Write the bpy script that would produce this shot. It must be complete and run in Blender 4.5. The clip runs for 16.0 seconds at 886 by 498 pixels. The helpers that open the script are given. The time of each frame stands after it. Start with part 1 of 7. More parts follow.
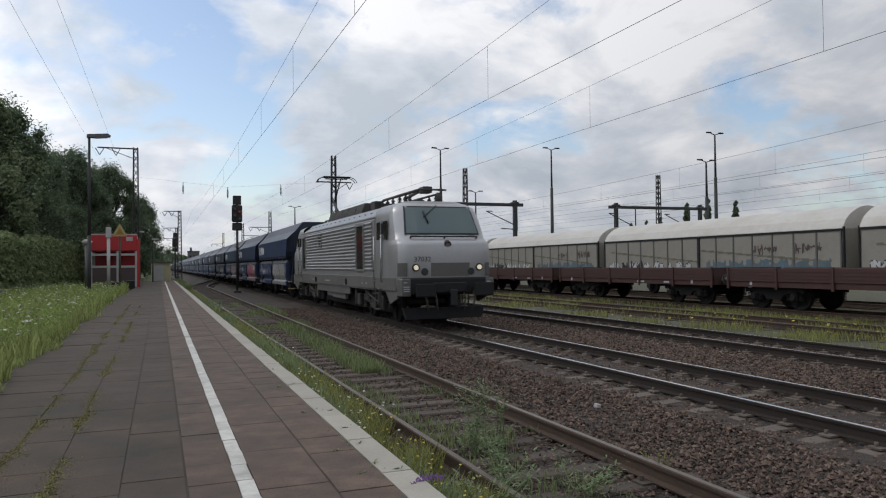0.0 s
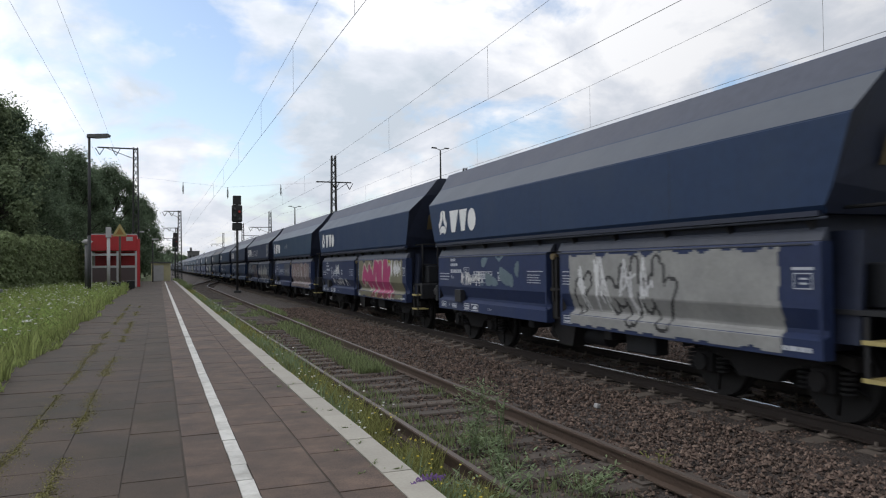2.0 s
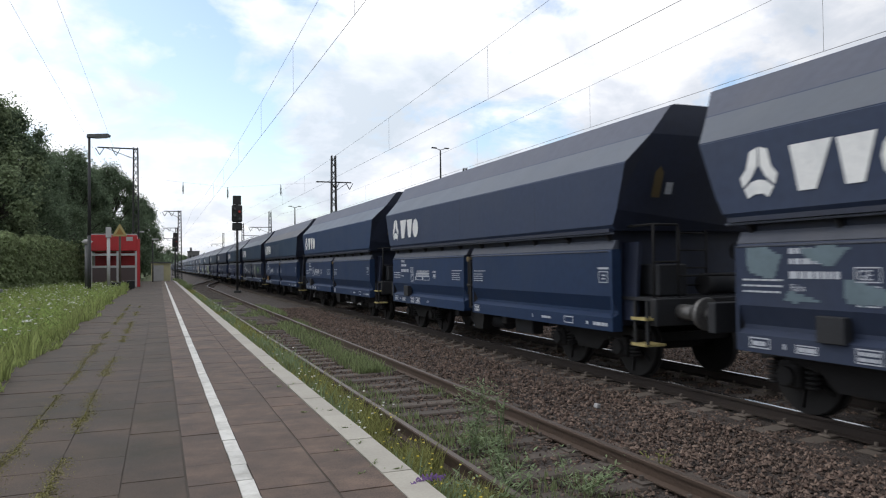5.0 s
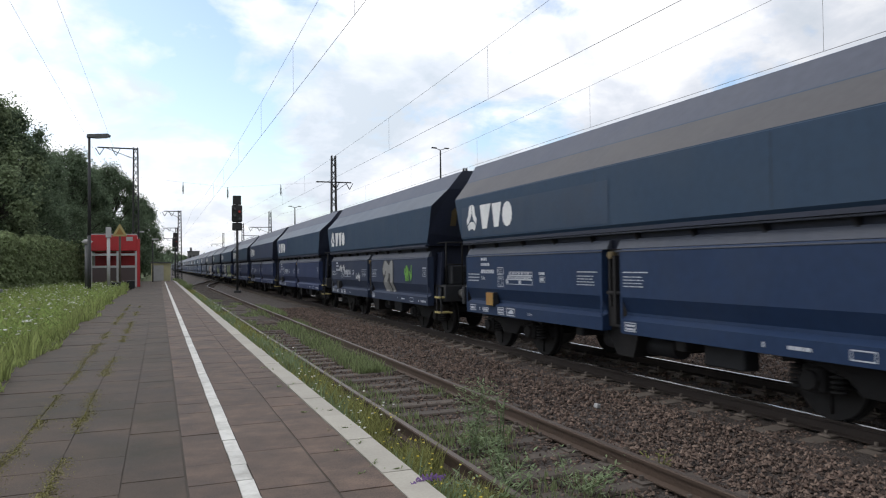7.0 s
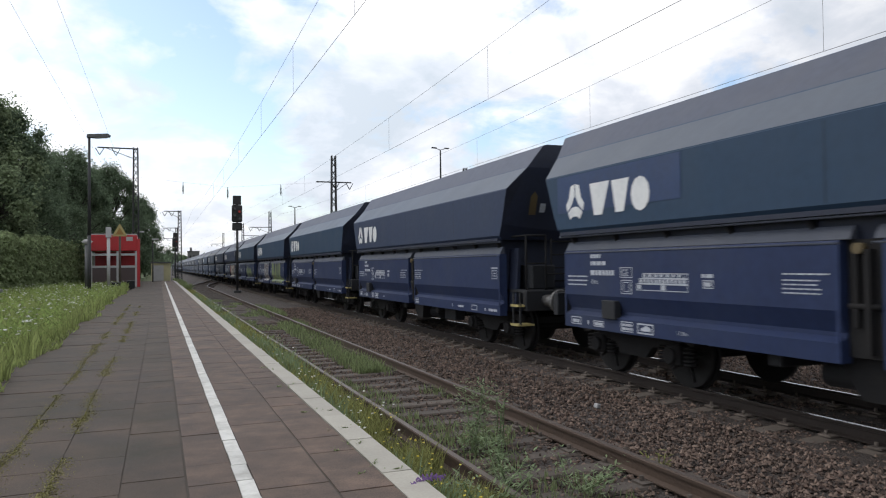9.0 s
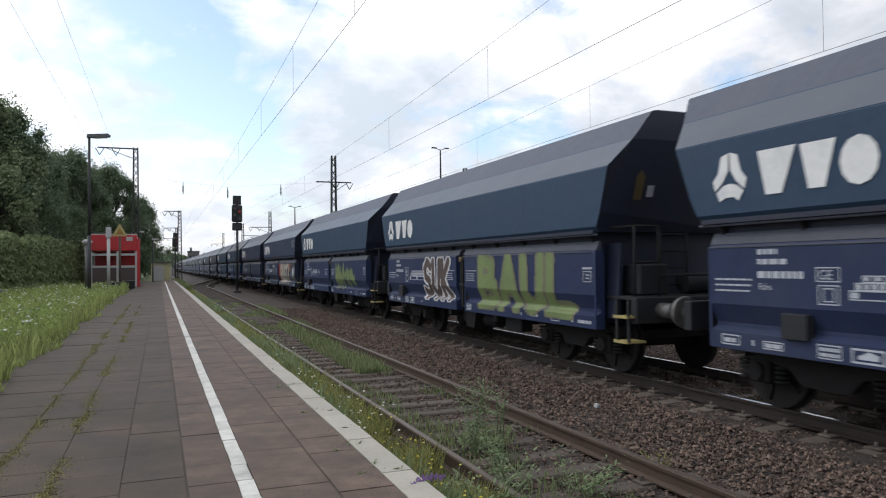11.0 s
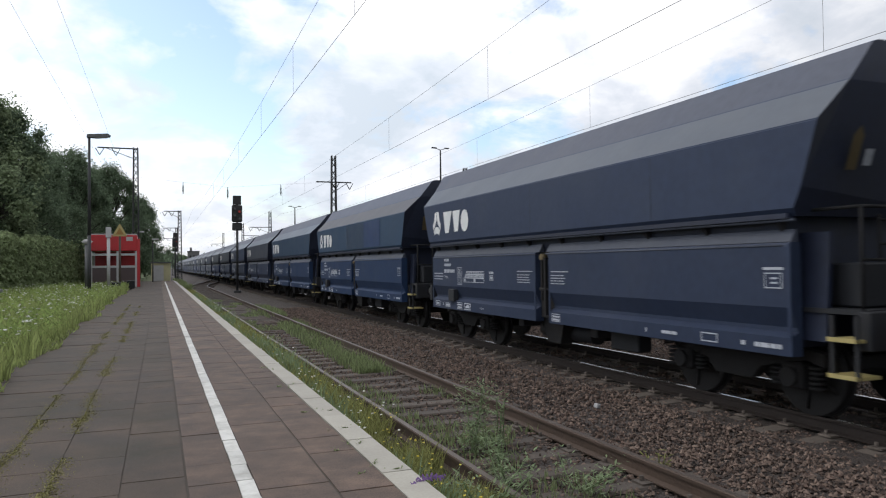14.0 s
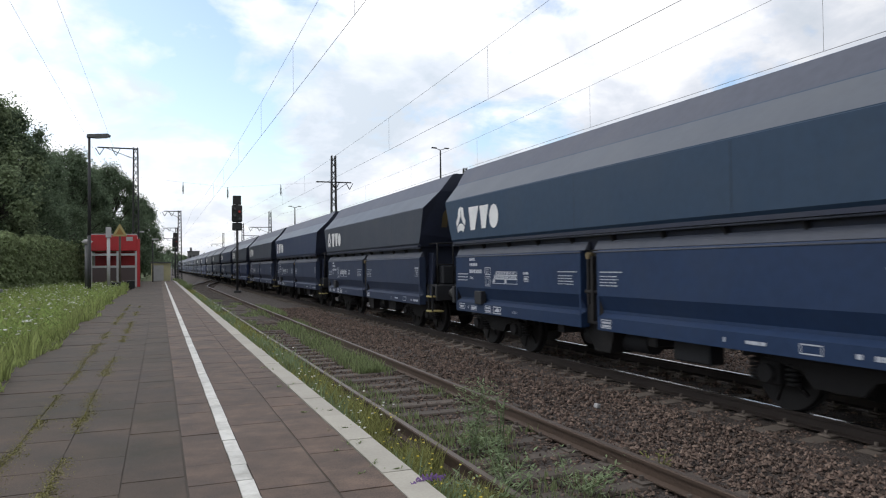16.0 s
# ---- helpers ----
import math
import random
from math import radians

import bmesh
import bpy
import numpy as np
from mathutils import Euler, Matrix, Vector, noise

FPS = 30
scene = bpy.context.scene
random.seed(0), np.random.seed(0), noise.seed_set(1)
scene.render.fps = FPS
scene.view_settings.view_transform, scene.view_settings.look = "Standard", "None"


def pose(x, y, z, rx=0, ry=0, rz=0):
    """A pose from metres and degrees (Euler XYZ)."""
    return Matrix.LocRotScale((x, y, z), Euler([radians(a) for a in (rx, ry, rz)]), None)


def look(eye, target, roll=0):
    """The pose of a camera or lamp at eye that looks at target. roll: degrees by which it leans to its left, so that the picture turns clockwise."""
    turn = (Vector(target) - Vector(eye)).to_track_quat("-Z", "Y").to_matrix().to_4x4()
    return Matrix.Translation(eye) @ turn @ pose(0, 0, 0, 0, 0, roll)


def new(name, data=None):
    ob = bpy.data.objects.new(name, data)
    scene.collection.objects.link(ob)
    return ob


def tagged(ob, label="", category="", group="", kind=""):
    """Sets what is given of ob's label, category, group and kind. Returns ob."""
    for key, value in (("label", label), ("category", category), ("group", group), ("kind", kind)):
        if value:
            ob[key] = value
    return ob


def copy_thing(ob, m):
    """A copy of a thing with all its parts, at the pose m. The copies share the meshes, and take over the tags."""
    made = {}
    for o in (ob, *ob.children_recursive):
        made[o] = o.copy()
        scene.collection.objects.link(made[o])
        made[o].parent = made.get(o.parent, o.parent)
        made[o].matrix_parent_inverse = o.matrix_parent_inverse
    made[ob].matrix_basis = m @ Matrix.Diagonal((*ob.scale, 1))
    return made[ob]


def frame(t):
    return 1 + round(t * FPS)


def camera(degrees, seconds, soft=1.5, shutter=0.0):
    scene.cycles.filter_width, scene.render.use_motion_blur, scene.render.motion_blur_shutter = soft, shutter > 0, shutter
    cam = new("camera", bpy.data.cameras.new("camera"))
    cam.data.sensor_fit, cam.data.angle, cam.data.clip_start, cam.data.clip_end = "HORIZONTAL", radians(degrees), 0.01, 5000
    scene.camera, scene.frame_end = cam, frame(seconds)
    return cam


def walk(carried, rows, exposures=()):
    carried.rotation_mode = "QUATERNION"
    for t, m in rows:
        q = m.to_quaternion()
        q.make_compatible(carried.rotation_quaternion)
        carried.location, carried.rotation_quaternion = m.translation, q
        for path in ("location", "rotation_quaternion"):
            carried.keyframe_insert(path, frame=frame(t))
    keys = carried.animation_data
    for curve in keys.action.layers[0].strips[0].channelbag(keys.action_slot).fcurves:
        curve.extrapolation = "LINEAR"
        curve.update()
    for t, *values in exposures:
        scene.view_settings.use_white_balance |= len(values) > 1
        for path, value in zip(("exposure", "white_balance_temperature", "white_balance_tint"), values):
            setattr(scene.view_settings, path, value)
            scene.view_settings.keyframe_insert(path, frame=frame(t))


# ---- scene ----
# Tracks run along +Y, rail heads lie at z = 0, the platform is 0.33 m above them.
CLIP = 16.0
CAM_H = 1.7486
YAW, PITCH_UP, LEAN = 21.343, 1.226, -0.647
FOV = 62.76


def camera_pose():
    yaw, pit = radians(YAW), radians(PITCH_UP)
    eye = Vector((0, 0, CAM_H))
    way = Vector((math.sin(yaw) * math.cos(pit), math.cos(yaw) * math.cos(pit), math.sin(pit)))
    return look(eye, eye + way * 10, LEAN)


cam = camera(FOV, CLIP, soft=1.15, shutter=0.12)
walk(cam, [(0.0, camera_pose()), (16.0, camera_pose())],
     exposures=[(0.0, -0.36), (1.2, -0.34), (2.2, -0.06), (3.2, 0.12), (16.0, 0.12)])

# ---- light ----
SUN_AZ, SUN_EL = -52.0, 48.0     # degrees: clockwise from +Y, and above the horizon
world = bpy.data.worlds.new("sky")
scene.world = world
world.use_nodes = True


def build_world():
    nt = world.node_tree
    nt.nodes.clear()
    N = nt.nodes.new
    out, bg = N("ShaderNodeOutputWorld"), N("ShaderNodeBackground")
    sky = N("ShaderNodeTexSky")
    sky.sky_type, sky.sun_disc = "NISHITA", False
    sky.sun_elevation, sky.sun_rotation = radians(SUN_EL), radians(SUN_AZ)
    sky.dust_density, sky.air_density = 1.5, 1.0
    dim = N("ShaderNodeVectorMath"); dim.operation = "SCALE"; dim.inputs["Scale"].default_value = 0.195
    nt.links.new(sky.outputs[0], dim.inputs[0])
    co = N("ShaderNodeTexCoord")
    sep = N("ShaderNodeSeparateXYZ")
    nt.links.new(co.outputs["Generated"], sep.inputs[0])
    # clouds lie on a flat layer: direction divided by its height
    hz = N("ShaderNodeMath"); hz.operation = "ADD"; hz.inputs[1].default_value = 0.45
    mx = N("ShaderNodeMath"); mx.operation = "MAXIMUM"; mx.inputs[1].default_value = 0.0
    nt.links.new(sep.outputs["Z"], mx.inputs[0]); nt.links.new(mx.outputs[0], hz.inputs[0])
    inv = N("ShaderNodeMath"); inv.operation = "DIVIDE"; inv.inputs[0].default_value = 1.0
    nt.links.new(hz.outputs[0], inv.inputs[1])
    flat = N("ShaderNodeVectorMath"); flat.operation = "SCALE"
    nt.links.new(co.outputs["Generated"], flat.inputs[0]); nt.links.new(inv.outputs[0], flat.inputs["Scale"])

    def cloud(scale, detail, rough, shift, warp):
        m = N("ShaderNodeMapping"); m.inputs["Location"].default_value = shift
        n = N("ShaderNodeTexNoise")
        n.inputs["Scale"].default_value, n.inputs["Detail"].default_value = scale, detail
        n.inputs["Roughness"].default_value, n.inputs["Distortion"].default_value = rough, warp
        nt.links.new(flat.outputs[0], m.inputs[0]); nt.links.new(m.outputs[0], n.inputs["Vector"])
        return n.outputs[0]

    def ramp(src, stops):
        r = N("ShaderNodeValToRGB")
        e = r.color_ramp.elements
        while len(e) < len(stops):
            e.new(0.5)
        for el, (pos, c) in zip(e, stops):
            el.position, el.color = pos, (*c, 1)
        nt.links.new(src, r.inputs[0])
        return r.outputs[0]

    # a clearing with blue sky ahead, over the platform
    dot = N("ShaderNodeVectorMath"); dot.operation = "DOT_PRODUCT"; dot.inputs[1].default_value = CLEARING
    nt.links.new(co.outputs["Generated"], dot.inputs[0])
    gap = N("ShaderNodeMapRange")
    gap.inputs[1].default_value, gap.inputs[2].default_value, gap.inputs[3].default_value, gap.inputs[4].default_value = 0.976, 0.999, 0.0, 0.24
    nt.links.new(dot.outputs["Value"], gap.inputs[0])
    thin = N("ShaderNodeMath"); thin.operation = "SUBTRACT"
    nt.links.new(cloud(4.2, 10, 0.56, CLOUD_A, 0.25), thin.inputs[0]); nt.links.new(gap.outputs[0], thin.inputs[1])
    cover = ramp(thin.outputs[0], [(COVER0, (0, 0, 0)), (COVER1, (1, 1, 1))])
    tone = ramp(cloud(3.6, 10, 0.56, CLOUD_B, 0.25),
                [(0.36, (0.70, 0.78, 0.88)), (0.50, (0.93, 0.975, 1.07)), (0.62, (1.24, 1.25, 1.29))])
    mix = N("ShaderNodeMixRGB")
    # the overcast is brighter towards the sun behind it
    az, el = radians(SUN_AZ), radians(SUN_EL)
    near = N("ShaderNodeVectorMath"); near.operation = "DOT_PRODUCT"
    near.inputs[1].default_value = (math.sin(az) * math.cos(el), math.cos(az) * math.cos(el), math.sin(el))
    nt.links.new(co.outputs["Generated"], near.inputs[0])
    glare = N("ShaderNodeMapRange")
    glare.inputs[1].default_value, glare.inputs[2].default_value, glare.inputs[3].default_value, glare.inputs[4].default_value = 0.0, 0.85, 0.68, 1.28
    nt.links.new(near.outputs["Value"], glare.inputs[0])
    lit = N("ShaderNodeVectorMath"); lit.operation = "SCALE"
    haze = N("ShaderNodeMapRange")
    haze.inputs[1].default_value, haze.inputs[2].default_value, haze.inputs[3].default_value, haze.inputs[4].default_value = 0.0, 0.16, 0.84, 1.0
    nt.links.new(sep.outputs["Z"], haze.inputs[0])
    dull = N("ShaderNodeMath"); dull.operation = "MULTIPLY"
    nt.links.new(glare.outputs[0], dull.inputs[0]); nt.links.new(haze.outputs[0], dull.inputs[1])
    nt.links.new(tone, lit.inputs[0]); nt.links.new(dull.outputs[0], lit.inputs["Scale"])
    nt.links.new(cover, mix.inputs[0]); nt.links.new(dim.outputs[0], mix.inputs[1]); nt.links.new(lit.outputs[0], mix.inputs[2])
    nt.links.new(mix.outputs[0], bg.inputs[0])
    bg.inputs[1].default_value = 1.0
    nt.links.new(bg.outputs[0], out.inputs[0])


CLOUD_A, CLOUD_B = (0.35, 0.2, 0.0), (3.1, 1.4, 0.6)
COVER0, COVER1 = 0.30, 0.44
CLEARING = (0.032, 0.960, 0.278)
build_world()
sun_data = bpy.data.lights.new("sun", "SUN")
sun_data.energy, sun_data.angle, sun_data.color = 0.6, radians(14), (1.0, 0.95, 0.88)
sun = new("sun", sun_data)
az, el = radians(SUN_AZ), radians(SUN_EL)
sun.matrix_world = look((math.sin(az) * math.cos(el) * 80, math.cos(az) * math.cos(el) * 80, math.sin(el) * 80), (0, 0, 0))

# ---- materials ----
def material(name, base, rough=0.7, metal=0.0, spread=0.25, scale=6.0, fine=60.0, bump=0.15, stain=None, stain_amount=0.35,
             stain_scale=1.2, per_piece=0.0, depth=0.01, coat=0.0, world=False):
    """A procedural surface: base colour, two scales of variation, stains, bump."""
    m = bpy.data.materials.new(name)
    m.use_nodes = True
    nt = m.node_tree
    N, Lk = nt.nodes.new, nt.links.new
    bsdf = nt.nodes["Principled BSDF"]
    where = N("ShaderNodeNewGeometry").outputs["Position"] if world else N("ShaderNodeTexCoord").outputs["Object"]
    n1, n2, n3 = N("ShaderNodeTexNoise"), N("ShaderNodeTexNoise"), N("ShaderNodeTexNoise")
    for n, s, d in ((n1, scale, 5), (n2, fine, 4), (n3, stain_scale, 6)):
        n.inputs["Scale"].default_value, n.inputs["Detail"].default_value = s, d
        Lk(where, n.inputs["Vector"])
    n3.inputs["Roughness"].default_value = 0.65
    add = N("ShaderNodeMath"); add.operation = "ADD"
    Lk(n1.outputs[0], add.inputs[0]); Lk(n2.outputs[0], add.inputs[1])
    mr = N("ShaderNodeMapRange")
    mr.inputs[1].default_value, mr.inputs[2].default_value = 0.6, 1.4
    mr.inputs[3].default_value, mr.inputs[4].default_value = 1 - spread, 1 + spread
    Lk(add.outputs[0], mr.inputs[0])
    col = N("ShaderNodeVectorMath"); col.operation = "SCALE"
    col.inputs[0].default_value = base
    value = mr.outputs[0]
    if per_piece:
        info = N("ShaderNodeObjectInfo")
        geo = N("ShaderNodeNewGeometry")
        both = N("ShaderNodeMath"); both.operation = "ADD"
        Lk(info.outputs["Random"], both.inputs[0]); Lk(geo.outputs["Random Per Island"], both.inputs[1])
        fr = N("ShaderNodeMath"); fr.operation = "FRACT"; Lk(both.outputs[0], fr.inputs[0])
        pr = N("ShaderNodeMapRange")
        pr.inputs[3].default_value, pr.inputs[4].default_value = 1 - per_piece, 1 + per_piece
        Lk(fr.outputs[0], pr.inputs[0])
        mul = N("ShaderNodeMath"); mul.operation = "MULTIPLY"
        Lk(value, mul.inputs[0]); Lk(pr.outputs[0], mul.inputs[1])
        value = mul.outputs[0]
    Lk(value, col.inputs["Scale"])
    out = col.outputs[0]
    if stain:
        sm = N("ShaderNodeMapRange")
        sm.inputs[1].default_value, sm.inputs[2].default_value = 0.45, 0.72
        sm.inputs[3].default_value, sm.inputs[4].default_value = 0.0, stain_amount
        Lk(n3.outputs[0], sm.inputs[0])
        mix = N("ShaderNodeMixRGB")
        mix.inputs[2].default_value = (*stain, 1)
        Lk(sm.outputs[0], mix.inputs[0]); Lk(out, mix.inputs[1])
        out = mix.outputs[0]
    Lk(out, bsdf.inputs["Base Color"])
    rr = N("ShaderNodeMapRange")
    rr.inputs[3].default_value, rr.inputs[4].default_value = max(0.03, rough - 0.12), min(1, rough + 0.12)
    Lk(n1.outputs[0], rr.inputs[0]); Lk(rr.outputs[0], bsdf.inputs["Roughness"])
    bsdf.inputs["Metallic"].default_value = metal
    bsdf.inputs["Coat Weight"].default_value = coat
    if bump:
        b = N("ShaderNodeBump")
        b.inputs["Strength"].default_value, b.inputs["Distance"].default_value = bump, depth
        Lk(add.outputs[0], b.inputs["Height"]); Lk(b.outputs[0], bsdf.inputs["Normal"])
    return m


def glow(name, colour, strength):
    m = bpy.data.materials.new(name)
    m.use_nodes = True
    b = m.node_tree.nodes["Principled BSDF"]
    b.inputs["Base Color"].default_value = (*colour, 1)
    b.inputs["Emission Color"].default_value = (*colour, 1)
    b.inputs["Emission Strength"].default_value = strength
    return m


def glass(name, tint, rough=0.05):
    m = bpy.data.materials.new(name)
    m.use_nodes = True
    b = m.node_tree.nodes["Principled BSDF"]
    b.inputs["Base Color"].default_value = (*tint, 1)
    b.inputs["Roughness"].default_value = rough
    b.inputs["Specular IOR Level"].default_value = 0.6
    return m


BALLAST = material("ballast_ground", (0.060, 0.047, 0.040), 0.95, spread=0.55, scale=9, fine=38, bump=1.0, depth=0.05,
                   stain=(0.045, 0.03, 0.022), stain_amount=0.5, stain_scale=0.6)
STONE = material("ballast_stone", (0.108, 0.076, 0.058), 0.9, spread=0.3, scale=12, fine=90, bump=0.3, per_piece=0.92,
                 stain=(0.115, 0.064, 0.048), stain_amount=0.6, stain_scale=14)
SOIL = material("soil_and_grass", (0.085, 0.105, 0.038), 0.95, spread=0.5, scale=3, fine=30, bump=0.8, depth=0.04,
                stain=(0.07, 0.055, 0.04), stain_amount=0.7, stain_scale=0.5)
SIDING = material("siding_soil", (0.075, 0.068, 0.045), 0.95, spread=0.5, scale=3, fine=25, bump=0.8, depth=0.04,
                  stain=(0.06, 0.08, 0.03), stain_amount=0.8, stain_scale=0.35)
PAVER = material("concrete_paver", (0.096, 0.064, 0.047), 0.85, world=True, spread=0.72, scale=5, fine=120, bump=0.35, depth=0.004,
                 stain=(0.046, 0.034, 0.027), stain_amount=0.85, stain_scale=1.3, per_piece=0.14)
ASPHALT = material("old_asphalt", (0.059, 0.041, 0.029), 0.88, world=True, spread=0.72, scale=2.5, fine=130, bump=0.4, depth=0.004,
                   stain=(0.028, 0.023, 0.014), stain_amount=0.9, stain_scale=0.8, per_piece=0.10)
JOINT = material("joint_soil", (0.050, 0.038, 0.028), 0.95, spread=0.4)
WHITE_LINE = material("white_paint", (0.52, 0.505, 0.465), 0.7, world=True, spread=0.10, scale=5, fine=50, bump=0.2, depth=0.003,
                      stain=(0.20, 0.18, 0.15), stain_amount=0.6, stain_scale=4.5, per_piece=0.12)
KERB = material("pale_concrete", (0.34, 0.315, 0.265), 0.8, world=True, spread=0.12, scale=5, fine=50, bump=0.2, depth=0.003,
                stain=(0.22, 0.2, 0.17), stain_amount=0.5, stain_scale=2.5, per_piece=0.06)
RAIL_RUST = material("rusty_rail", (0.075, 0.05, 0.036), 0.75, metal=0.3, spread=0.3, scale=4, fine=40, bump=0.2)
RAIL_DARK = material("dark_grimy_rail", (0.030, 0.022, 0.018), 0.75, metal=0.3, spread=0.3, scale=4, fine=40, bump=0.2)
RAIL_TOP = material("polished_rail_head", (0.55, 0.55, 0.56), 0.24, metal=1.0, spread=0.1, scale=8, fine=60, bump=0.02)
RAIL_DULL = material("dull_rail_head", (0.14, 0.11, 0.09), 0.45, metal=0.7, spread=0.2, scale=6, fine=50, bump=0.1)
SLEEPER = material("concrete_sleeper", (0.125, 0.102, 0.084), 0.9, spread=0.3, scale=5, fine=50, bump=0.3, per_piece=0.15)
WOOD_SLEEPER = material("wooden_sleeper", (0.07, 0.055, 0.044), 0.9, spread=0.4, scale=7, fine=40, bump=0.5, per_piece=0.25)
MOSS = material("moss", (0.19, 0.175, 0.06), 0.95, spread=0.4, per_piece=0.3)


def leaf(name, base, spread=0.35):
    m = material(name, base, 0.8, spread=0.15, scale=2.0, fine=20, bump=0.0, per_piece=spread)
    b = m.node_tree.nodes["Principled BSDF"]
    b.inputs["Specular IOR Level"].default_value = 0.1
    # leaves let part of the light through
    nt = m.node_tree
    thin, mix = nt.nodes.new("ShaderNodeBsdfTranslucent"), nt.nodes.new("ShaderNodeMixShader")
    nt.links.new(b.inputs["Base Color"].links[0].from_socket, thin.inputs["Color"])
    mix.inputs[0].default_value = 0.48
    nt.links.new(b.outputs[0], mix.inputs[1])
    nt.links.new(thin.outputs[0], mix.inputs[2])
    nt.links.new(mix.outputs[0], nt.nodes["Material Output"].inputs["Surface"])
    return m


GRASS = leaf("meadow_grass", (0.265, 0.305, 0.115), 0.45)
HERB = leaf("meadow_herb_leaves", (0.22, 0.29, 0.090), 0.45)
WEED = leaf("track_weed", (0.20, 0.24, 0.115), 0.4)
DRY_WEED = leaf("yellow_weed", (0.26, 0.265, 0.10), 0.45)
LEAF_DARK = leaf("dark_tree_leaves", (0.145, 0.190, 0.118), 0.35)
LEAF_GREEN = leaf("green_tree_leaves", (0.235, 0.285, 0.165), 0.35)
PALE_WEED = leaf("pale_weed", (0.23, 0.29, 0.16), 0.3)
LEAF_HEDGE = leaf("hedge_leaves", (0.25, 0.30, 0.155), 0.35)
BARK = material("bark", (0.05, 0.042, 0.035), 0.9, spread=0.4, scale=6, fine=30, bump=0.6, depth=0.03)
PETAL = material("white_petals", (0.62, 0.62, 0.56), 0.7, spread=0.1, bump=0.0)
PETAL_YELLOW = material("yellow_petals", (0.55, 0.45, 0.05), 0.7, spread=0.15, bump=0.0)
PETAL_PURPLE = material("purple_petals", (0.14, 0.07, 0.20), 0.7, spread=0.2, bump=0.0)
GALV = material("weathered_galvanised_steel", (0.12, 0.12, 0.12), 0.6, metal=0.5, spread=0.2, scale=3, fine=20)
MAST = material("dark_mast_steel", (0.045, 0.045, 0.046), 0.65, metal=0.3, spread=0.25, scale=3, fine=20)
WIRE = material("copper_wire_dark", (0.11, 0.11, 0.115), 0.5, metal=0.4, spread=0.1)
RED = material("red_panel", (0.42, 0.018, 0.022), 0.45, spread=0.10, scale=1.5, fine=20, bump=0.03, stain=(0.22, 0.02, 0.02), stain_amount=0.4)
PALE = material("pale_grey_panel", (0.42, 0.41, 0.40), 0.6, spread=0.1, scale=2, stain=(0.25, 0.24, 0.22), stain_amount=0.4)
BEIGE = material("beige_render", (0.46, 0.42, 0.24), 0.85, spread=0.1, scale=2, fine=40, stain=(0.25, 0.23, 0.18), stain_amount=0.5)
BROWN_RED = material("rusty_red_wagon", (0.062, 0.026, 0.023), 0.75, spread=0.25, scale=2, fine=20, bump=0.15,
                     stain=(0.045, 0.028, 0.025), stain_amount=0.7, stain_scale=0.9)
WHITE_ROOF = material("dirty_white_roof", (0.52, 0.50, 0.46), 0.55, spread=0.10, scale=1.5, fine=15, bump=0.03,
                      stain=(0.36, 0.31, 0.24), stain_amount=0.5, stain_scale=0.5)
WHITE_SIDE = material("grimy_beige_wagon_side", (0.28, 0.265, 0.225), 0.6, spread=0.12, scale=1.2, fine=15, bump=0.04,
                      stain=(0.17, 0.155, 0.13), stain_amount=0.65, stain_scale=0.6)

# ---- mesh helpers ----
def mesh_of(bm, name, *materials, smooth=False):
    me = bpy.data.meshes.new(name)
    bm.to_mesh(me)
    bm.free()
    for m in materials:
        me.materials.append(m)
    if smooth:
        for p in me.polygons:
            p.use_smooth = True
    return me


def part(name, bm, mat, parent=None, label="", smooth=False):
    mats = mat if isinstance(mat, (list, tuple)) else [mat]
    ob = new(name, mesh_of(bm, name, *mats, smooth=smooth) if isinstance(bm, bmesh.types.BMesh) else bm)
    if parent is not None:
        ob.parent = parent
    if label:
        ob["label"] = label
    return ob


def box(bm, x0, x1, y0, y1, z0, z1, bevel=0.0, mat=0):
    vs = [bm.verts.new((x, y, z)) for z in (z0, z1) for y in (y0, y1) for x in (x0, x1)]
    fs = [bm.faces.new([vs[i] for i in q]) for q in
          ((0, 2, 3, 1), (4, 5, 7, 6), (0, 1, 5, 4), (2, 6, 7, 3), (0, 4, 6, 2), (1, 3, 7, 5))]
    for f in fs:
        f.material_index = mat
    if bevel:
        es = {e for f in fs for e in f.edges}
        r = bmesh.ops.bevel(bm, geom=list(es), offset=bevel, segments=1, affect="EDGES", profile=0.5)
        for f in r["faces"]:
            f.material_index = mat
    return vs


def rod(bm, a, b, r0, r1=None, n=8, mat=0, cap=True):
    """A tapered round bar from a to b."""
    a, b = Vector(a), Vector(b)
    r1 = r0 if r1 is None else r1
    way = (b - a).normalized()
    s = way.orthogonal().normalized()
    t = way.cross(s)
    rings = []
    for c, r in ((a, r0), (b, r1)):
        rings.append([bm.verts.new(c + (s * math.cos(k * math.tau / n) + t * math.sin(k * math.tau / n)) * r) for k in range(n)])
    for k in range(n):
        f = bm.faces.new((rings[0][k], rings[0][(k + 1) % n], rings[1][(k + 1) % n], rings[1][k]))
        f.material_index = mat
        f.smooth = True
    if cap:
        bm.faces.new(rings[0][::-1]).material_index = mat
        bm.faces.new(rings[1]).material_index = mat


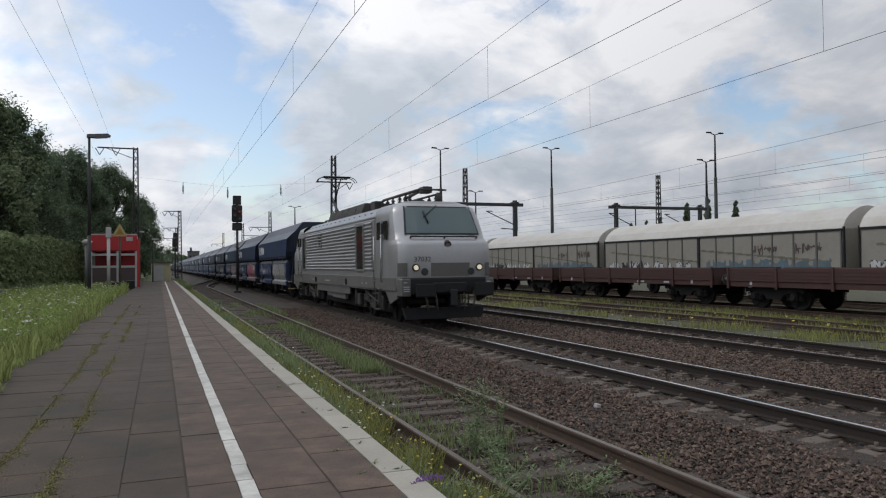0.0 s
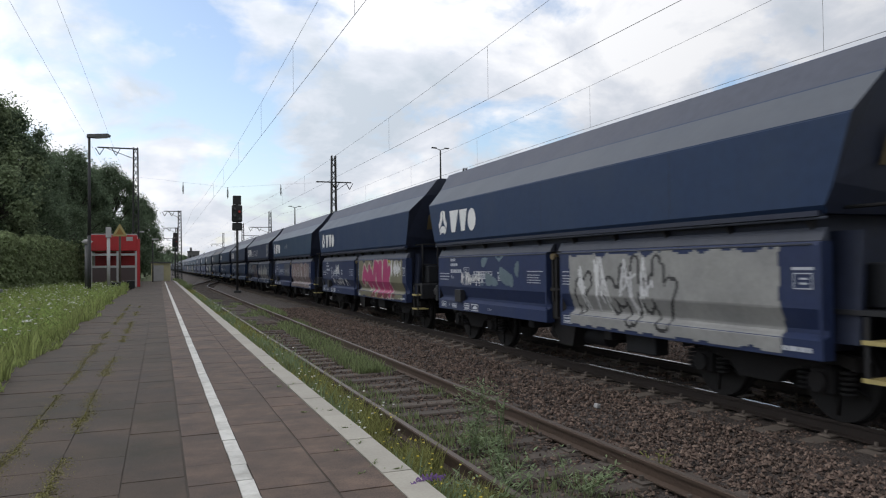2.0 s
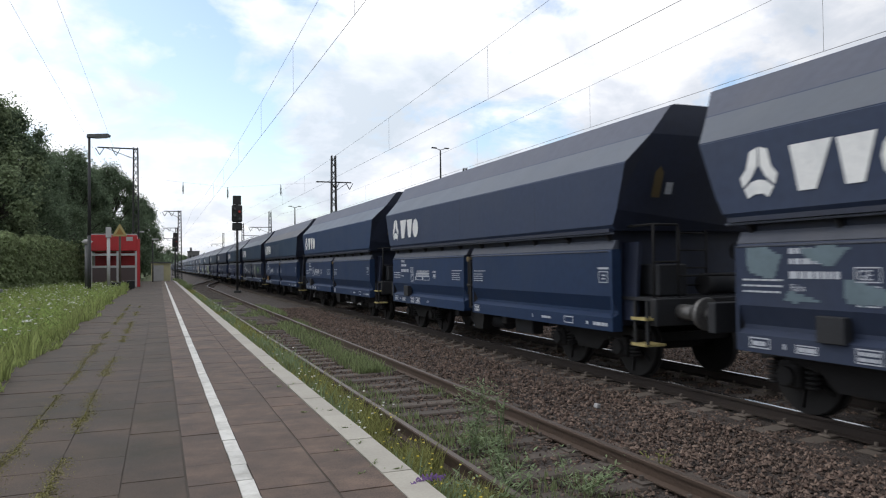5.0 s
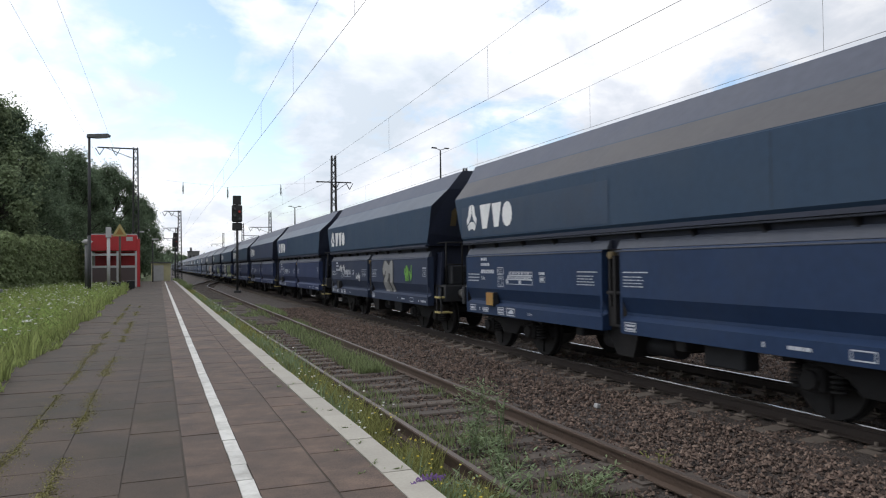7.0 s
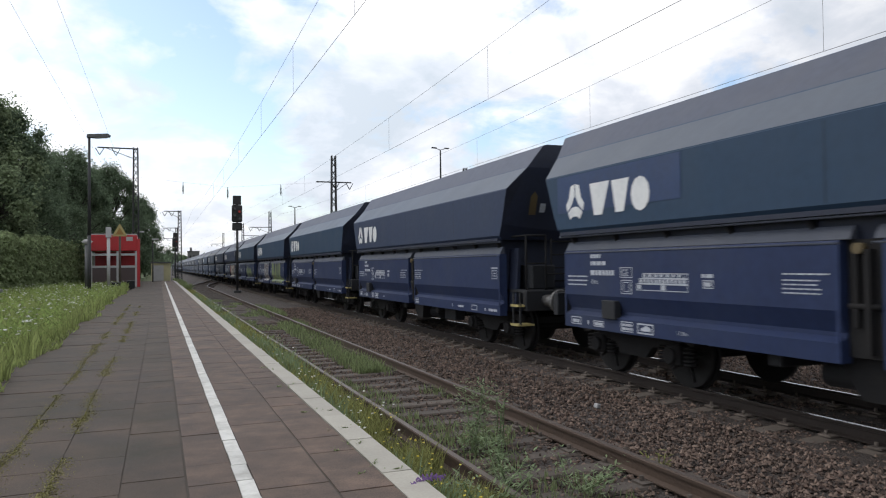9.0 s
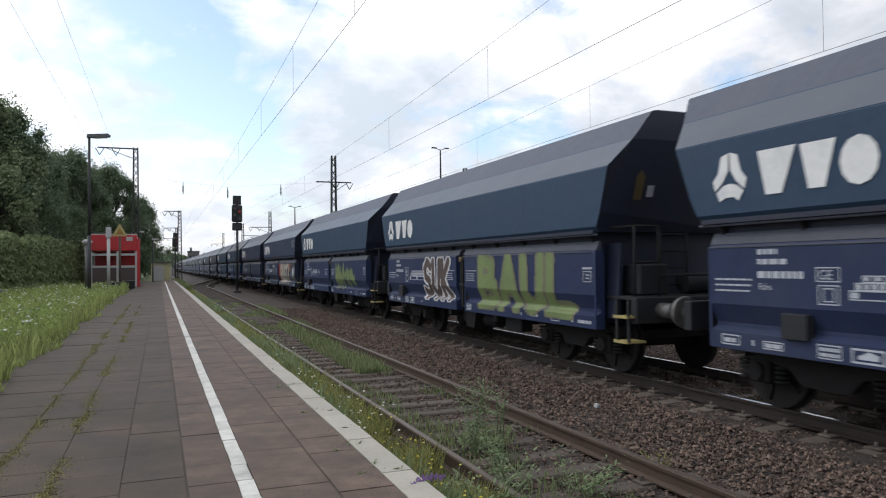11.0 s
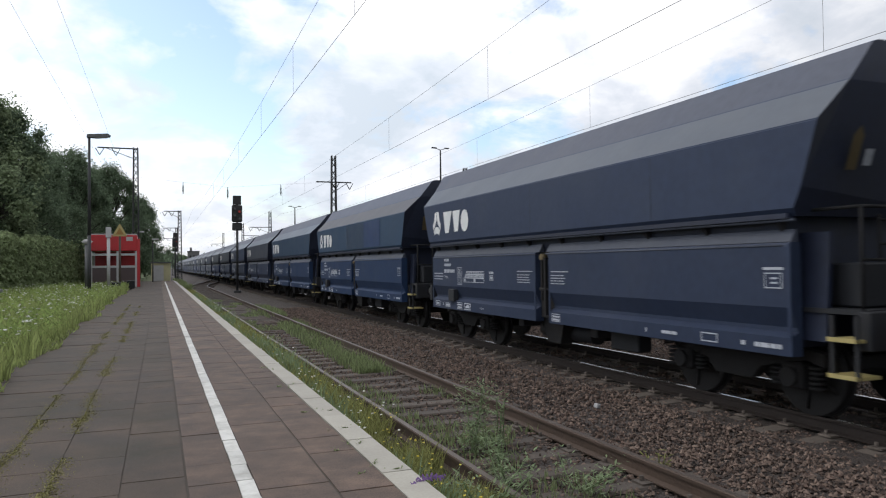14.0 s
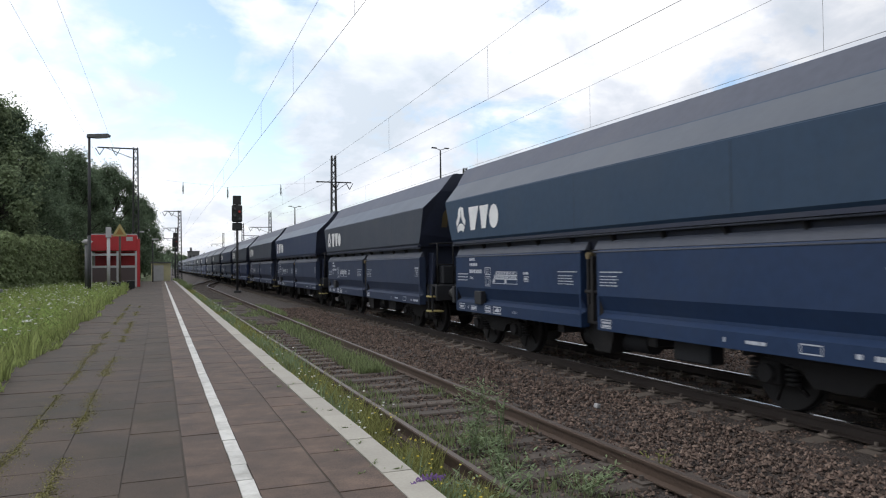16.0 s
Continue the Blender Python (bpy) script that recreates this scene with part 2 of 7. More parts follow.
def prism(bm, outline, y0, y1, mat=0, cap=True, faces_mat=None):
    """An outline of (x, z) points drawn along y."""
    a = [bm.verts.new((x, y0, z)) for x, z in outline]
    b = [bm.verts.new((x, y1, z)) for x, z in outline]
    n = len(outline)
    for k in range(n):
        f = bm.faces.new((a[k], b[k], b[(k + 1) % n], a[(k + 1) % n]))
        f.material_index = faces_mat[k] if faces_mat else mat
    if cap:
        bm.faces.new(a).material_index = mat
        bm.faces.new(b[::-1]).material_index = mat
    return a, b


def fix(bm):
    bmesh.ops.recalc_face_normals(bm, faces=bm.faces)
    return bm


def empty(name, m=None):
    ob = new(name)
    if m is not None:
        ob.matrix_basis = m
    return ob

# ---- ground, tracks and platform ----
TRACKS = (3.273, 7.664, 12.316)          # centre lines of the three nearer tracks
SIDINGS = (17.0, 21.65, 26.95)           # weedy sidings beyond
PLAT_Z, PLAT_EDGE, PLAT_LEFT, PLAT_END = 0.334, 1.623, -1.95, 84.0
KERB_IN = 1.408
BED = -0.20


def ground_height(x, y):
    if x < PLAT_LEFT + 0.05:
        return PLAT_Z - 0.05 + (0.1 * noise.noise(Vector((x * 0.3, y * 0.3, 0))) if x > -30 and y < 120 else 0)
    if x < PLAT_EDGE - 0.02:
        return BED - 0.12 if y < PLAT_END else BED
    if x < 40 and 0 < y < 80:
        return BED + 0.03 * noise.noise(Vector((x * 0.9, y * 0.7, 3)))
    return BED


def build_ground():
    xs = [-2500, -600, -200, -90, -40, -20, -14, -10, -7, -5, -3.5, -2.6, PLAT_LEFT, PLAT_LEFT + 0.1, -1.0, 0.5, PLAT_EDGE - 0.03, PLAT_EDGE + 0.02]
    xs += [2.0 + 0.5 * i for i in range(26)] + [15, 16, 17, 18, 20, 23, 27, 32, 40, 60, 120, 300, 800, 2500]
    ys = [-300, -60, -20, -8, -3] + [i * 0.8 for i in range(50)] + [42, 46, 52, 60, 70, 84, 84.1, 110, 160, 300, 600, 1500, 4000]
    bm = bmesh.new()
    grid = [[bm.verts.new((x, y, ground_height(x, y))) for x in xs] for y in ys]
    for j in range(len(ys) - 1):
        for i in range(len(xs) - 1):
            f = bm.faces.new((grid[j][i], grid[j][i + 1], grid[j + 1][i + 1], grid[j + 1][i]))
            xm = (xs[i] + xs[i + 1]) / 2
            f.material_index = 1 if 1.5 < xm < 14.2 else (2 if 14.2 < xm < 40 else 0)
            f.smooth = True
    tagged(part("ground", bm, [SOIL, BALLAST, SIDING]), "weedy soil and dark brown railway ballast", "ground", kind="structure")


RAIL = [(-0.062, -0.159), (0.062, -0.159), (0.062, -0.147), (0.012, -0.128), (0.010, -0.045), (0.035, -0.036),
        (0.036, -0.010), (0.028, 0.0), (-0.028, 0.0), (-0.036, -0.010), (-0.035, -0.036), (-0.010, -0.045),
        (-0.012, -0.128), (-0.062, -0.147)]


def turnout(y):
    """Sideways reach of the near track, which runs into the main one past the platform."""
    u = min(1.0, max(0.0, (y - 66.0) / 46.0))
    return (TRACKS[1] - TRACKS[0]) * u * u * (3 - 2 * u)


def curved_rail_mesh(y0, y1, top):
    bm = bmesh.new()
    ys = [y0] + [y for y in range(64, int(y1), 3)] + [y1]
    rings = [[bm.verts.new((x + turnout(y), y, z)) for x, z in RAIL] for y in ys]
    n = len(RAIL)
    for a, b in zip(rings, rings[1:]):
        for k in range(n):
            bm.faces.new((a[k], b[k], b[(k + 1) % n], a[(k + 1) % n])).material_index = int(k == 7)
    bm.faces.new(rings[0]); bm.faces.new(rings[-1][::-1])
    return mesh_of(fix(bm), "rail", RAIL_RUST, top)


def rail_mesh(y0, y1, top):
    bm = bmesh.new()
    prism(bm, RAIL, y0, y1, faces_mat=[0, 0, 0, 0, 0, 0, 0, 1, 0, 0, 0, 0, 0, 0])
    return mesh_of(fix(bm), "rail", RAIL_DARK if top is RAIL_TOP else RAIL_RUST, top)


def sleeper_mesh(kind):
    bm = bmesh.new()
    if kind == "concrete":
        for a, b, w0, w1, h0, h1 in ((-1.3, -0.5, 0.15, 0.14, 0.0, 0.0), (-0.5, 0.5, 0.11, 0.11, -0.045, -0.045), (0.5, 1.3, 0.14, 0.15, 0.0, 0.0)):
            prism(bm, [(a, -0.12), (b, -0.12), (b, h1), (a, h0)], -w0, w0)
        for v in bm.verts:
            if v.co.z > -0.06:
                v.co.y *= 0.72
                if abs(v.co.x) > 1.25:
                    v.co.z -= 0.035
        m = SLEEPER
    else:
        box(bm, -1.28, 1.28, -0.125, 0.125, -0.14, 0.0, 0.02)
        m = WOOD_SLEEPER
    for s in (-0.7525, 0.7525):      # base plates and clips
        box(bm, s - 0.17, s + 0.17, -0.08, 0.08, -0.002, 0.018)
        for d in (-0.1, 0.1):
            rod(bm, (s + d, 0.03, 0.0), (s + d, 0.03, 0.06), 0.022, n=6)
    return mesh_of(fix(bm), "sleeper", m)


def build_track(name, c, y0, y1, top, kind, near, label):
    tr = tagged(empty(name, pose(c, 0, 0)), label, "railway track", kind="structure")
    me = curved_rail_mesh(y0, y1, top) if name == "track_1" else rail_mesh(y0, y1, top)
    for s in (-0.7525, 0.7525):
        r = part("rail", me, None, tr)
        r.location = (s, 0, 0)
    sm = sleeper_mesh(kind)
    rng = random.Random(name)
    rest = bmesh.new()
    y = y0 + 0.3
    while y < y1:
        dz = -0.165 + rng.uniform(-0.012, 0.004)
        if near[0] < y < near[1]:
            s = part("sleeper", sm, None, tr)
            s.matrix_basis = pose(rng.uniform(-0.02, 0.02), y, dz, rng.uniform(-1, 1), 0, rng.uniform(-0.8, 0.8))
        elif y < 110:
            d = turnout(y) if name == "track_1" else 0.0
            box(rest, d - 1.28, d + 1.28, y - 0.12, y + 0.12, dz - 0.1, dz)
        y += 0.6
    if len(rest.verts):
        far = part("sleepers_far", rest, SLEEPER if kind == "concrete" else WOOD_SLEEPER, tr)
        far["kind"] = "stuff"
    else:
        rest.free()


def build_tracks():
    build_track("track_1", TRACKS[0], -10, 112, RAIL_DULL, "wood", (3, 40), "weedy railway track with rusty rails on old wooden sleepers")
    build_track("track_2", TRACKS[1], -10, 420, RAIL_TOP, "concrete", (2, 40), "main railway track with bright rails on concrete sleepers")
    build_track("track_3", TRACKS[2], -10, 420, RAIL_TOP, "concrete", (5, 40), "railway track with bright rails in dark ballast")
    for i, c in enumerate(SIDINGS):
        build_track("track_%d" % (i + 4), c, 4, 180, RAIL_DULL, "wood", (8, 30) if i == 0 else (0, 0), "rusty siding track in grass")


COLUMNS = ((-1.95, -1.057), (-1.056, -0.678), (-0.677, -0.239), (-0.238, 0.158), (0.166, 0.472), (0.582, 1.036), (1.043, 1.406))


def build_platform():
    bm = bmesh.new()
    box(bm, PLAT_LEFT, KERB_IN - 0.003, -8, PLAT_END, BED - 0.1, PLAT_Z - 0.006)
    plat = tagged(part("platform", bm, JOINT), "low railway platform of dark worn concrete pavers", "platform", kind="structure")
    bm = bmesh.new()
    box(bm, KERB_IN, PLAT_EDGE, -8, 2.8, BED - 0.1, PLAT_Z)
    box(bm, KERB_IN, PLAT_EDGE, 35.8, PLAT_END, BED - 0.1, PLAT_Z)
    edge = tagged(part("platform_edge", bm, KERB), "pale grey concrete platform edge", "platform edge", kind="structure")
    bm = bmesh.new()
    box(bm, 0.474, 0.58, -8, 3.0, PLAT_Z - 0.02, PLAT_Z + 0.003); box(bm, 0.474, 0.58, 33.4, PLAT_END - 6, PLAT_Z - 0.02, PLAT_Z + 0.003)
    line = tagged(part("safety_line", bm, WHITE_LINE), "white safety line of painted paving stones", "safety line", kind="structure")
    rng = random.Random(11)
    # near pavers, one by one
    shapes = {}
    for i, (x0, x1) in enumerate(COLUMNS):
        bm = bmesh.new()
        box(bm, x0 + 0.002, x1 - 0.002, 0.001, 0.499, -0.035, 0.0)
        for v in bm.verts:
            if v.co.z > -0.01:
                v.co.x += 0.002 if v.co.x < (x0 + x1) / 2 else -0.002
                v.co.y += 0.001 if v.co.y < 0.2 else -0.001
        shapes[i] = mesh_of(bm, "paver", ASPHALT if i < 4 else PAVER)
    far = bmesh.new()
    for j in range(-10, 162):
        y = 3.0 + j * 0.5
        for i, (x0, x1) in enumerate(COLUMNS):
            yy = y + (0.25 if i % 2 else 0.0)
            z = PLAT_Z + rng.uniform(-0.002, 0.001)
            if 0 <= j < 42:
                p = part("paver", shapes[i], None, plat)
                p.matrix_basis = pose(0, yy, z, rng.uniform(-0.15, 0.15), rng.uniform(-0.12, 0.12), 0)
            elif yy < PLAT_END - 0.5:
                box(far, x0 + 0.004, x1 - 0.004, yy + 0.004, yy + 0.494, z - 0.035, z, mat=0 if i < 4 else 1)
    f = part("pavers_far", far, [ASPHALT, PAVER], plat)
    f["kind"] = "stuff"
    bm = bmesh.new()
    box(bm, KERB_IN + 0.003, PLAT_EDGE, 0.004, 0.996, BED - 0.1 - PLAT_Z, 0.0)
    ke = mesh_of(bm, "kerb_stone", KERB)
    for j in range(33):
        k = part("kerb_stone", ke, None, edge)
        k.matrix_basis = pose(rng.uniform(-0.004, 0.004), 2.8 + j, PLAT_Z + rng.uniform(-0.004, 0.003))
    bm = bmesh.new()
    box(bm, 0.475, 0.579, 0.003, 0.397, -0.03, 0.003)
    st = mesh_of(bm, "line_stone", WHITE_LINE)
    for j in range(76):
        s = part("line_stone", st, None, line)
        s.matrix_basis = pose(rng.uniform(-0.003, 0.003), 3.0 + j * 0.4, PLAT_Z + rng.uniform(-0.003, 0.002), 0, 0, rng.uniform(-0.5, 0.5))


build_ground()
build_tracks()
build_platform()

# ---- train ----
PITCH = 13.2          # wagon length over buffers
# the train's uneven run: metres behind an even slowing, at seconds
LAG = ((0.0, 0.0), (0.5, -0.24), (1.0, 0.12), (1.5, 0.22), (2.0, 0.55), (2.5, 0.46), (3.0, 0.12), (3.5, 0.25), (4.0, 0.08), (5.2, 0.22),
       (6.5, 0.35), (7.0, 0.01), (7.5, 0.46), (8.0, 0.10), (8.5, 0.36), (9.0, 0.19), (10.2, 0.25), (11.5, 0.29), (12.0, 0.23), (12.5, 0.59),
       (13.0, 0.24), (13.5, 0.58), (14.0, 0.20), (14.5, 0.46), (15.0, 0.08), (15.5, 0.43), (16.0, 0.08))


def travelled(t):
    """Wagon lengths gone by at t seconds."""
    i = min(len(LAG) - 2, max(0, next((j for j in range(len(LAG)) if LAG[j][0] > t), len(LAG)) - 1))
    (a, p), (b, q) = LAG[i], LAG[i + 1]
    u = min(1.0, max(0.0, (t - a) / (b - a)))
    lag = p + (q - p) * u * u * (3 - 2 * u)
    return 0.2473 + 1.2884 * t - 0.0079 * t * t - lag / PITCH


def wagon_y(k, t):
    return PITCH * (4 + k - travelled(t)) - 5.7


def wagon_paint(name, base, dust, rough=0.55, amount=0.5):
    m = material(name, base, rough, spread=0.16, scale=0.7, fine=8, bump=0.06, depth=0.02, stain=dust, stain_amount=amount, stain_scale=0.6, per_piece=0.10)
    m.node_tree.nodes["Principled BSDF"].inputs["Specular IOR Level"].default_value = 0.22
    return m


NAVY = wagon_paint("navy_wagon_paint", (0.023, 0.035, 0.086), (0.048, 0.057, 0.086))
BLUE = wagon_paint("bright_blue_wagon_paint", (0.016, 0.034, 0.081), (0.031, 0.044, 0.074))
SLATE = wagon_paint("grey_slate_wagon_paint", (0.027, 0.038, 0.070), (0.045, 0.053, 0.078))
HOPPER = wagon_paint("navy_hopper_paint", (0.020, 0.041, 0.094), (0.034, 0.053, 0.090))
TEAL = wagon_paint("faded_teal_hopper_paint", (0.027, 0.053, 0.094), (0.042, 0.063, 0.094))
DUSK = wagon_paint("slate_grey_hopper_paint", (0.031, 0.044, 0.082), (0.046, 0.058, 0.090))
# distance haze put into the colour, for wagons 17 and later
HAZED = wagon_paint("dust_grey_hopper_paint", (0.048, 0.057, 0.076), (0.070, 0.074, 0.084))
# upper slopes and shoulders, paler and greyer than the hopper sides
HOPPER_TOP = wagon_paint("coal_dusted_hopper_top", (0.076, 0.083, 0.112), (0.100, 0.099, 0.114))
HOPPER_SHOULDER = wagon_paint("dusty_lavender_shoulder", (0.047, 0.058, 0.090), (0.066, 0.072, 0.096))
SHOULDER_BROWN = wagon_paint("brown_dusted_shoulder", (0.074, 0.070, 0.074), (0.094, 0.084, 0.078))
LEDGE = wagon_paint("dusty_grey_ledge", (0.060, 0.068, 0.090), (0.10, 0.10, 0.11))
# darker navy: shade of the gap between wagons is put into the colour
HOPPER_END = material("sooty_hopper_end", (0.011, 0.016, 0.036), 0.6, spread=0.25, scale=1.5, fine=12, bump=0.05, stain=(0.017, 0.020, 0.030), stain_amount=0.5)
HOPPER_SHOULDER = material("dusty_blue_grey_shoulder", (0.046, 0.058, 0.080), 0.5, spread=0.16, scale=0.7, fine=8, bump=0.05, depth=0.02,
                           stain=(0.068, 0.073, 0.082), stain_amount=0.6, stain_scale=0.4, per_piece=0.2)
DARK = material("sooty_dark_steel", (0.010, 0.011, 0.014), 0.7, spread=0.4, scale=4, fine=30, bump=0.2,
                stain=(0.024, 0.020, 0.018), stain_amount=0.6)
BOGIE = material("grimy_bogie_steel", (0.009, 0.0085, 0.009), 0.85, metal=0.2, spread=0.4, scale=5, fine=30, bump=0.3,
                 stain=(0.018, 0.014, 0.012), stain_amount=0.6)
WHEEL = material("wheel_steel", (0.011, 0.010, 0.010), 0.7, metal=0.3, spread=0.3, scale=6, fine=40)
TREAD = material("bright_wheel_tread", (0.5, 0.5, 0.5), 0.3, metal=1.0, spread=0.1)
BUFFER = material("greasy_buffer_steel", (0.17, 0.165, 0.16), 0.5, metal=0.6, spread=0.3, scale=8, stain=(0.04, 0.04, 0.04), stain_amount=0.8, stain_scale=5)
YELLOW = material("yellow_step_paint", (0.38, 0.31, 0.12), 0.6, spread=0.2, stain=(0.2, 0.16, 0.09), stain_amount=0.5, stain_scale=8)
MARK = material("white_lettering", (0.70, 0.70, 0.69), 0.55, spread=0.08, scale=4, fine=30, bump=0.0, stain=(0.4, 0.42, 0.45), stain_amount=0.5, stain_scale=3)
DUSTY_MARK = material("dusty_white_lettering", (0.42, 0.44, 0.48), 0.6, spread=0.2, scale=5, fine=30, bump=0.0)
STICKER = material("faded_ochre", (0.11, 0.08, 0.035), 0.6, spread=0.25, scale=6)
ORANGE = material("orange_placard", (0.28, 0.17, 0.04), 0.6, spread=0.25, scale=6, stain=(0.3, 0.1, 0.03), stain_amount=0.6, stain_scale=4)
SIDE_X = 1.464        # half width over the door panels


def text_mesh(body, size, name):
    """Letters in the built-in font, lying in the x-y plane with their lower left corner at 0."""
    cu = bpy.data.curves.new(name, "FONT")
    cu.body, cu.size, cu.resolution_u = body, size, 3
    ob = bpy.data.objects.new(name, cu)
    scene.collection.objects.link(ob)
    bpy.context.view_layer.update()
    me = bpy.data.meshes.new_from_object(ob)
    bpy.data.objects.remove(ob)
    bpy.data.curves.remove(cu)
    return me


def add_text(bm, body, size, y, z, x, thick=0.004, squeeze=1.0, mat=0, lean=0.0):
    """Letters on a side wall that faces -x; reading goes towards -y."""
    me = text_mesh(body, size, "letters")
    base = len(bm.verts)
    vs = [bm.verts.new((x - thick, y - (v.co.x + lean * v.co.y) * squeeze, z + v.co.y)) for v in me.vertices]
    for p in me.polygons:
        try:
            bm.faces.new([vs[i] for i in p.vertices]).material_index = mat
        except ValueError:
            pass
    bpy.data.meshes.remove(me)


def flat(bm, pts, x, mat=0):
    """A flat patch of (y, z) corners on a plane that faces -x."""
    f = bm.faces.new([bm.verts.new((x, y, z)) for y, z in pts])
    f.material_index = mat


def bar(bm, y0, y1, z0, z1, x, mat=0):
    flat(bm, [(y0, z0), (y1, z0), (y1, z1), (y0, z1)], x, mat)


def outline_box(bm, y0, y1, z0, z1, x, w=0.012):
    bar(bm, y0, y1, z0, z0 + w, x); bar(bm, y0, y1, z1 - w, z1, x)
    bar(bm, y0, y0 - w, z0 + w, z1 - w, x); bar(bm, y1 + w, y1, z0 + w, z1 - w, x)


def ring_y(profile, y_of):
    return [(x, y_of(z), z) for x, z in profile]


def loft(bm, rings, close_ends=True, mat=0):
    vr = [[bm.verts.new(p) for p in r] for r in rings]
    n = len(rings[0])
    for a, b in zip(vr, vr[1:]):
        for k in range(n):
            bm.faces.new((a[k], a[(k + 1) % n], b[(k + 1) % n], b[k])).material_index = mat
    if close_ends:
        bm.faces.new(vr[0][::-1]).material_index = mat
        bm.faces.new(vr[-1]).material_index = mat
    return vr


def wheelset_mesh(radius):
    bm = bmesh.new()
    for s in (-1, 1):
        rod(bm, (s * 0.685, 0, 0), (s * 0.80, 0, 0), radius, n=28)
        rod(bm, (s * 0.660, 0, 0), (s * 0.690, 0, 0), radius + 0.03, n=28)
        rod(bm, (s * 0.80, 0, 0), (s * 0.83, 0, 0), 0.16, n=14)
        for a in range(5):          # webs that show the turning
            c, d = math.cos(a * math.tau / 5), math.sin(a * math.tau / 5)
            rod(bm, (s * 0.805, c * 0.14, d * 0.14), (s * 0.805, c * (radius - 0.07), d * (radius - 0.07)), 0.025, n=6)
    rod(bm, (-1.0, 0, 0), (1.0, 0, 0), 0.075, n=12)
    return mesh_of(fix(bm), "wheelset", WHEEL)


def bogie_mesh(half_base, x_side, paint_of=None):
    """Cast frame with axle boxes, springs and a bolster."""
    bm = bmesh.new()
    for s in (-1, 1):
        x0, x1 = s * (x_side - 0.07), s * (x_side + 0.07)
        lo, hi = min(x0, x1), max(x0, x1)
        prof = [(-half_base - 0.42, 0.60), (-half_base - 0.18, 0.66), (-0.45, 0.52), (-0.30, 0.36), (0.30, 0.36), (0.45, 0.52),
                (half_base + 0.18, 0.66), (half_base + 0.42, 0.60), (half_base + 0.42, 0.74), (0.55, 0.84), (-0.55, 0.84), (-half_base - 0.42, 0.74)]
        a = [bm.verts.new((lo, y, z)) for y, z in prof]
        b = [bm.verts.new((hi, y, z)) for y, z in prof]
        for k in range(len(prof)):
            bm.faces.new((a[k], a[(k + 1) % len(prof)], b[(k + 1) % len(prof)], b[k]))
        bm.faces.new(a[::-1]); bm.faces.new(b)
        for e in (-half_base, half_base):
            box(bm, lo - 0.03, hi + 0.03, e - 0.15, e + 0.15, 0.32, 0.62, 0.03)
            rod(bm, (s * (x_side + 0.06), e, 0.46), (s * (x_side + 0.16), e, 0.46), 0.11, n=12)
            for d in (-0.27, 0.27):
                for q in range(5):
                    rod(bm, (s * x_side, e + d, 0.34 + q * 0.055), (s * x_side, e + d, 0.37 + q * 0.055), 0.085, n=10)
    box(bm, -0.95, 0.95, -0.22, 0.22, 0.55, 0.86, 0.02)
    for e in (-half_base - 0.35, half_base + 0.35):
        box(bm, -0.9, 0.9, e - 0.05, e + 0.05, 0.55, 0.68)
    return mesh_of(fix(bm), "bogie_frame", paint_of or BOGIE)


def buffer_mesh():
    bm = bmesh.new()
    rod(bm, (0, 0, 0), (0, 0.32, 0), 0.11, n=14)
    rod(bm, (0, 0.30, 0), (0, 0.52, 0), 0.085, n=14)
    rod(bm, (0, 0.52, 0), (0, 0.56, 0), 0.225, 0.21, n=20)
    return mesh_of(fix(bm), "buffer", BUFFER)


def panel_mesh(y0, y1, name):
    """One discharge door with its folded foot and sill, on the -x side."""
    bm = bmesh.new()
    prof = [(-1.30, 0.73), (-SIDE_X, 0.73), (-SIDE_X - 0.004, 0.93), (-1.36, 0.985), (-1.36, 1.03), (-SIDE_X, 1.25),
            (-SIDE_X, 1.90), (-1.44, 1.945), (-1.30, 1.945)]
    prism(bm, prof, y0, y1)
    r = 0.012
    box(bm, -SIDE_X - 0.003, -SIDE_X + 0.01, y0 - r, y0 + 0.03, 0.74, 1.93)
    box(bm, -SIDE_X - 0.003, -SIDE_X + 0.01, y1 - 0.03, y1 + r, 0.74, 1.93)
    return mesh_of(fix(bm), name, NAVY)


def logo_mesh():
    """Three bent white arms round a centre."""
    bm = bmesh.new()
    x = -1.5115
    arm = [(0.41, 0.83), (0.03, 0.95), (0.05, 0.25), (0.33, -0.20), (0.74, -0.55), (0.86, -0.14), (0.58, 0.17)]
    foot = [(-0.70, -0.62), (-0.35, -0.36), (0.0, -0.29), (0.35, -0.36), (0.68, -0.62), (0.50, -0.98), (0.2, -0.84), (-0.2, -0.84), (-0.45, -1.0)]
    for shape in (arm, [(-u, v) for u, v in arm[::-1]], foot):
        flat(bm, [(4.955 + u * 0.31, 2.73 + v * 0.29) for u, v in shape], x)
    return mesh_of(bm, "logo_mark", MARK)


def wordmark_mesh():
    """Three heavy white shapes beside the mark."""
    bm = bmesh.new()
    x = -1.5115
    flat(bm, [(4.53, 2.96), (4.01, 2.96), (4.20, 2.47), (4.42, 2.47)], x)
    flat(bm, [(3.96, 2.95), (3.53, 2.95), (3.66, 2.48), (3.86, 2.48)], x)
    flat(bm, [(3.28 - math.cos(k * math.tau / 12) * 0.21, 2.70 + math.sin(k * math.tau / 12) * 0.24) for k in range(12)], x)
    return mesh_of(bm, "wordmark", MARK)


